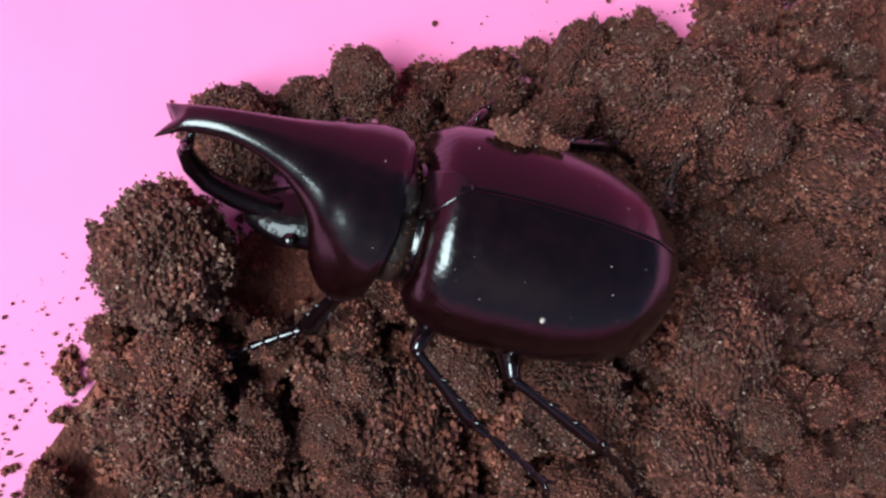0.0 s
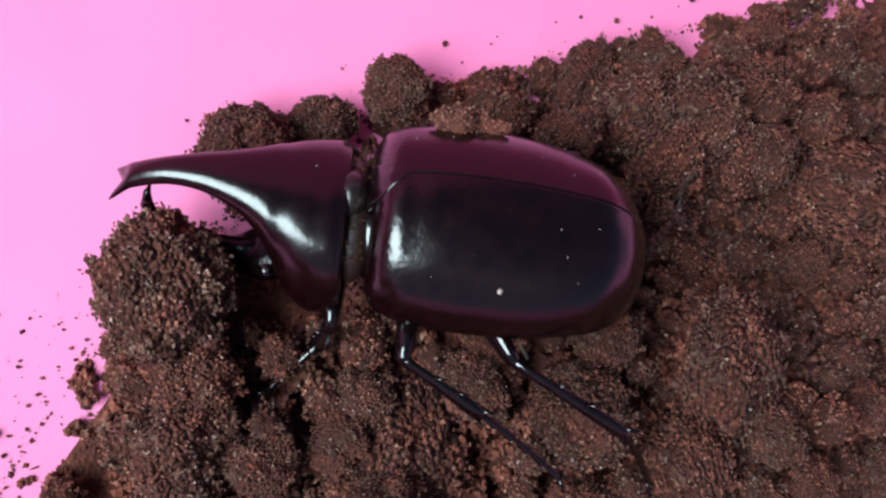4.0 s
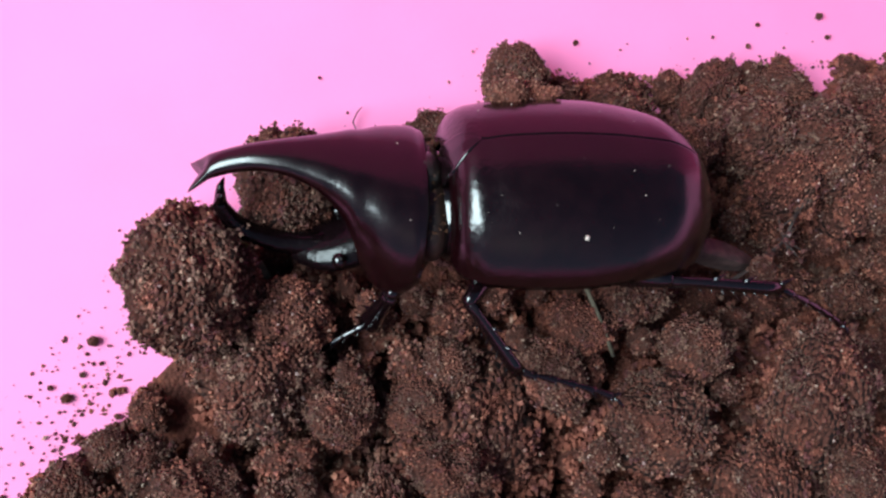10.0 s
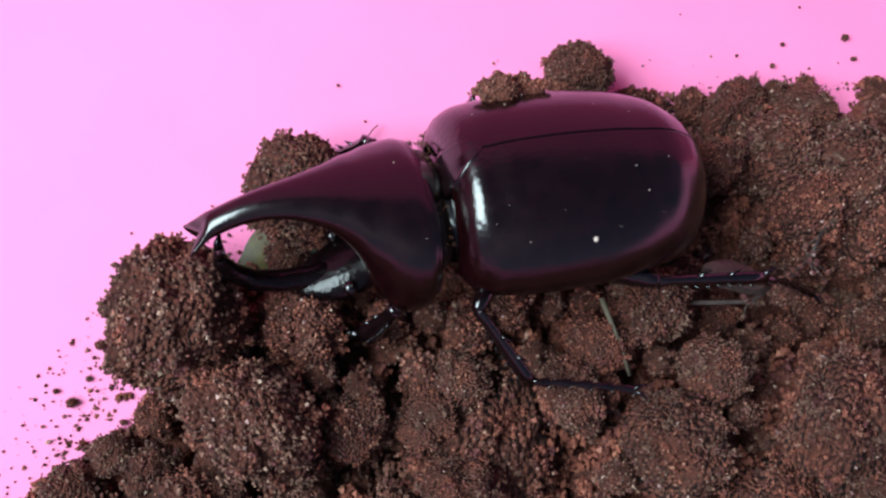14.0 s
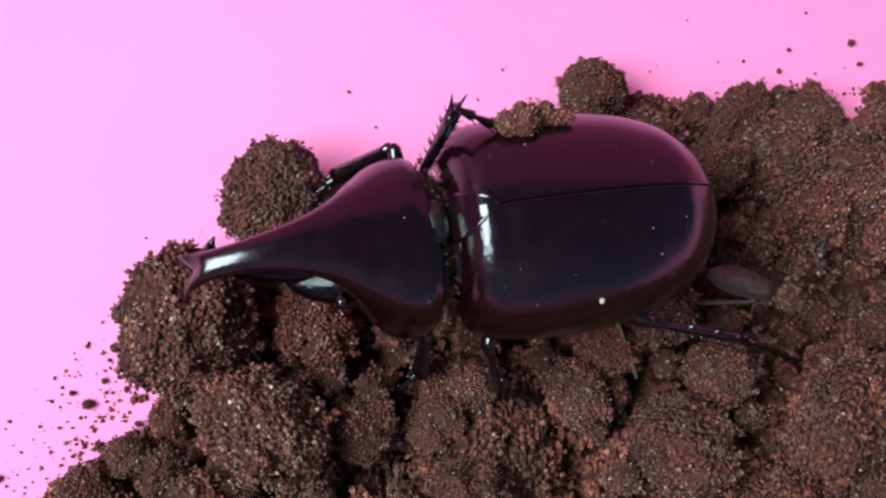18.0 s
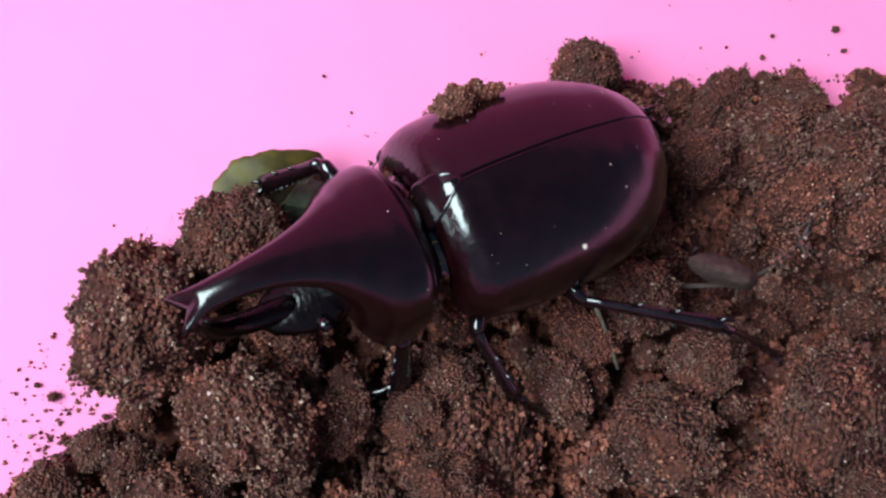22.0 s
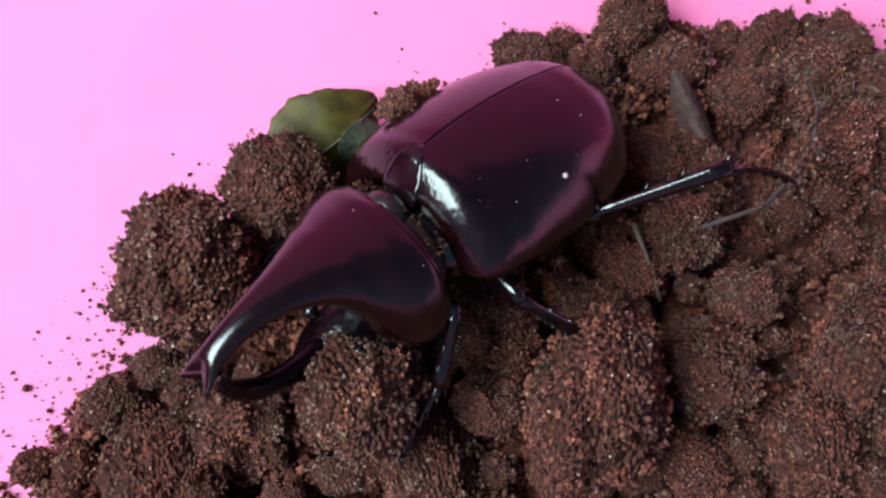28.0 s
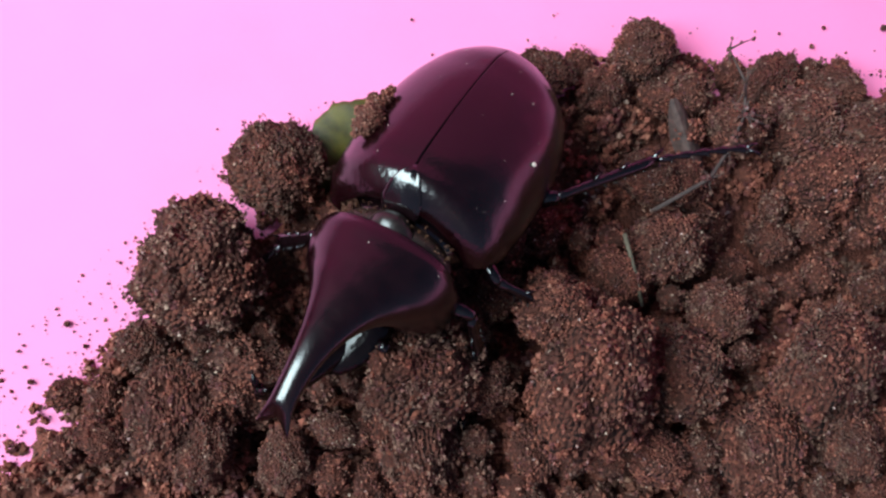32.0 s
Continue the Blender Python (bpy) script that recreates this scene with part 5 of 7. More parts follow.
FEMUR_L3 = [
    (0.0, pose(-0.00066, 0.00511, -0.00511, 0.0, -3.2, 100.3)),
    (1.0, pose(-0.00031, 0.00523, -0.00499, 0.0, 0.4, 111.2)),
    (2.0, pose(-0.00020, 0.00570, -0.00490, 0.0, 3.9, 121.6)),
    (2.5, pose(-0.00028, 0.00603, -0.00488, 0.0, 5.5, 126.5)),
    (4.5, pose(-0.00007, 0.00547, -0.00485, 0.0, 4.9, 121.5)),
    (5.0, pose(-0.00002, 0.00559, -0.00483, 0.0, 5.5, 124.7)),
    (5.5, pose(-0.00001, 0.00573, -0.00483, 0.0, 6.1, 127.9)),
    (6.0, pose(-0.00003, 0.00589, -0.00483, 0.0, 6.7, 131.1)),
    (7.0, pose(-0.00065, 0.00673, -0.00498, 0.0, 2.6, 142.7)),
    (8.0, pose(-0.00188, 0.00747, -0.00499, 0.0, -0.7, 151.9)),
    (9.0, pose(-0.00352, 0.00797, -0.00485, 0.0, -3.3, 158.9)),
    (10.0, pose(-0.00453, 0.00806, -0.00480, 0.0, -3.2, 163.3)),
    (11.0, pose(-0.00563, 0.00807, -0.00475, 0.0, -3.1, 167.0)),
    (12.0, pose(-0.00485, 0.00848, -0.00462, 0.0, -5.2, 159.0)),
    (13.0, pose(-0.00434, 0.00889, -0.00450, 0.0, -7.5, 150.4)),
    (14.0, pose(-0.00249, 0.00790, -0.00483, 0.0, -5.5, 148.8)),
    (14.5, pose(-0.00160, 0.00738, -0.00495, 0.0, -4.3, 147.7)),
    (16.5, pose(-0.00300, 0.00810, -0.00472, 0.0, -7.0, 151.1)),
    (17.0, pose(-0.00337, 0.00827, -0.00464, 0.0, -7.5, 151.9)),
    (17.5, pose(-0.00375, 0.00843, -0.00456, 0.0, -8.1, 152.6)),
    (18.0, pose(-0.00245, 0.00793, -0.00478, 0.0, -7.4, 147.4)),
    (19.0, pose(-0.00058, 0.00655, -0.00506, 0.0, -5.3, 133.3)),
    (20.0, pose(-0.00020, 0.00513, -0.00506, 0.0, -1.7, 113.2)),
    (21.0, pose(-0.00029, 0.00491, -0.00519, 0.0, -4.9, 108.8)),
    (22.0, pose(-0.00044, 0.00478, -0.00532, 0.0, -8.1, 104.2)),
    (22.5, pose(-0.00053, 0.00475, -0.00539, 0.0, -9.7, 101.8)),
    (23.0, pose(-0.00015, 0.00445, -0.00545, 0.0, -9.4, 108.4)),
    (23.5, pose(0.00005, 0.00491, -0.00549, 0.0, -11.9, 116.6)),
    (24.0, pose(0.00002, 0.00549, -0.00545, 0.0, -14.0, 124.1)),
    (24.5, pose(-0.00022, 0.00610, -0.00533, 0.0, -15.6, 130.9)),
    (25.0, pose(-0.00014, 0.00601, -0.00539, 0.0, -16.7, 130.8)),
    (26.0, pose(0.00000, 0.00583, -0.00553, 0.0, -19.0, 130.8)),
    (26.5, pose(0.00004, 0.00580, -0.00555, 0.0, -19.0, 130.9)),
    (28.5, pose(0.00019, 0.00566, -0.00562, 0.0, -19.0, 131.5)),
    (29.0, pose(-0.00002, 0.00581, -0.00549, 0.0, -17.7, 129.5)),
    (29.5, pose(-0.00022, 0.00599, -0.00538, 0.0, -16.5, 127.6)),
    (30.0, pose(-0.00042, 0.00620, -0.00527, 0.0, -15.4, 125.9)),
    (31.0, pose(-0.00027, 0.00580, -0.00538, 0.0, -15.0, 121.2)),
    (32.0, pose(-0.00022, 0.00542, -0.00545, 0.0, -14.5, 116.2)),
]
TIBIA_L3 = [
    (0.0, pose(-0.00262, 0.01592, -0.00449, 0.0, 19.7, 162.9)),
    (1.0, pose(-0.00429, 0.01548, -0.00507, 0.0, 44.4, 158.5)),
    (2.0, pose(-0.00596, 0.01505, -0.00565, 0.0, 32.6, 163.6)),
    (2.5, pose(-0.00679, 0.01483, -0.00594, 0.0, 26.1, 163.2)),
    (4.5, pose(-0.00579, 0.01482, -0.00579, 0.0, 10.1, 155.5)),
    (5.0, pose(-0.00626, 0.01459, -0.00590, 0.0, 8.5, 157.8)),
    (5.5, pose(-0.00674, 0.01436, -0.00600, 0.0, 5.2, 161.3)),
    (6.0, pose(-0.00721, 0.01412, -0.00611, 0.0, 19.1, 156.3)),
    (7.0, pose(-0.00939, 0.01339, -0.00548, 0.0, 14.1, 156.1)),
    (8.0, pose(-0.01158, 0.01266, -0.00485, 0.0, 10.8, 159.8)),
    (9.0, pose(-0.01376, 0.01193, -0.00422, 0.0, 1.6, 175.3)),
    (10.0, pose(-0.01505, 0.01123, -0.00419, 0.0, 11.7, -179.3)),
    (11.0, pose(-0.01634, 0.01053, -0.00416, 0.0, 11.0, -179.9)),
    (12.0, pose(-0.01508, 0.01240, -0.00362, 0.0, 14.2, -173.6)),
    (13.0, pose(-0.01382, 0.01428, -0.00307, 0.0, 9.2, 170.9)),
    (14.0, pose(-0.01186, 0.01358, -0.00378, 0.0, 10.5, 177.9)),
    (14.5, pose(-0.01087, 0.01323, -0.00413, 0.0, 11.7, 168.1)),
    (16.5, pose(-0.01257, 0.01337, -0.00339, 0.0, 12.7, 172.6)),
    (17.0, pose(-0.01299, 0.01341, -0.00320, 0.0, 10.5, 171.5)),
    (17.5, pose(-0.01341, 0.01344, -0.00302, 0.0, 14.3, 169.3)),
    (18.0, pose(-0.01164, 0.01380, -0.00336, 0.0, 20.5, 167.7)),
    (19.0, pose(-0.00809, 0.01452, -0.00405, 0.0, 26.1, 171.9)),
    (20.0, pose(-0.00454, 0.01524, -0.00473, 0.0, 6.2, 162.2)),
    (21.0, pose(-0.00382, 0.01529, -0.00426, 0.0, -8.7, 162.7)),
    (22.0, pose(-0.00311, 0.01534, -0.00378, 0.0, -14.1, 137.9)),
    (22.5, pose(-0.00275, 0.01536, -0.00355, 0.0, -27.0, 129.7)),
    (23.0, pose(-0.00357, 0.01474, -0.00364, 0.0, -24.4, 131.4)),
    (23.5, pose(-0.00477, 0.01454, -0.00322, 0.0, -4.5, 130.8)),
    (24.0, pose(-0.00596, 0.01433, -0.00280, 0.0, -6.2, 139.6)),
    (24.5, pose(-0.00716, 0.01412, -0.00238, 0.0, -5.8, 145.5)),
    (25.0, pose(-0.00703, 0.01398, -0.00223, 0.0, -9.6, 147.0)),
    (26.0, pose(-0.00678, 0.01371, -0.00194, 0.0, -5.5, 146.3)),
    (26.5, pose(-0.00677, 0.01366, -0.00196, 0.0, -14.2, 148.7)),
    (28.5, pose(-0.00671, 0.01344, -0.00204, 0.0, -22.1, 134.3)),
    (29.0, pose(-0.00668, 0.01389, -0.00214, 0.0, -17.9, 147.1)),
    (29.5, pose(-0.00666, 0.01434, -0.00225, 0.0, 2.5, 129.9)),
    (30.0, pose(-0.00663, 0.01479, -0.00235, 0.0, -2.7, 150.0)),
    (31.0, pose(-0.00578, 0.01489, -0.00253, 0.0, 0.1, 147.9)),
    (32.0, pose(-0.00492, 0.01498, -0.00271, 0.0, 0.8, 144.2)),
]
TARSUS_L3 = [
    (0.0, pose(-0.01791, 0.02063, -0.01023, 0.0, 30.6, 165.9)),
    (1.0, pose(-0.01560, 0.01993, -0.01695, 0.0, 36.7, 175.8)),
    (2.0, pose(-0.01970, 0.01909, -0.01481, 0.0, 42.6, 169.5)),
    (2.5, pose(-0.02141, 0.01923, -0.01342, 0.0, 42.9, 169.3)),
    (4.5, pose(-0.02102, 0.02175, -0.00877, 0.0, 49.9, 156.7)),
    (5.0, pose(-0.02183, 0.02094, -0.00841, 0.0, 47.6, 151.3)),
    (5.5, pose(-0.02278, 0.01978, -0.00753, 0.0, 46.7, 148.6)),
    (6.0, pose(-0.02192, 0.02059, -0.01167, 0.0, 58.0, 138.5)),
    (7.0, pose(-0.02447, 0.02006, -0.00963, 0.0, 47.6, 153.4)),
    (8.0, pose(-0.02725, 0.01843, -0.00802, 0.0, 34.1, 162.5)),
    (9.0, pose(-0.03070, 0.01332, -0.00469, 0.0, 20.8, 170.4)),
    (10.0, pose(-0.03169, 0.01104, -0.00765, 0.0, 21.9, 170.5)),
    (11.0, pose(-0.03302, 0.01050, -0.00741, 0.0, 18.0, 166.9)),
    (12.0, pose(-0.03146, 0.01056, -0.00779, 0.0, 23.4, 173.9)),
    (13.0, pose(-0.03039, 0.01693, -0.00580, 0.0, 22.0, 176.4)),
    (14.0, pose(-0.02856, 0.01421, -0.00687, 0.0, 25.9, 178.9)),
    (14.5, pose(-0.02716, 0.01666, -0.00758, 0.0, 23.7, 175.7)),
    (16.5, pose(-0.02901, 0.01552, -0.00713, 0.0, 17.1, 166.3)),
    (17.0, pose(-0.02952, 0.01588, -0.00630, 0.0, 13.8, 162.4)),
    (17.5, pose(-0.02960, 0.01650, -0.00721, 0.0, 12.1, 161.0)),
    (18.0, pose(-0.02719, 0.01720, -0.00933, 0.0, 18.3, 160.6)),
    (19.0, pose(-0.02321, 0.01667, -0.01152, 0.0, 33.5, 156.8)),
    (20.0, pose(-0.02063, 0.02040, -0.00657, 0.0, 38.8, 155.4)),
    (21.0, pose(-0.01987, 0.02028, -0.00168, 0.0, 26.8, 156.4)),
    (22.0, pose(-0.01534, 0.02639, 0.00036, 0.0, 24.8, 149.4)),
    (22.5, pose(-0.01242, 0.02702, 0.00417, 0.0, 11.3, 140.6)),
    (23.0, pose(-0.01382, 0.02635, 0.00338, 0.0, 20.0, 154.6)),
    (23.5, pose(-0.01585, 0.02736, -0.00188, 0.0, 29.2, 155.2)),
    (24.0, pose(-0.01884, 0.02527, -0.00096, 0.0, 29.4, 151.8)),
    (24.5, pose(-0.02110, 0.02370, -0.00067, 0.0, 23.4, 148.9)),
    (25.0, pose(-0.02109, 0.02311, 0.00060, 0.0, 20.8, 152.9)),
    (26.0, pose(-0.02086, 0.02311, -0.00031, 0.0, 16.7, 155.0)),
    (26.5, pose(-0.02086, 0.02221, 0.00221, 0.0, 18.5, 162.5)),
    (28.5, pose(-0.01770, 0.02472, 0.00436, 0.0, 22.4, 164.6)),
    (29.0, pose(-0.02026, 0.02269, 0.00308, 0.0, 14.5, 158.0)),
    (29.5, pose(-0.01754, 0.02738, -0.00298, 0.0, 11.4, 142.6)),
    (30.0, pose(-0.02134, 0.02328, -0.00155, 0.0, -5.2, 136.1)),
    (31.0, pose(-0.02018, 0.02391, -0.00255, 0.0, -15.8, 124.9)),
    (32.0, pose(-0.01871, 0.02492, -0.00295, 0.0, -23.6, 117.3)),
]
FEMUR_L1 = [
    (0.0, pose(0.01500, 0.00200, -0.00476, 0.0, 9.8, 54.5)),
    (1.0, pose(0.01647, 0.00195, -0.00453, 0.0, 14.6, 73.9)),
    (2.0, pose(0.01744, 0.00281, -0.00467, 0.0, 17.2, 88.7)),
    (2.5, pose(0.01766, 0.00341, -0.00482, 0.0, 17.9, 94.4)),
    (4.5, pose(0.01756, 0.00289, -0.00473, 0.0, 16.4, 91.4)),
    (5.0, pose(0.01752, 0.00276, -0.00472, 0.0, 15.9, 90.5)),
    (5.5, pose(0.01748, 0.00264, -0.00471, 0.0, 15.5, 89.6)),
    (6.0, pose(0.01743, 0.00251, -0.00470, 0.0, 15.0, 88.7)),
    (7.0, pose(0.01681, 0.00222, -0.00479, 0.0, 12.0, 78.2)),
    (8.0, pose(0.01613, 0.00227, -0.00498, 0.0, 8.4, 67.0)),
    (9.0, pose(0.01559, 0.00266, -0.00523, 0.0, 4.4, 56.1)),
    (10.0, pose(0.01571, 0.00317, -0.00528, 0.0, 4.4, 52.6)),
    (11.0, pose(0.01592, 0.00365, -0.00532, 0.0, 4.3, 49.6)),
    (12.0, pose(0.01626, 0.00299, -0.00497, 0.0, 10.7, 63.7)),
    (13.0, pose(0.01700, 0.00289, -0.00470, 0.0, 16.8, 79.2)),
    (14.0, pose(0.01566, 0.00331, -0.00513, 0.0, 7.4, 50.0)),
    (14.5, pose(0.01564, 0.00408, -0.00540, 0.0, 2.4, 37.3)),
    (16.5, pose(0.01702, 0.00117, -0.00421, 0.0, 16.5, 83.7)),
    (17.0, pose(0.01820, 0.00142, -0.00406, 0.0, 19.1, 99.7)),
    (17.5, pose(0.01900, 0.00214, -0.00414, 0.0, 20.3, 114.1)),
    (18.0, pose(0.01824, 0.00166, -0.00411, 0.0, 19.6, 100.9)),
    (19.0, pose(0.01651, 0.00189, -0.00447, 0.0, 15.3, 74.7)),
    (20.0, pose(0.01594, 0.00323, -0.00501, 0.0, 10.0, 55.5)),
    (21.0, pose(0.01571, 0.00242, -0.00464, 0.0, 13.6, 59.9)),
    (22.0, pose(0.01579, 0.00163, -0.00410, 0.0, 18.3, 66.1)),
    (22.5, pose(0.01598, 0.00127, -0.00375, 0.0, 21.3, 70.3)),
    (23.0, pose(0.01619, 0.00084, -0.00418, 0.0, 15.2, 74.3)),
    (23.5, pose(0.01869, 0.00128, -0.00510, 0.0, 5.2, 105.7)),
    (24.0, pose(0.01908, 0.00321, -0.00560, 0.0, -2.0, 124.6)),
    (24.5, pose(0.01801, 0.00499, -0.00557, 0.0, -5.8, 134.9)),
    (25.0, pose(0.01809, 0.00492, -0.00562, 0.0, -8.4, 135.3)),
    (26.0, pose(0.01819, 0.00483, -0.00573, 0.0, -13.7, 136.2)),
    (26.5, pose(0.01863, 0.00426, -0.00587, 0.0, -12.5, 132.4)),
    (28.5, pose(0.01874, 0.00166, -0.00575, 0.0, -3.6, 107.9)),
    (29.0, pose(0.01864, 0.00298, -0.00552, 0.0, -0.4, 114.4)),
    (29.5, pose(0.01818, 0.00425, -0.00546, 0.0, 1.6, 118.7)),
    (30.0, pose(0.01752, 0.00546, -0.00550, 0.0, 3.1, 121.7)),
    (31.0, pose(0.01791, 0.00451, -0.00536, 0.0, 7.6, 112.3)),
    (32.0, pose(0.01781, 0.00378, -0.00510, 0.0, 12.9, 100.4)),
]
TIBIA_L1 = [
    (0.0, pose(0.02015, 0.00922, -0.00629, 49.4, 76.5, 48.6)),
    (1.0, pose(0.01889, 0.01031, -0.00681, 0.0, 65.7, 6.9)),
    (2.0, pose(0.01763, 0.01140, -0.00733, -0.0, 71.3, -15.2)),
    (2.5, pose(0.01700, 0.01195, -0.00759, -14.2, 75.8, -13.8)),
    (4.5, pose(0.01736, 0.01152, -0.00727, -88.7, 75.6, -88.6)),
    (5.0, pose(0.01745, 0.01142, -0.00719, -120.3, 79.7, -120.7)),
    (5.5, pose(0.01754, 0.01131, -0.00711, -126.2, 85.5, -126.3)),
    (6.0, pose(0.01763, 0.01121, -0.00703, -0.0, 67.3, -12.5)),
    (7.0, pose(0.01862, 0.01084, -0.00666, -20.9, 75.3, -20.3)),
    (8.0, pose(0.01961, 0.01047, -0.00630, -29.6, 79.6, -29.2)),
    (9.0, pose(0.02060, 0.01010, -0.00593, -58.5, 76.4, -57.8)),
    (10.0, pose(0.02117, 0.01029, -0.00596, -0.0, 71.4, -44.7)),
    (11.0, pose(0.02174, 0.01048, -0.00599, -0.0, 70.0, -7.9)),
    (12.0, pose(0.02018, 0.01092, -0.00664, -0.0, 55.5, -84.1)),
    (13.0, pose(0.01861, 0.01136, -0.00730, 100.9, 83.2, 101.0)),
    (14.0, pose(0.02140, 0.01014, -0.00628, -0.0, 68.2, -31.4)),
    (14.5, pose(0.02279, 0.00953, -0.00578, -0.0, 69.5, -36.6)),
    (16.5, pose(0.01797, 0.00974, -0.00676, 0.0, 67.7, 91.1)),
    (17.0, pose(0.01676, 0.00980, -0.00701, 0.0, 66.7, 120.1)),
    (17.5, pose(0.01556, 0.00985, -0.00726, 0.0, 60.1, 126.8)),
    (18.0, pose(0.01664, 0.00998, -0.00712, 0.0, 69.8, 95.8)),
    (19.0, pose(0.01880, 0.01026, -0.00685, 11.3, 80.8, 11.1)),
    (20.0, pose(0.02096, 0.01053, -0.00658, 97.3, 79.8, 97.4)),
    (21.0, pose(0.02010, 0.00999, -0.00675, 0.0, 59.6, 115.8)),
    (22.0, pose(0.01924, 0.00944, -0.00693, 83.9, 74.1, 83.7)),
    (22.5, pose(0.01881, 0.00917, -0.00702, 0.0, 64.4, 98.9)),
    (23.0, pose(0.01854, 0.00920, -0.00654, 0.0, 68.3, 89.9)),
    (23.5, pose(0.01626, 0.00991, -0.00591, -1.8, 73.7, -1.7)),
    (24.0, pose(0.01398, 0.01062, -0.00529, -0.0, 61.1, -8.6)),
    (24.5, pose(0.01169, 0.01133, -0.00466, 0.0, 59.7, 0.9)),
    (25.0, pose(0.01176, 0.01118, -0.00431, 0.0, 53.4, 2.7)),
    (26.0, pose(0.01188, 0.01088, -0.00360, 0.0, 35.3, 11.9)),
    (26.5, pose(0.01270, 0.01075, -0.00392, 0.0, 40.5, 19.4)),
    (28.5, pose(0.01598, 0.01021, -0.00519, 0.0, 70.2, 11.5)),
    (29.0, pose(0.01492, 0.01118, -0.00545, 0.0, 65.2, 44.0)),
    (29.5, pose(0.01386, 0.01214, -0.00572, -0.0, 46.8, -3.3)),
    (30.0, pose(0.01280, 0.01311, -0.00598, 0.0, 60.9, 30.9)),
    (31.0, pose(0.01452, 0.01276, -0.00654, 0.0, 66.7, 27.8)),
    (32.0, pose(0.01624, 0.01241, -0.00711, 73.3, 75.7, 72.8)),
]
TARSUS_L1 = [
    (0.0, pose(0.02170, 0.01097, -0.01601, 0.0, 21.2, 24.8)),
    (1.0, pose(0.02299, 0.01080, -0.01592, 0.0, 45.1, 29.7)),
    (2.0, pose(0.02072, 0.01056, -0.01681, 0.0, 40.9, 50.4)),
    (2.5, pose(0.01938, 0.01136, -0.01729, 0.0, 41.9, 62.1)),
    (4.5, pose(0.01742, 0.00903, -0.01695, 0.0, 13.8, 30.1)),
    (5.0, pose(0.01654, 0.00989, -0.01703, 0.0, 9.3, 21.7)),
    (5.5, pose(0.01707, 0.01067, -0.01708, 0.0, 11.2, 15.6)),
    (6.0, pose(0.02139, 0.01038, -0.01625, 0.0, 8.8, 6.8)),
    (7.0, pose(0.02099, 0.00996, -0.01634, 0.0, 17.8, 3.8)),
    (8.0, pose(0.02119, 0.00959, -0.01613, 0.0, 21.1, 3.3)),
    (9.0, pose(0.02185, 0.00811, -0.01565, 0.0, 19.1, 7.0)),
    (10.0, pose(0.02344, 0.00805, -0.01544, 0.0, 20.6, 13.1)),
    (11.0, pose(0.02513, 0.01001, -0.01539, 0.0, 30.0, 20.6)),
    (12.0, pose(0.02075, 0.00529, -0.01489, 0.0, 22.8, 16.2)),
    (13.0, pose(0.01839, 0.01251, -0.01723, 0.0, 29.9, 13.2)),
    (14.0, pose(0.02456, 0.00821, -0.01557, -0.0, -1.8, -21.4)),
    (14.5, pose(0.02561, 0.00744, -0.01514, -0.0, 0.4, -39.6)),
    (16.5, pose(0.01790, 0.01353, -0.01602, 0.0, 24.0, 15.9)),
    (17.0, pose(0.01478, 0.01322, -0.01620, 0.0, 22.3, 28.8)),
    (17.5, pose(0.01257, 0.01384, -0.01593, 0.0, 23.1, 42.4)),
    (18.0, pose(0.01629, 0.01343, -0.01651, 0.0, 29.5, 35.2)),
    (19.0, pose(0.02038, 0.01057, -0.01672, 0.0, 22.8, 14.1)),
    (20.0, pose(0.02073, 0.01228, -0.01642, -0.0, 15.1, -0.3)),
    (21.0, pose(0.01790, 0.01454, -0.01538, 0.0, 12.2, 0.4)),
    (22.0, pose(0.01955, 0.01216, -0.01655, -0.0, 15.5, -9.7)),
    (22.5, pose(0.01814, 0.01343, -0.01603, -0.0, 17.8, -13.7)),
    (23.0, pose(0.01854, 0.01289, -0.01583, -0.0, 19.9, -19.5)),
    (23.5, pose(0.01907, 0.00982, -0.01551, -0.0, 21.9, -19.9)),
    (24.0, pose(0.01875, 0.00989, -0.01404, -0.0, 26.5, -14.3)),
    (24.5, pose(0.01674, 0.01140, -0.01329, -0.0, 36.5, -9.4)),
    (25.0, pose(0.01771, 0.01146, -0.01234, -0.0, 38.7, -13.8)),
    (26.0, pose(0.01987, 0.01256, -0.00938, -0.0, 31.9, -24.8)),
    (26.5, pose(0.01987, 0.01327, -0.01042, -0.0, 37.4, -13.6)),
    (28.5, pose(0.01930, 0.01089, -0.01460, -0.0, 40.8, -5.3)),
    (29.0, pose(0.01793, 0.01409, -0.01453, -0.0, 36.3, -5.4)),
    (29.5, pose(0.02069, 0.01175, -0.01301, -0.0, 39.0, -12.3)),
    (30.0, pose(0.01697, 0.01561, -0.01472, -0.0, 44.4, -7.6)),
    (31.0, pose(0.01802, 0.01461, -0.01573, -0.0, 45.2, -0.2)),
    (32.0, pose(0.01696, 0.01476, -0.01680, 0.0, 45.4, 5.3)),
]
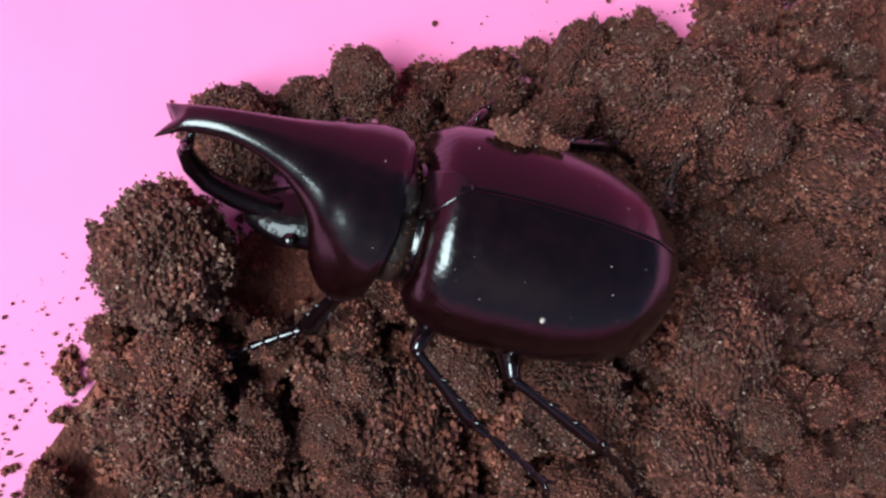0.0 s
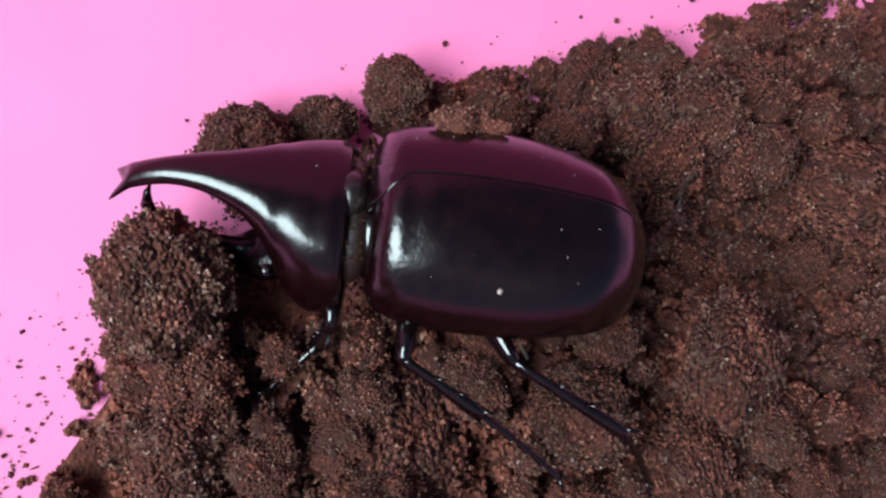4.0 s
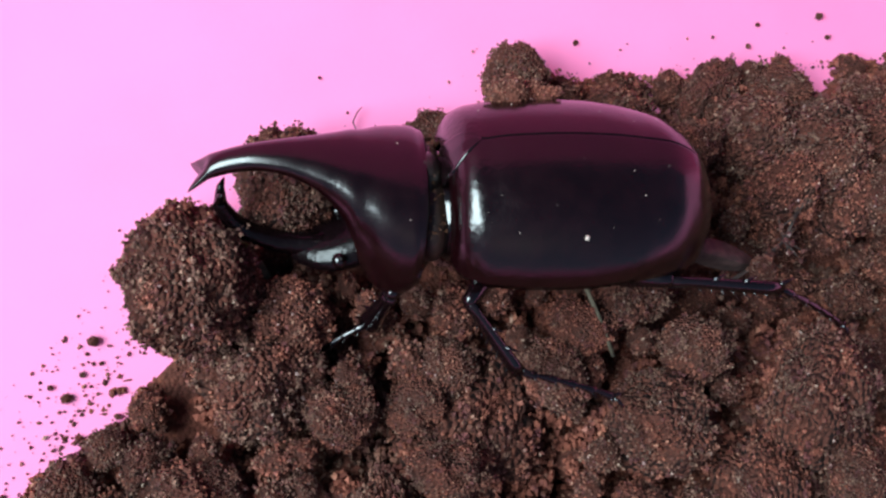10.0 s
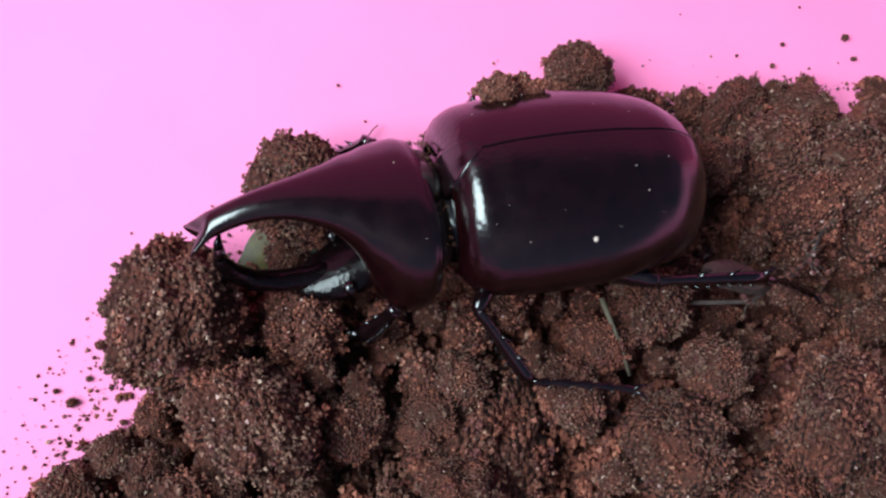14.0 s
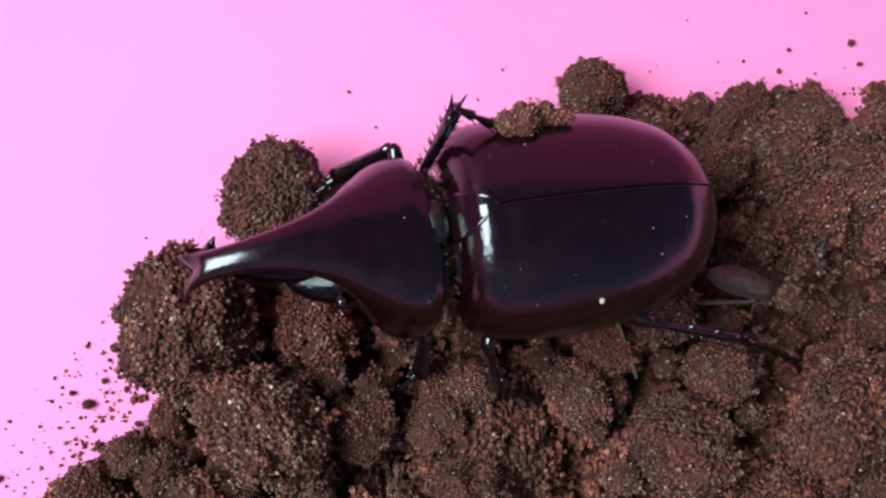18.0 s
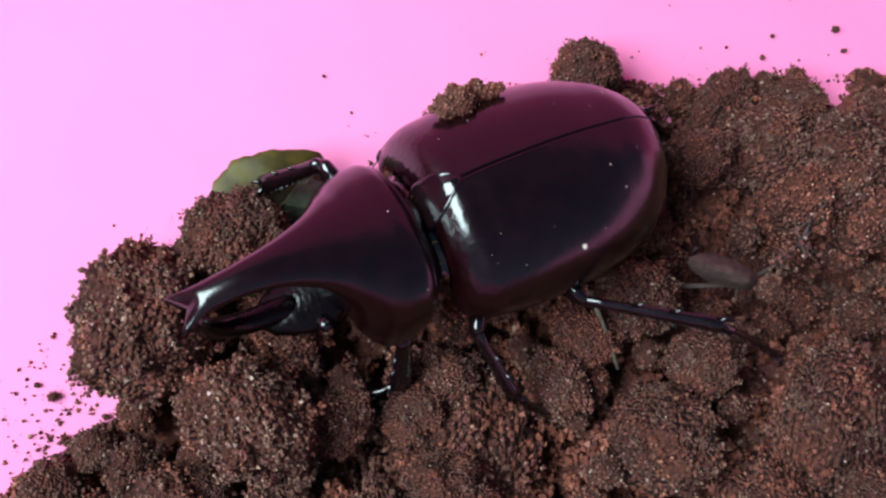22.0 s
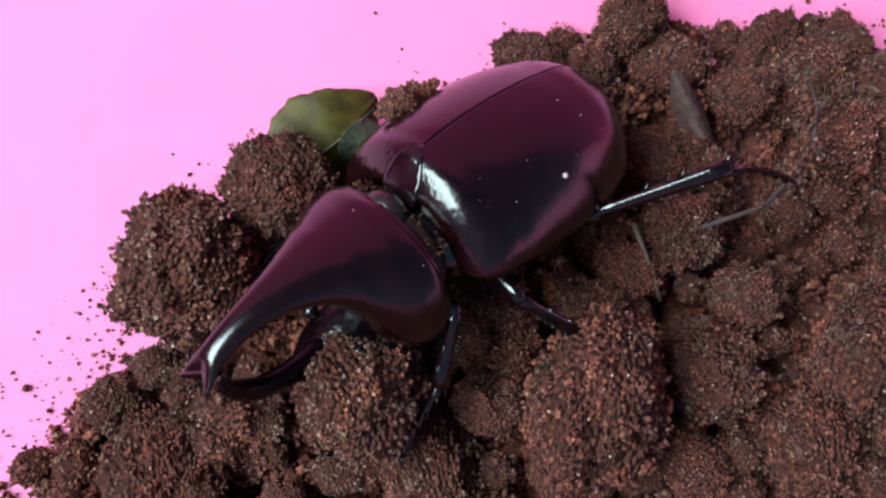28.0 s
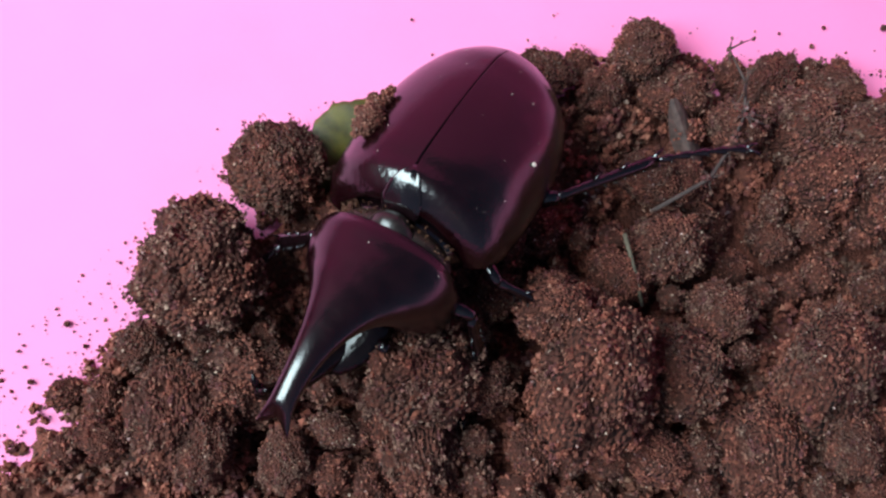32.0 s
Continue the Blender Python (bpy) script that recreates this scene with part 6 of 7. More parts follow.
FEMUR_R2 = [
    (0.0, pose(0.00603, -0.00594, -0.00677, -0.0, -46.5, -46.7)),
    (1.0, pose(0.00585, -0.00629, -0.00654, -0.0, -44.9, -36.2)),
    (2.0, pose(0.00583, -0.00665, -0.00623, -0.0, -42.7, -27.1)),
    (2.5, pose(0.00589, -0.00681, -0.00605, -0.0, -41.4, -23.1)),
    (4.5, pose(0.00578, -0.00674, -0.00605, -0.0, -39.5, -23.8)),
    (5.0, pose(0.00575, -0.00673, -0.00605, -0.0, -39.1, -23.9)),
    (5.5, pose(0.00573, -0.00671, -0.00605, -0.0, -38.6, -24.1)),
    (6.0, pose(0.00570, -0.00669, -0.00604, -0.0, -38.1, -24.2)),
    (7.0, pose(0.00566, -0.00666, -0.00604, -0.0, -37.2, -24.5)),
    (8.0, pose(0.00561, -0.00662, -0.00603, -0.0, -36.2, -24.8)),
    (9.0, pose(0.00556, -0.00659, -0.00601, -0.0, -35.2, -25.1)),
    (10.0, pose(0.00529, -0.00661, -0.00609, -0.0, -33.8, -22.0)),
    (11.0, pose(0.00503, -0.00666, -0.00615, -0.0, -32.2, -18.7)),
    (12.0, pose(0.00477, -0.00675, -0.00617, -0.0, -30.5, -15.4)),
    (13.0, pose(0.00453, -0.00687, -0.00615, -0.0, -28.5, -12.0)),
    (14.0, pose(0.00538, -0.00658, -0.00598, -0.0, -32.7, -23.5)),
    (14.5, pose(0.00583, -0.00659, -0.00579, -0.0, -34.1, -28.7)),
    (16.5, pose(0.00651, -0.00690, -0.00532, -0.0, -35.3, -31.2)),
    (17.0, pose(0.00744, -0.00744, -0.00455, -0.0, -31.2, -43.3)),
    (17.5, pose(0.00790, -0.00790, -0.00418, -0.0, -28.9, -45.1)),
    (18.0, pose(0.00710, -0.00752, -0.00469, 0.0, -24.7, 3.4)),
    (19.0, pose(0.00791, -0.00754, -0.00430, -0.0, -25.8, -5.4)),
    (20.0, pose(0.00512, -0.00682, -0.00627, -0.0, -35.6, -15.9)),
    (21.0, pose(0.00501, -0.00632, -0.00702, -0.0, -42.5, -25.4)),
    (22.0, pose(0.00622, -0.00644, -0.00560, -0.0, -33.5, -39.6)),
    (22.5, pose(0.00675, -0.00694, -0.00498, -0.0, -27.1, -36.6)),
    (23.0, pose(0.00505, -0.00561, -0.00679, -0.0, -36.4, -37.7)),
    (23.5, pose(0.00542, -0.00521, -0.00739, -0.0, -43.0, -47.8)),
    (24.0, pose(0.00612, -0.00495, -0.00784, -0.0, -49.0, -61.5)),
    (24.5, pose(0.00698, -0.00492, -0.00800, -0.0, -53.1, -78.6)),
    (25.0, pose(0.00779, -0.00511, -0.00785, 0.0, -54.3, -97.0)),
    (26.0, pose(0.00864, -0.00591, -0.00686, 0.0, -50.3, -125.6)),
    (26.5, pose(0.00866, -0.00578, -0.00705, 0.0, -50.9, -123.9)),
    (28.5, pose(0.00853, -0.00528, -0.00783, 0.0, -53.7, -114.8)),
    (29.0, pose(0.00844, -0.00516, -0.00802, 0.0, -54.4, -111.9)),
    (29.5, pose(0.00833, -0.00504, -0.00821, 0.0, -55.0, -108.7)),
    (30.0, pose(0.00819, -0.00493, -0.00839, 0.0, -55.6, -105.1)),
    (31.0, pose(0.00784, -0.00473, -0.00872, 0.0, -56.6, -96.9)),
    (32.0, pose(0.00736, -0.00458, -0.00900, -0.0, -57.0, -87.2)),
]
TIBIA_R2 = [
    (0.0, pose(0.01074, -0.01094, 0.00049, 0.0, 23.2, -122.9)),
    (1.0, pose(0.01156, -0.01047, 0.00052, 0.0, 25.0, -103.1)),
    (2.0, pose(0.01238, -0.00999, 0.00055, 0.0, 24.6, -121.5)),
    (2.5, pose(0.01279, -0.00976, 0.00056, 0.0, 25.5, -124.5)),
    (4.5, pose(0.01284, -0.00985, 0.00031, 0.0, 18.6, -130.9)),
    (5.0, pose(0.01285, -0.00987, 0.00025, 0.0, 20.2, -134.7)),
    (5.5, pose(0.01287, -0.00990, 0.00019, 0.0, 22.9, -132.5)),
    (6.0, pose(0.01288, -0.00992, 0.00013, 0.0, 24.2, -127.9)),
    (7.0, pose(0.01291, -0.00997, 0.00000, 0.0, 25.0, -137.7)),
    (8.0, pose(0.01293, -0.01001, -0.00012, 0.0, 25.1, -143.2)),
    (9.0, pose(0.01296, -0.01006, -0.00025, 0.0, 19.7, -135.1)),
    (10.0, pose(0.01300, -0.00972, -0.00053, 0.0, 9.4, -135.8)),
    (11.0, pose(0.01304, -0.00938, -0.00081, 0.0, 11.6, -136.1)),
    (12.0, pose(0.01308, -0.00903, -0.00110, 0.0, 2.6, -135.7)),
    (13.0, pose(0.01312, -0.00869, -0.00138, 0.0, 24.1, -145.1)),
    (14.0, pose(0.01310, -0.00994, -0.00058, 0.0, 13.3, -135.4)),
    (14.5, pose(0.01309, -0.01056, -0.00018, 0.0, 21.2, -143.2)),
    (16.5, pose(0.01349, -0.01113, 0.00045, 0.0, 30.1, -122.5)),
    (17.0, pose(0.01367, -0.01331, 0.00063, 0.0, 52.6, -125.0)),
    (17.5, pose(0.01408, -0.01411, 0.00065, -0.0, -27.8, -70.9)),
    (18.0, pose(0.01617, -0.00699, -0.00051, 0.0, -62.0, -126.3)),
    (19.0, pose(0.01687, -0.00838, 0.00004, 0.0, -60.0, -133.8)),
    (20.0, pose(0.01294, -0.00905, -0.00045, 0.0, -55.0, -150.0)),
    (21.0, pose(0.01167, -0.00948, -0.00027, 0.0, 13.8, -149.3)),
    (22.0, pose(0.01265, -0.01175, -0.00008, 0.0, 32.8, -155.0)),
    (22.5, pose(0.01389, -0.01225, -0.00043, -0.0, -24.2, -83.3)),
    (23.0, pose(0.01141, -0.01052, -0.00085, 0.0, 16.6, -164.7)),
    (23.5, pose(0.01033, -0.01062, -0.00057, 0.0, 8.9, -165.2)),
    (24.0, pose(0.00925, -0.01072, -0.00029, 0.0, 5.5, -163.6)),
    (24.5, pose(0.00817, -0.01081, -0.00001, 0.0, 3.0, -168.0)),
    (25.0, pose(0.00708, -0.01091, 0.00027, 0.0, 3.9, -163.1)),
    (26.0, pose(0.00492, -0.01110, 0.00083, 0.0, 9.2, -162.8)),
    (26.5, pose(0.00514, -0.01101, 0.00071, 0.0, 14.8, -147.6)),
    (28.5, pose(0.00604, -0.01065, 0.00023, 0.0, 7.6, -143.1)),
    (29.0, pose(0.00627, -0.01056, 0.00011, 0.0, 10.3, -151.7)),
    (29.5, pose(0.00650, -0.01047, -0.00001, 0.0, 19.5, -164.7)),
    (30.0, pose(0.00672, -0.01038, -0.00014, 0.0, 16.7, -171.9)),
    (31.0, pose(0.00717, -0.01020, -0.00038, 0.0, 21.0, -164.1)),
    (32.0, pose(0.00762, -0.01002, -0.00062, 0.0, 17.9, -164.6)),
]
TARSUS_R2 = [
    (0.0, pose(0.00425, -0.02097, -0.00463, 0.0, 37.0, 151.5)),
    (1.0, pose(0.00889, -0.02194, -0.00498, 0.0, 26.0, 161.8)),
    (2.0, pose(0.00621, -0.02008, -0.00486, 0.0, 22.2, -166.8)),
    (2.5, pose(0.00614, -0.01943, -0.00503, 0.0, 15.0, -160.1)),
    (4.5, pose(0.00478, -0.01917, -0.00383, 0.0, 19.8, -153.8)),
    (5.0, pose(0.00427, -0.01854, -0.00424, 0.0, 20.5, -154.7)),
    (5.5, pose(0.00477, -0.01872, -0.00487, 0.0, 20.3, -154.2)),
    (6.0, pose(0.00560, -0.01928, -0.00521, 0.0, 23.1, -155.0)),
    (7.0, pose(0.00419, -0.01789, -0.00550, 0.0, 19.8, -163.5)),
    (8.0, pose(0.00350, -0.01706, -0.00565, 0.0, 17.7, -169.5)),
    (9.0, pose(0.00430, -0.01870, -0.00464, 0.0, 14.4, -173.2)),
    (10.0, pose(0.00381, -0.01866, -0.00264, 0.0, 16.6, -169.9)),
    (11.0, pose(0.00387, -0.01821, -0.00343, 0.0, 15.1, -170.6)),
    (12.0, pose(0.00379, -0.01810, -0.00168, 0.0, 12.5, -167.0)),
    (13.0, pose(0.00338, -0.01548, -0.00668, 0.0, 6.5, -178.3)),
    (14.0, pose(0.00409, -0.01882, -0.00357, 0.0, 11.3, -176.5)),
    (14.5, pose(0.00338, -0.01782, -0.00487, 0.0, 10.6, -176.0)),
    (16.5, pose(0.00745, -0.02062, -0.00606, 0.0, 23.2, -166.7)),
    (17.0, pose(0.00914, -0.01979, -0.00969, 0.0, 24.5, -161.3)),
    (17.5, pose(0.01784, -0.02497, 0.00672, 0.0, 13.7, 167.5)),
    (18.0, pose(0.01256, -0.01190, 0.01100, 0.0, 20.0, 162.0)),
    (19.0, pose(0.01237, -0.01307, 0.01130, 0.0, 26.0, 155.0)),
    (20.0, pose(0.00648, -0.01278, 0.01020, 0.0, 29.0, 150.0)),
    (21.0, pose(0.00082, -0.01593, -0.00337, 0.0, 15.5, -158.6)),
    (22.0, pose(0.00274, -0.01636, -0.00712, 0.0, 6.0, 177.4)),
    (22.5, pose(0.01527, -0.02402, 0.00491, 0.0, 6.6, -171.8)),
    (23.0, pose(-0.00061, -0.01380, -0.00455, 0.0, 4.0, 169.9)),
    (23.5, pose(-0.00208, -0.01391, -0.00258, 0.0, 7.6, 168.7)),
    (24.0, pose(-0.00316, -0.01438, -0.00153, 0.0, 6.7, 169.7)),
    (24.5, pose(-0.00453, -0.01351, -0.00068, 0.0, 4.2, 170.7)),
    (25.0, pose(-0.00532, -0.01469, -0.00061, 0.0, 1.5, 169.4)),
    (26.0, pose(-0.00734, -0.01490, -0.00124, 0.0, 2.7, 167.2)),
    (26.5, pose(-0.00546, -0.01775, -0.00261, 0.0, -3.9, 164.4)),
    (28.5, pose(-0.00426, -0.01838, -0.00150, 0.0, -0.8, 169.5)),
    (29.0, pose(-0.00499, -0.01663, -0.00222, 0.0, 2.1, 167.6)),
    (29.5, pose(-0.00532, -0.01371, -0.00435, 0.0, 8.5, 155.5)),
    (30.0, pose(-0.00561, -0.01213, -0.00387, 0.0, 6.0, 159.2)),
    (31.0, pose(-0.00450, -0.01353, -0.00503, 0.0, 1.6, 158.4)),
    (32.0, pose(-0.00430, -0.01331, -0.00462, 0.0, -0.7, 160.9)),
]
FEMUR_R1 = [
    (0.0, pose(0.01818, -0.00390, -0.00886, 0.0, -65.8, -112.9)),
    (1.0, pose(0.01821, -0.00376, -0.00869, 0.0, -63.0, -112.2)),
    (2.0, pose(0.01824, -0.00364, -0.00851, 0.0, -60.3, -111.7)),
    (2.5, pose(0.01825, -0.00359, -0.00841, 0.0, -59.0, -111.4)),
    (4.5, pose(0.01827, -0.00345, -0.00802, 0.0, -54.0, -110.7)),
    (5.0, pose(0.01828, -0.00343, -0.00792, 0.0, -52.9, -110.6)),
    (5.5, pose(0.01828, -0.00342, -0.00782, 0.0, -51.8, -110.4)),
    (6.0, pose(0.01827, -0.00341, -0.00772, 0.0, -50.7, -110.3)),
    (7.0, pose(0.01826, -0.00341, -0.00752, 0.0, -48.6, -110.1)),
    (8.0, pose(0.01825, -0.00343, -0.00733, 0.0, -46.6, -109.9)),
    (9.0, pose(0.01823, -0.00346, -0.00714, 0.0, -44.7, -109.7)),
    (10.0, pose(0.01750, -0.00333, -0.00746, -0.0, -48.6, -89.9)),
    (11.0, pose(0.01673, -0.00357, -0.00737, -0.0, -48.7, -68.2)),
    (12.0, pose(0.01698, -0.00457, -0.00594, -0.0, -41.4, -61.0)),
    (13.0, pose(0.01768, -0.00578, -0.00475, -0.0, -36.8, -57.3)),
    (14.0, pose(0.01739, -0.00529, -0.00520, -0.0, -39.9, -61.1)),
    (14.5, pose(0.01729, -0.00507, -0.00543, -0.0, -41.6, -63.5)),
    (16.5, pose(0.01753, -0.00579, -0.00475, -0.0, -40.8, -84.7)),
    (17.0, pose(0.01750, -0.00617, -0.00446, 0.0, -38.7, -90.4)),
    (17.5, pose(0.01740, -0.00662, -0.00416, 0.0, -36.5, -95.3)),
    (18.0, pose(0.01746, -0.00521, -0.00526, -0.0, -41.7, -82.9)),
    (19.0, pose(0.01615, -0.00464, -0.00667, -0.0, -46.1, -32.5)),
    (20.0, pose(0.01679, -0.00494, -0.00577, -0.0, -40.4, -38.4)),
    (21.0, pose(0.01805, -0.00642, -0.00417, -0.0, -38.0, -59.2)),
    (22.0, pose(0.01777, -0.00616, -0.00446, -0.0, -37.6, -68.0)),
    (22.5, pose(0.01767, -0.00605, -0.00456, -0.0, -37.1, -72.6)),
    (23.0, pose(0.01721, -0.00447, -0.00603, -0.0, -43.8, -74.5)),
    (23.5, pose(0.01736, -0.00435, -0.00619, -0.0, -45.7, -83.0)),
    (24.0, pose(0.01755, -0.00432, -0.00627, 0.0, -47.0, -92.3)),
    (24.5, pose(0.01774, -0.00436, -0.00627, 0.0, -47.5, -102.1)),
    (25.0, pose(0.01790, -0.00449, -0.00618, 0.0, -47.2, -111.6)),
    (26.0, pose(0.01799, -0.00488, -0.00578, 0.0, -44.6, -128.6)),
    (26.5, pose(0.01804, -0.00473, -0.00595, 0.0, -45.2, -124.8)),
    (28.5, pose(0.01791, -0.00415, -0.00649, 0.0, -46.5, -106.9)),
    (29.0, pose(0.01781, -0.00404, -0.00657, 0.0, -46.4, -101.9)),
    (29.5, pose(0.01768, -0.00394, -0.00663, 0.0, -46.0, -96.7)),
    (30.0, pose(0.01754, -0.00386, -0.00666, 0.0, -45.4, -91.5)),
    (31.0, pose(0.01724, -0.00379, -0.00663, -0.0, -43.4, -81.4)),
    (32.0, pose(0.01696, -0.00383, -0.00651, -0.0, -40.6, -72.0)),
]
TIBIA_R1 = [
    (0.0, pose(0.01674, -0.00730, -0.00066, -0.0, 50.2, -60.0)),
    (1.0, pose(0.01666, -0.00754, -0.00067, -0.0, 37.6, -8.3)),
    (2.0, pose(0.01659, -0.00779, -0.00069, -0.0, 44.4, -9.3)),
    (2.5, pose(0.01655, -0.00791, -0.00070, 0.0, 45.2, 8.1)),
    (4.5, pose(0.01641, -0.00839, -0.00073, -0.0, 43.9, -82.3)),
    (5.0, pose(0.01637, -0.00852, -0.00074, 0.0, 46.3, -97.5)),
    (5.5, pose(0.01633, -0.00864, -0.00075, 0.0, 50.7, -91.7)),
    (6.0, pose(0.01630, -0.00876, -0.00076, -0.0, 43.1, -72.6)),
    (7.0, pose(0.01622, -0.00900, -0.00078, -0.0, 50.5, -79.3)),
    (8.0, pose(0.01615, -0.00925, -0.00079, -0.0, 52.5, -78.4)),
    (9.0, pose(0.01607, -0.00949, -0.00081, -0.0, 40.4, -65.3)),
    (10.0, pose(0.01750, -0.00929, -0.00071, -0.0, 32.5, -73.3)),
    (11.0, pose(0.01893, -0.00909, -0.00060, -0.0, 44.6, -74.0)),
    (12.0, pose(0.02025, -0.01047, 0.00001, 0.0, 27.0, -100.1)),
    (13.0, pose(0.02157, -0.01184, 0.00063, -103.5, 84.8, -103.5)),
    (14.0, pose(0.02072, -0.01134, 0.00057, -0.0, 58.7, -51.8)),
    (14.5, pose(0.02029, -0.01109, 0.00054, -0.0, 65.4, -61.8)),
    (16.5, pose(0.01815, -0.01258, 0.00114, 0.0, 56.9, 2.6)),
    (17.0, pose(0.01744, -0.01320, 0.00117, -0.0, 59.1, -6.2)),
    (17.5, pose(0.01673, -0.01382, 0.00119, 0.0, 54.9, 2.4)),
    (18.0, pose(0.01829, -0.01188, 0.00073, 0.0, 52.9, 0.5)),
    (19.0, pose(0.02141, -0.00799, -0.00019, -0.0, 55.0, -65.2)),
    (20.0, pose(0.02216, -0.00919, 0.00006, -0.0, 59.6, -69.7)),
    (21.0, pose(0.02168, -0.01251, 0.00137, -0.0, 69.7, -55.1)),
    (22.0, pose(0.02044, -0.01277, 0.00103, -0.0, 47.4, -33.5)),
    (22.5, pose(0.01982, -0.01290, 0.00086, -0.0, 59.5, -39.7)),
    (23.0, pose(0.01895, -0.01072, 0.00020, -0.0, 56.0, -61.8)),
    (23.5, pose(0.01813, -0.01058, 0.00026, -0.0, 37.0, -85.4)),
    (24.0, pose(0.01730, -0.01045, 0.00031, 0.0, 31.3, -93.6)),
    (24.5, pose(0.01647, -0.01031, 0.00037, 0.0, 33.2, -109.2)),
    (25.0, pose(0.01565, -0.01017, 0.00043, 0.0, 40.7, -93.4)),
    (26.0, pose(0.01399, -0.00989, 0.00054, -0.0, 45.0, -82.9)),
    (26.5, pose(0.01442, -0.00993, 0.00044, -0.0, 48.7, -53.3)),
    (28.5, pose(0.01611, -0.01008, 0.00004, -0.0, 41.5, -67.8)),
    (29.0, pose(0.01653, -0.01011, -0.00006, -0.0, 42.7, -66.3)),
    (29.5, pose(0.01695, -0.01015, -0.00015, -0.0, 29.4, -83.9)),
    (30.0, pose(0.01738, -0.01018, -0.00025, 0.0, 39.8, -99.5)),
    (31.0, pose(0.01822, -0.01026, -0.00045, -0.0, 44.3, -89.7)),
    (32.0, pose(0.01907, -0.01033, -0.00065, 0.0, 47.7, -99.8)),
]
TARSUS_R1 = [
    (0.0, pose(0.01994, -0.01284, -0.00834, 0.0, 32.6, 31.8)),
    (1.0, pose(0.02450, -0.00868, -0.00678, 0.0, 35.9, 20.8)),
    (2.0, pose(0.02364, -0.00894, -0.00769, 0.0, 24.1, 28.3)),
    (2.5, pose(0.02353, -0.00692, -0.00780, 0.0, 23.5, 26.5)),
    (4.5, pose(0.01738, -0.01553, -0.00767, 0.0, 9.0, 29.3)),
    (5.0, pose(0.01547, -0.01537, -0.00797, 0.0, 10.3, 24.1)),
    (5.5, pose(0.01614, -0.01497, -0.00849, 0.0, 16.3, 20.1)),
    (6.0, pose(0.01848, -0.01573, -0.00759, 0.0, 12.8, 16.0)),
    (7.0, pose(0.01741, -0.01525, -0.00850, 0.0, 16.2, 7.0)),
    (8.0, pose(0.01738, -0.01521, -0.00872, 0.0, 15.4, 1.9)),
    (9.0, pose(0.01925, -0.01641, -0.00730, -0.0, 15.4, -0.2)),
    (10.0, pose(0.01993, -0.01736, -0.00609, 0.0, 14.1, 2.7)),
    (11.0, pose(0.02090, -0.01592, -0.00763, -0.0, 22.4, -1.4)),
    (12.0, pose(0.01870, -0.01924, -0.00452, 0.0, 23.0, 11.5)),
    (13.0, pose(0.02136, -0.01273, -0.00933, 0.0, 30.2, 26.2)),
    (14.0, pose(0.02394, -0.01543, -0.00797, 0.0, 17.8, 16.3)),
    (14.5, pose(0.02227, -0.01477, -0.00854, -0.0, 26.8, -0.6)),
    (16.5, pose(0.02361, -0.01233, -0.00724, 0.0, 19.0, 21.5)),
    (17.0, pose(0.02254, -0.01375, -0.00742, 0.0, 22.4, 28.9)),
    (17.5, pose(0.02249, -0.01358, -0.00698, 0.0, 25.3, 37.2)),
    (18.0, pose(0.02432, -0.01183, -0.00724, 0.0, 27.4, 26.5)),
    (19.0, pose(0.02383, -0.01320, -0.00837, 0.0, 18.6, 6.6)),
    (20.0, pose(0.02392, -0.01393, -0.00857, 0.0, 25.3, 10.3)),
    (21.0, pose(0.02366, -0.01536, -0.00801, 0.0, 27.8, 19.2)),
    (22.0, pose(0.02609, -0.01651, -0.00633, 0.0, 28.5, 19.3)),
    (22.5, pose(0.02373, -0.01614, -0.00775, 0.0, 30.6, 17.3)),
    (23.0, pose(0.02160, -0.01565, -0.00809, 0.0, 31.6, 2.6)),
    (23.5, pose(0.01876, -0.01855, -0.00576, -0.0, 27.3, -6.5)),
    (24.0, pose(0.01676, -0.01898, -0.00488, -0.0, 28.4, -11.6)),
    (24.5, pose(0.01372, -0.01821, -0.00511, -0.0, 29.6, -16.5)),
    (25.0, pose(0.01520, -0.01774, -0.00609, -0.0, 32.9, -20.4)),
    (26.0, pose(0.01487, -0.01691, -0.00654, -0.0, 29.1, -24.1)),
    (26.5, pose(0.01836, -0.01522, -0.00708, -0.0, 33.8, -21.3)),
    (28.5, pose(0.01893, -0.01701, -0.00659, -0.0, 27.6, -19.4)),
    (29.0, pose(0.01949, -0.01683, -0.00684, -0.0, 19.4, -14.8)),
    (29.5, pose(0.01788, -0.01881, -0.00507, -0.0, 16.3, -34.4)),
    (30.0, pose(0.01611, -0.01776, -0.00666, -0.0, 17.5, -32.8)),
    (31.0, pose(0.01825, -0.01741, -0.00744, -0.0, 23.0, -35.0)),
    (32.0, pose(0.01793, -0.01697, -0.00804, -0.0, 25.0, -33.5)),
]
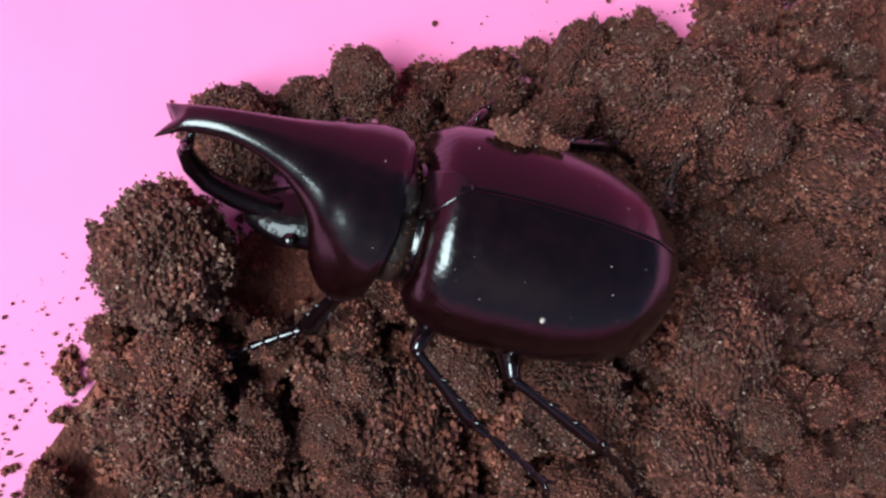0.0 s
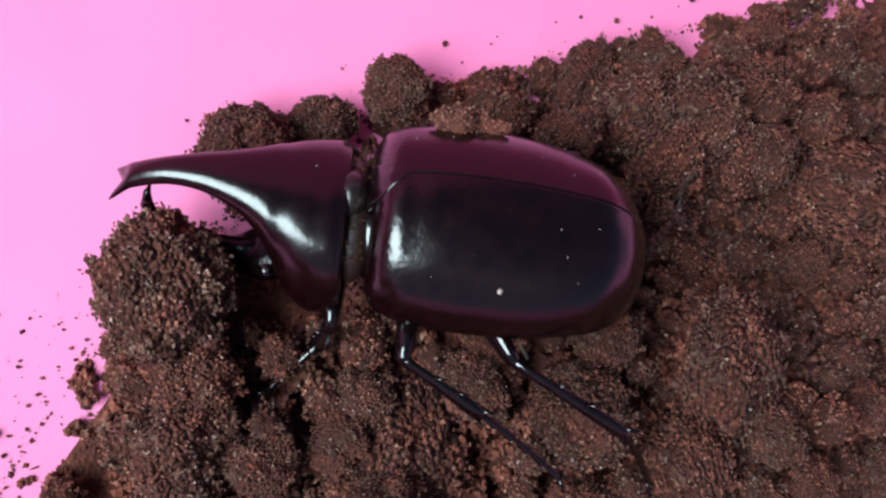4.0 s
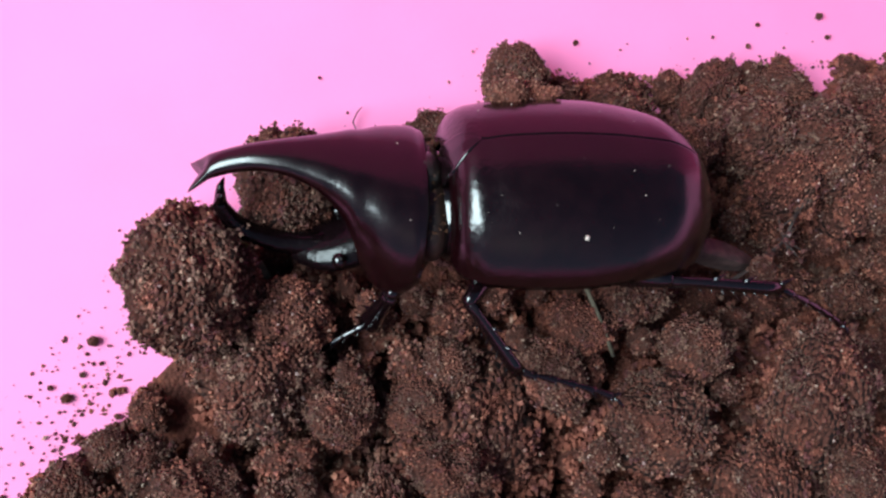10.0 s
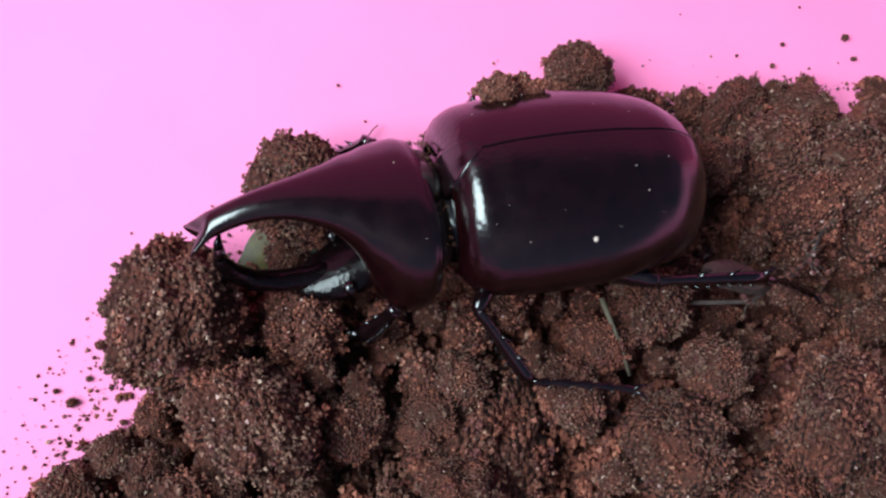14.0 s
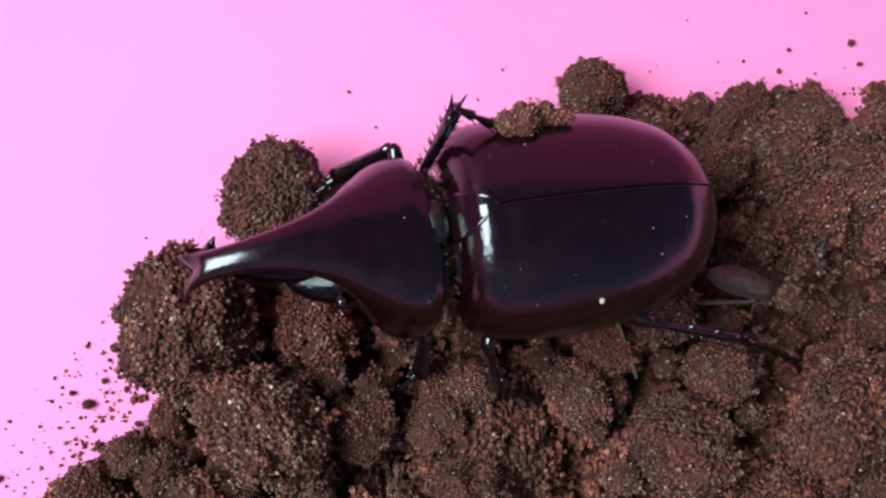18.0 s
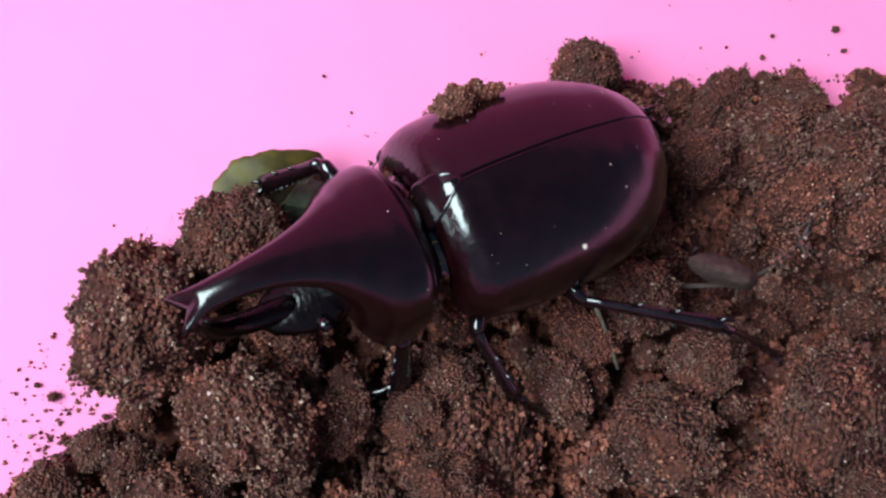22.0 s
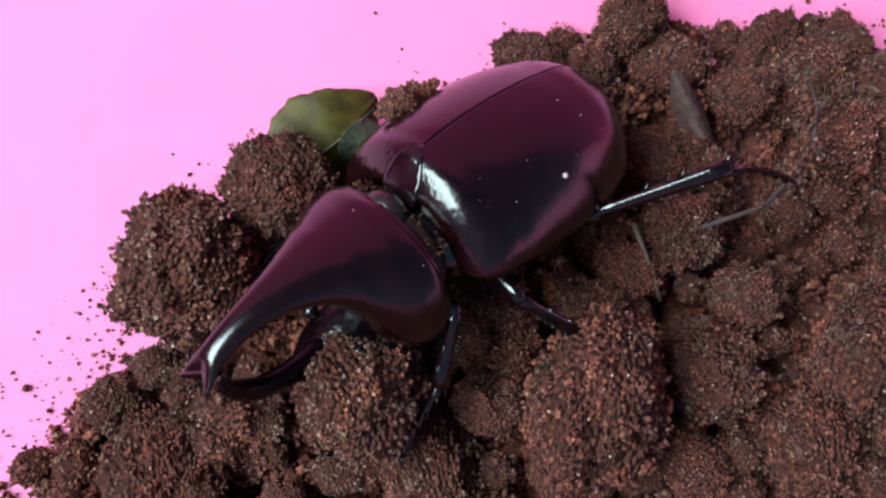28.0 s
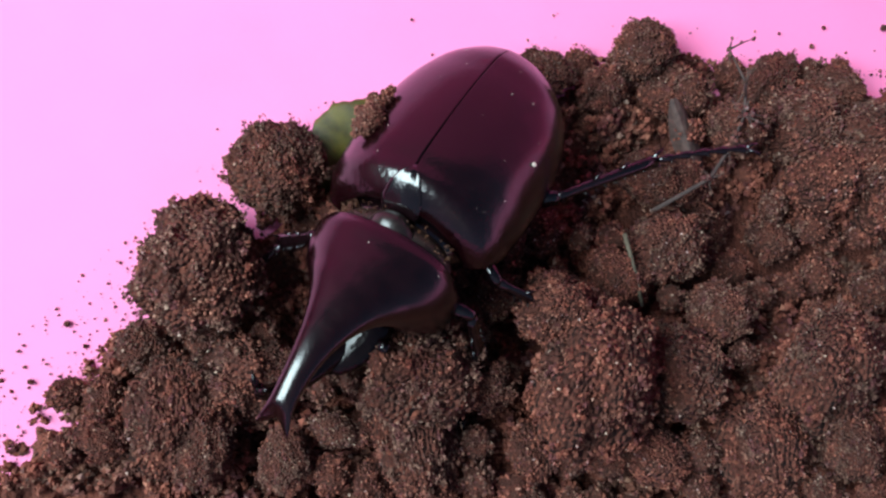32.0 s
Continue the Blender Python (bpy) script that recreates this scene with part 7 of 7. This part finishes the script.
FEMUR_R3 = [
    (0.0, pose(-0.00091, -0.00648, -0.00530, 0.0, -29.7, -99.5)),
    (1.0, pose(-0.00079, -0.00617, -0.00549, 0.0, -29.5, -104.0)),
    (2.0, pose(-0.00063, -0.00592, -0.00564, 0.0, -29.1, -108.9)),
    (2.5, pose(-0.00053, -0.00582, -0.00570, 0.0, -28.9, -111.4)),
    (4.5, pose(-0.00012, -0.00560, -0.00585, 0.0, -27.2, -122.1)),
    (5.0, pose(-0.00002, -0.00559, -0.00586, 0.0, -26.6, -124.8)),
    (5.5, pose(0.00008, -0.00560, -0.00586, 0.0, -26.0, -127.5)),
    (6.0, pose(0.00016, -0.00563, -0.00585, 0.0, -25.3, -130.3)),
    (7.0, pose(0.00030, -0.00573, -0.00580, 0.0, -23.8, -135.6)),
    (8.0, pose(0.00037, -0.00588, -0.00572, 0.0, -22.1, -140.8)),
    (9.0, pose(0.00037, -0.00607, -0.00561, 0.0, -20.3, -145.7)),
    (10.0, pose(0.00042, -0.00605, -0.00564, 0.0, -20.5, -146.4)),
    (11.0, pose(0.00048, -0.00604, -0.00566, 0.0, -20.7, -147.1)),
    (12.0, pose(0.00053, -0.00604, -0.00569, 0.0, -20.8, -147.8)),
    (13.0, pose(0.00058, -0.00603, -0.00571, 0.0, -21.0, -148.5)),
    (14.0, pose(0.00063, -0.00603, -0.00574, 0.0, -21.2, -149.2)),
    (14.5, pose(0.00066, -0.00603, -0.00575, 0.0, -21.3, -149.6)),
    (16.5, pose(0.00110, -0.00612, -0.00607, 0.0, -25.2, -157.3)),
    (17.0, pose(0.00119, -0.00618, -0.00615, 0.0, -26.2, -159.4)),
    (17.5, pose(0.00126, -0.00625, -0.00622, 0.0, -27.2, -161.6)),
    (18.0, pose(0.00092, -0.00638, -0.00602, 0.0, -26.8, -162.2)),
    (19.0, pose(0.00021, -0.00663, -0.00562, 0.0, -26.1, -163.2)),
    (20.0, pose(-0.00052, -0.00686, -0.00524, 0.0, -25.5, -164.1)),
    (21.0, pose(-0.00126, -0.00707, -0.00487, 0.0, -25.0, -164.8)),
    (22.0, pose(-0.00202, -0.00726, -0.00452, 0.0, -24.6, -165.4)),
    (22.5, pose(-0.00240, -0.00736, -0.00435, 0.0, -24.4, -165.7)),
    (23.0, pose(-0.00271, -0.00741, -0.00417, 0.0, -25.2, -166.5)),
    (23.5, pose(-0.00303, -0.00746, -0.00399, 0.0, -26.0, -167.3)),
    (24.0, pose(-0.00335, -0.00750, -0.00379, 0.0, -26.7, -168.0)),
    (24.5, pose(-0.00367, -0.00753, -0.00359, 0.0, -27.4, -168.8)),
    (25.0, pose(-0.00399, -0.00756, -0.00338, 0.0, -28.1, -169.5)),
    (26.0, pose(-0.00463, -0.00759, -0.00294, 0.0, -29.2, -170.8)),
    (26.5, pose(-0.00436, -0.00770, -0.00299, 0.0, -30.3, -168.2)),
    (28.5, pose(-0.00351, -0.00808, -0.00313, 0.0, -34.4, -156.8)),
    (29.0, pose(-0.00427, -0.00760, -0.00305, 0.0, -30.4, -169.7)),
    (29.5, pose(-0.00546, -0.00699, -0.00285, 0.0, -25.7, 179.8)),
    (30.0, pose(-0.00699, -0.00611, -0.00264, 0.0, -21.3, 171.6)),
    (31.0, pose(-0.00655, -0.00625, -0.00252, 0.0, -23.9, 172.3)),
    (32.0, pose(-0.00615, -0.00638, -0.00240, 0.0, -26.7, 173.1)),
]
TIBIA_R3 = [
    (0.0, pose(-0.00248, -0.01590, 0.00015, 0.0, 25.4, -152.9)),
    (1.0, pose(-0.00311, -0.01545, -0.00007, 0.0, 30.6, -148.4)),
    (2.0, pose(-0.00374, -0.01500, -0.00028, 0.0, 33.0, -154.4)),
    (2.5, pose(-0.00406, -0.01478, -0.00039, 0.0, 32.3, -157.9)),
    (4.5, pose(-0.00532, -0.01389, -0.00082, 0.0, 28.1, -146.5)),
    (5.0, pose(-0.00563, -0.01366, -0.00093, 0.0, 29.2, -148.6)),
    (5.5, pose(-0.00595, -0.01344, -0.00104, 0.0, 29.8, -145.1)),
    (6.0, pose(-0.00626, -0.01322, -0.00115, 0.0, 36.4, -140.7)),
    (7.0, pose(-0.00689, -0.01277, -0.00136, 0.0, 34.3, -154.2)),
    (8.0, pose(-0.00752, -0.01232, -0.00158, 0.0, 33.7, -161.5)),
    (9.0, pose(-0.00815, -0.01188, -0.00180, 0.0, 29.4, -153.1)),
    (10.0, pose(-0.00816, -0.01176, -0.00179, 0.0, 26.0, -148.5)),
    (11.0, pose(-0.00816, -0.01164, -0.00178, 0.0, 26.4, -149.2)),
    (12.0, pose(-0.00817, -0.01152, -0.00177, 0.0, 18.8, -150.7)),
    (13.0, pose(-0.00817, -0.01140, -0.00177, 0.0, 26.3, -168.2)),
    (14.0, pose(-0.00818, -0.01128, -0.00176, 0.0, 26.5, -149.9)),
    (14.5, pose(-0.00818, -0.01122, -0.00175, 0.0, 30.0, -156.3)),
    (16.5, pose(-0.00807, -0.00996, -0.00138, 0.0, 42.3, -169.1)),
    (17.0, pose(-0.00805, -0.00965, -0.00129, 0.0, 36.7, -173.9)),
    (17.5, pose(-0.00802, -0.00934, -0.00120, 0.0, 35.5, -178.4)),
    (18.0, pose(-0.00843, -0.00939, -0.00106, 0.0, 43.8, -176.1)),
    (19.0, pose(-0.00925, -0.00949, -0.00078, 0.0, 51.8, -160.7)),
    (20.0, pose(-0.01006, -0.00959, -0.00050, 0.0, 44.2, -178.0)),
    (21.0, pose(-0.01088, -0.00969, -0.00023, 0.0, 30.8, -172.9)),
    (22.0, pose(-0.01170, -0.00979, 0.00005, 0.0, 16.1, 166.5)),
    (22.5, pose(-0.01211, -0.00984, 0.00019, 0.0, 13.8, 157.5)),
    (23.0, pose(-0.01239, -0.00974, 0.00051, 0.0, 18.3, 163.6)),
    (23.5, pose(-0.01268, -0.00963, 0.00083, 0.0, 21.4, 163.6)),
    (24.0, pose(-0.01296, -0.00953, 0.00115, 0.0, 19.3, 170.1)),
    (24.5, pose(-0.01325, -0.00943, 0.00147, 0.0, 14.2, 172.1)),
    (25.0, pose(-0.01353, -0.00933, 0.00179, 0.0, 13.2, -179.6)),
    (26.0, pose(-0.01410, -0.00913, 0.00243, 0.0, 20.7, -171.0)),
    (26.5, pose(-0.01365, -0.00963, 0.00256, 0.0, 21.1, -157.0)),
    (28.5, pose(-0.01185, -0.01165, 0.00309, 0.0, 14.5, -164.6)),
    (29.0, pose(-0.01361, -0.00930, 0.00251, 0.0, 20.0, -166.8)),
    (29.5, pose(-0.01537, -0.00695, 0.00193, 0.0, 36.6, 166.3)),
    (30.0, pose(-0.01713, -0.00460, 0.00135, 0.0, 29.1, 167.2)),
    (31.0, pose(-0.01652, -0.00491, 0.00194, 0.0, 32.9, 168.6)),
    (32.0, pose(-0.01591, -0.00521, 0.00254, 0.0, 29.2, 166.5)),
]
TARSUS_R3 = [
    (0.0, pose(-0.01615, -0.02288, -0.00715, 0.0, 31.0, -165.1)),
    (1.0, pose(-0.01558, -0.02311, -0.00872, 0.0, 24.8, -159.3)),
    (2.0, pose(-0.01659, -0.02117, -0.00955, 0.0, 32.3, -155.2)),
    (2.5, pose(-0.01737, -0.02019, -0.00948, 0.0, 31.4, -152.6)),
    (4.5, pose(-0.01781, -0.02217, -0.00884, 0.0, 33.8, -154.0)),
    (5.0, pose(-0.01830, -0.02139, -0.00923, 0.0, 33.8, -154.8)),
    (5.5, pose(-0.01805, -0.02188, -0.00949, 0.0, 32.6, -154.1)),
    (6.0, pose(-0.01684, -0.02188, -0.01125, 0.0, 36.4, -152.5)),
    (7.0, pose(-0.01954, -0.01887, -0.01095, 0.0, 32.2, -160.6)),
    (8.0, pose(-0.02094, -0.01681, -0.01100, 0.0, 29.9, -164.4)),
    (9.0, pose(-0.02137, -0.01858, -0.01013, 0.0, 26.8, -164.1)),
    (10.0, pose(-0.02119, -0.01974, -0.00924, 0.0, 30.0, -162.6)),
    (11.0, pose(-0.02125, -0.01942, -0.00935, 0.0, 30.3, -166.5)),
    (12.0, pose(-0.02220, -0.01940, -0.00727, 0.0, 29.3, -169.4)),
    (13.0, pose(-0.02309, -0.01452, -0.00930, 0.0, 24.4, 177.5)),
    (14.0, pose(-0.02134, -0.01890, -0.00934, 0.0, 32.3, 178.0)),
    (14.5, pose(-0.02166, -0.01713, -0.01026, 0.0, 32.7, 176.9)),
    (16.5, pose(-0.02041, -0.01234, -0.01283, 0.0, 28.3, 168.9)),
    (17.0, pose(-0.02161, -0.01110, -0.01144, 0.0, 27.3, 166.4)),
    (17.5, pose(-0.02186, -0.00972, -0.01107, 0.0, 27.2, 165.6)),
    (18.0, pose(-0.02068, -0.01022, -0.01282, 0.0, 26.1, 164.2)),
    (19.0, pose(-0.01917, -0.01296, -0.01414, 0.0, 30.7, 157.6)),
    (20.0, pose(-0.02224, -0.01002, -0.01236, 0.0, 32.0, 151.2)),
    (21.0, pose(-0.02537, -0.01150, -0.00894, 0.0, 30.4, 144.8)),
    (22.0, pose(-0.02758, -0.00598, -0.00467, 0.0, 32.7, 140.4)),
    (22.5, pose(-0.02736, -0.00352, -0.00386, 0.0, 21.5, 138.3)),
    (23.0, pose(-0.02788, -0.00518, -0.00482, 0.0, 24.8, 139.9)),
    (23.5, pose(-0.02785, -0.00516, -0.00539, 0.0, 30.9, 142.3)),
    (24.0, pose(-0.02877, -0.00678, -0.00446, 0.0, 29.9, 143.3)),
    (24.5, pose(-0.02957, -0.00718, -0.00271, 0.0, 27.0, 147.9)),
    (25.0, pose(-0.03008, -0.00945, -0.00209, 0.0, 25.1, 145.9)),
    (26.0, pose(-0.02981, -0.01161, -0.00358, 0.0, 25.1, 146.5)),
    (26.5, pose(-0.02824, -0.01584, -0.00357, 0.0, 22.0, 143.6)),
    (28.5, pose(-0.02772, -0.01602, -0.00116, 0.0, 31.0, 154.6)),
    (29.0, pose(-0.02917, -0.01294, -0.00330, 0.0, 26.4, 156.3)),
    (29.5, pose(-0.02863, -0.00372, -0.00820, 0.0, 25.5, 147.6)),
    (30.0, pose(-0.03162, -0.00132, -0.00692, 0.0, 13.8, 151.1)),
    (31.0, pose(-0.03051, -0.00209, -0.00730, 0.0, 14.8, 143.9)),
    (32.0, pose(-0.03035, -0.00175, -0.00575, 0.0, 17.3, 138.4)),
]


def motions():
    walk(BUG, BODY)
    walk(PRON, NECK)
    walk(HEAD, [(t, pose(1.05 * CM, 0, -0.78 * CM, 0, 0, a)) for t, a in ((0, 0), (14.5, 0), (16.5, -10), (17.5, -14), (18.5, -3), (19.5, 0), (26.5, 0), (28.5, -8), (29.5, -18), (32, -18))])
    walk(ON_BACK, [(t, m @ pose(0.30 * CM, -1.06 * CM, 0.90 * CM, 50, 0, 0)) for t, m in BODY])
    for k, rows in (("L1", (FEMUR_L1, TIBIA_L1, TARSUS_L1)), ("L2", (FEMUR_L2, TIBIA_L2, TARSUS_L2)), ("L3", (FEMUR_L3, TIBIA_L3, TARSUS_L3)),
                    ("R1", (FEMUR_R1, TIBIA_R1, TARSUS_R1)), ("R2", (FEMUR_R2, TIBIA_R2, TARSUS_R2)), ("R3", (FEMUR_R3, TIBIA_R3, TARSUS_R3))):
        for ob, r in zip(LEGS[k], rows):
            walk(ob, r)
    walk(LEAF_OB, [(t, pose(x * CM, y * CM, z * CM, a, b, c)) for t, x, y, z, a, b, c in (
        (0, -0.5, 0.2, -0.25, 0, 0, 30), (2.5, -0.6, 0.2, -0.2, 0, 0, 30), (4.5, -1.2, 0.35, 0.1, 0, 0, 20), (6, -1.5, 0.28, 0.15, 15, 0, 10), (7, -1.55, 0.28, 0.15, 15, 0, 10), (9, -2.1, 0.2, 0.2, 10, -10, 20), (11, -2.1, 0.05, 0.15, 10, -10, 30), (14.5, -2.1, -0.05, 0.15, 10, -10, 30), (17.5, -2.1, 0.0, 0.3, 10, -10, 30), (18.5, -2.32, 0.46, 0.85, 25, -5, 40), (21, -2.35, 0.42, 0.8, 25, -5, 40), (26, -2.36, 0.36, 0.8, 25, -5, 40), (29, -2.28, 0.25, 0.78, 25, -5, 40), (31, -2.2, 0.12, 0.76, 25, -5, 40), (32, -2.2, 0.12, 0.76, 25, -5, 40))])
    walk(SCRAP, [(t, pose(x * CM, y * CM, z * CM, a, 10, c)) for t, x, y, z, a, c in (
        (0, 3.6, -0.3, 1.35, 15, -10), (6, 3.7, -0.3, 1.4, 15, -10), (8, 3.95, -0.35, 1.75, 15, -12), (22.5, 3.9, -0.45, 1.75, 15, -15), (24, 3.2, 0.4, 1.5, 20, -60), (25, 2.95, 0.85, 1.4, 20, -58), (28.5, 2.95, 0.85, 1.1, 20, -58), (30, 3.0, 0.9, 0.92, 20, -58), (32, 3.0, 0.9, 0.92, 20, -58))])
    walk(ROOT_OB, [(t, pose(x * CM, y * CM, z * CM, 0, 0, c)) for t, x, y, z, c in (
        (0, 3.6, -0.9, 1.3, -40), (22.5, 3.7, -0.7, 1.35, -40), (26, 3.3, -0.6, 1.6, -25), (28.5, 3.2, -0.7, 1.7, -20), (30, 2.8, -0.05, 1.45, 0), (32, 2.8, -0.05, 1.45, -5))])
    walk(ROOT_HAIR, [(t, pose(x * CM, y * CM, z * CM, 0, 0, c)) for t, x, y, z, c in (
        (0, -0.5, 1.0, 0.05, 0), (7, -0.7, 1.1, 0.05, 0), (10.5, -1.15, 1.62, 0.06, 0), (12, -1.2, 1.52, 0.06, -5), (14.5, -1.15, 1.45, 0.06, -8), (16.5, -0.9, 1.0, 0.05, -10), (32, -0.9, 0.9, 0.05, -10))])
    # lumps that the beetle shoves about
    walk(CLOD_A, [(t, pose(x * CM, y * CM, z * CM, a * 0.5, a, 10)) for t, x, y, z, a in (
        (0, -2.2, 0.33, 1.05, 40), (1, -1.98, 0.33, 1.05, 40), (2, -2.08, 0.4, 1.05, 38), (2.5, -2.05, 0.4, 1.05, 36), (4.5, -2.75, 0.0, 1.05, 20), (5, -3.08, -0.2, 1.03, 12), (6, -3.12, -0.23, 1.0, 8), (7, -3.22, -0.3, 1.0, 4), (9, -3.35, -0.38, 1.0, 0), (11, -3.72, -0.7, 1.0, -8),
        (12, -3.84, -0.9, 1.0, -14), (14.5, -3.8, -0.9, 1.0, -14), (19, -3.86, -0.95, 1.0, -14), (21, -3.94, -1.05, 1.0, -16), (23, -4.05, -1.1, 1.0, -18), (24, -4.2, -1.42, 1.0, -28),
        (26, -4.2, -1.28, 1.0, -28), (28.5, -4.2, -1.4, 1.0, -28), (30, -4.32, -1.8, 1.0, -32), (32, -4.38, -1.88, 1.0, -34))])
    walk(CLOD_B, [(t, pose(x * CM, y * CM, z * CM, a, a * 0.6, 50)) for t, x, y, z, a in (
        (0, -2.60, -2.00, 0.45, 60), (9.5, -2.60, -2.00, 0.50, 60), (11, -2.90, -1.90, 0.80, 40), (11.5, -3.10, -2.00, 1.10, 20), (12, -3.10, -2.15, 1.20, 10), (13, -2.77, -2.24, 1.25, 0), (16.5, -2.82, -2.15, 1.25, 0), (19, -2.75, -2.31, 1.25, 0), (22, -2.62, -2.27, 1.30, -5), (23, -2.60, -2.25, 1.40, -8), (23.5, -2.40, -2.35, 1.90, -25), (24, -2.31, -2.43, 2.20, -40), (24.5, -2.10, -2.60, 2.20, -60), (26, -2.19, -2.76, 2.10, -65), (28.5, -1.85, -2.95, 2.00, -75), (30, -1.32, -3.16, 1.90, -105), (32, -1.15, -3.05, 1.85, -106))])
    walk(CLOD_D, [(t, pose(x * CM, y * CM, z * CM, a, 0, a * 0.5)) for t, x, y, z, a in (
        (0, -0.9, 1.75, 0.5, 60), (6, -0.98, 1.75, 0.6, 60), (7, -1.4, 1.6, 0.75, 45), (8, -1.98, 0.85, 0.8, 32), (9, -1.98, 0.95, 0.8, 25), (10, -2.15, 0.8, 0.8, 18), (11, -2.15, 0.85, 0.8, 10), (13, -2.2, 0.78, 0.8, 6), (14.5, -2.25, 0.75, 0.8, 3), (16.5, -2.5, 0.92, 0.85, 0), (17.5, -2.8, 0.87, 0.85, -15), (19, -2.4, 0.3, 0.85, -30),
        (20, -2.65, 0.2, 0.85, -35), (22.5, -2.85, -0.12, 0.85, -50), (26, -3.05, -0.23, 0.85, -58), (28.5, -3.0, -0.3, 0.85, -58), (30, -3.32, -0.36, 0.85, -66), (32, -3.45, -0.37, 0.85, -66))])
    walk(CLOD_E, [(t, pose(x * CM, y * CM, z * CM, a, 0, 70)) for t, x, y, z, a in (
        (0, 0.30, -2.70, 0.60, 0), (22.5, 0.30, -2.70, 0.65, 0), (23.5, 0.10, -2.90, 1.70, 10), (24, 0.09, -3.06, 2.30, 20), (24.5, 0.05, -3.08, 2.30, 26), (25, 0.19, -3.17, 2.25, 30), (26, 0.69, -3.13, 2.20, 35), (28.5, 0.95, -3.00, 2.15, 36), (30, 1.16, -3.00, 2.10, 42), (31, 1.43, -2.82, 2.10, 42), (32, 1.30, -2.90, 2.10, 42))])
    walk(CLOD_F, [(t, pose(x * CM, y * CM, z * CM, a, a * 0.4, 0)) for t, x, y, z, a in (
        (0, 0.10, -2.30, 0.40, 0), (26.5, 0.10, -2.40, 0.60, 0), (28.5, 0.17, -2.40, 1.20, 0), (29, 0.39, -2.40, 1.60, 20), (29.5, 0.85, -2.20, 1.85, 45), (30, 0.81, -2.13, 1.90, 50), (32, 0.72, -1.95, 1.90, 50))])
    walk(CLOD_G, [(t, pose(x * CM, y * CM, z * CM, a, 0, 0)) for t, x, y, z, a in (
        (0, 0.2, 2.1, 0.4, 40), (5.5, 0.2, 2.1, 0.4, 40), (8, 0.1, 1.5, 0.3, 0), (22, 0.1, 1.5, 0.3, 0), (24, 0.6, 1.8, 0.35, -20), (32, 0.6, 1.8, 0.35, -20))])
    walk(CLOD_K, [(t, pose(x * CM, y * CM, z * CM, a, 0, a)) for t, x, y, z, a in (
        (0, 0.95, 2.25, 0.6, 0), (2.5, 1.35, 2.38, 0.6, 10), (12, 1.2, 2.38, 0.6, 10), (13, 1.34, 2.53, 0.6, 20), (14.5, 2.0, 2.68, 0.6, 70), (17.5, 1.97, 2.52, 0.6, 70), (23, 2.2, 2.6, 0.6, 85), (32, 2.18, 2.46, 0.6, 85))])


motions()
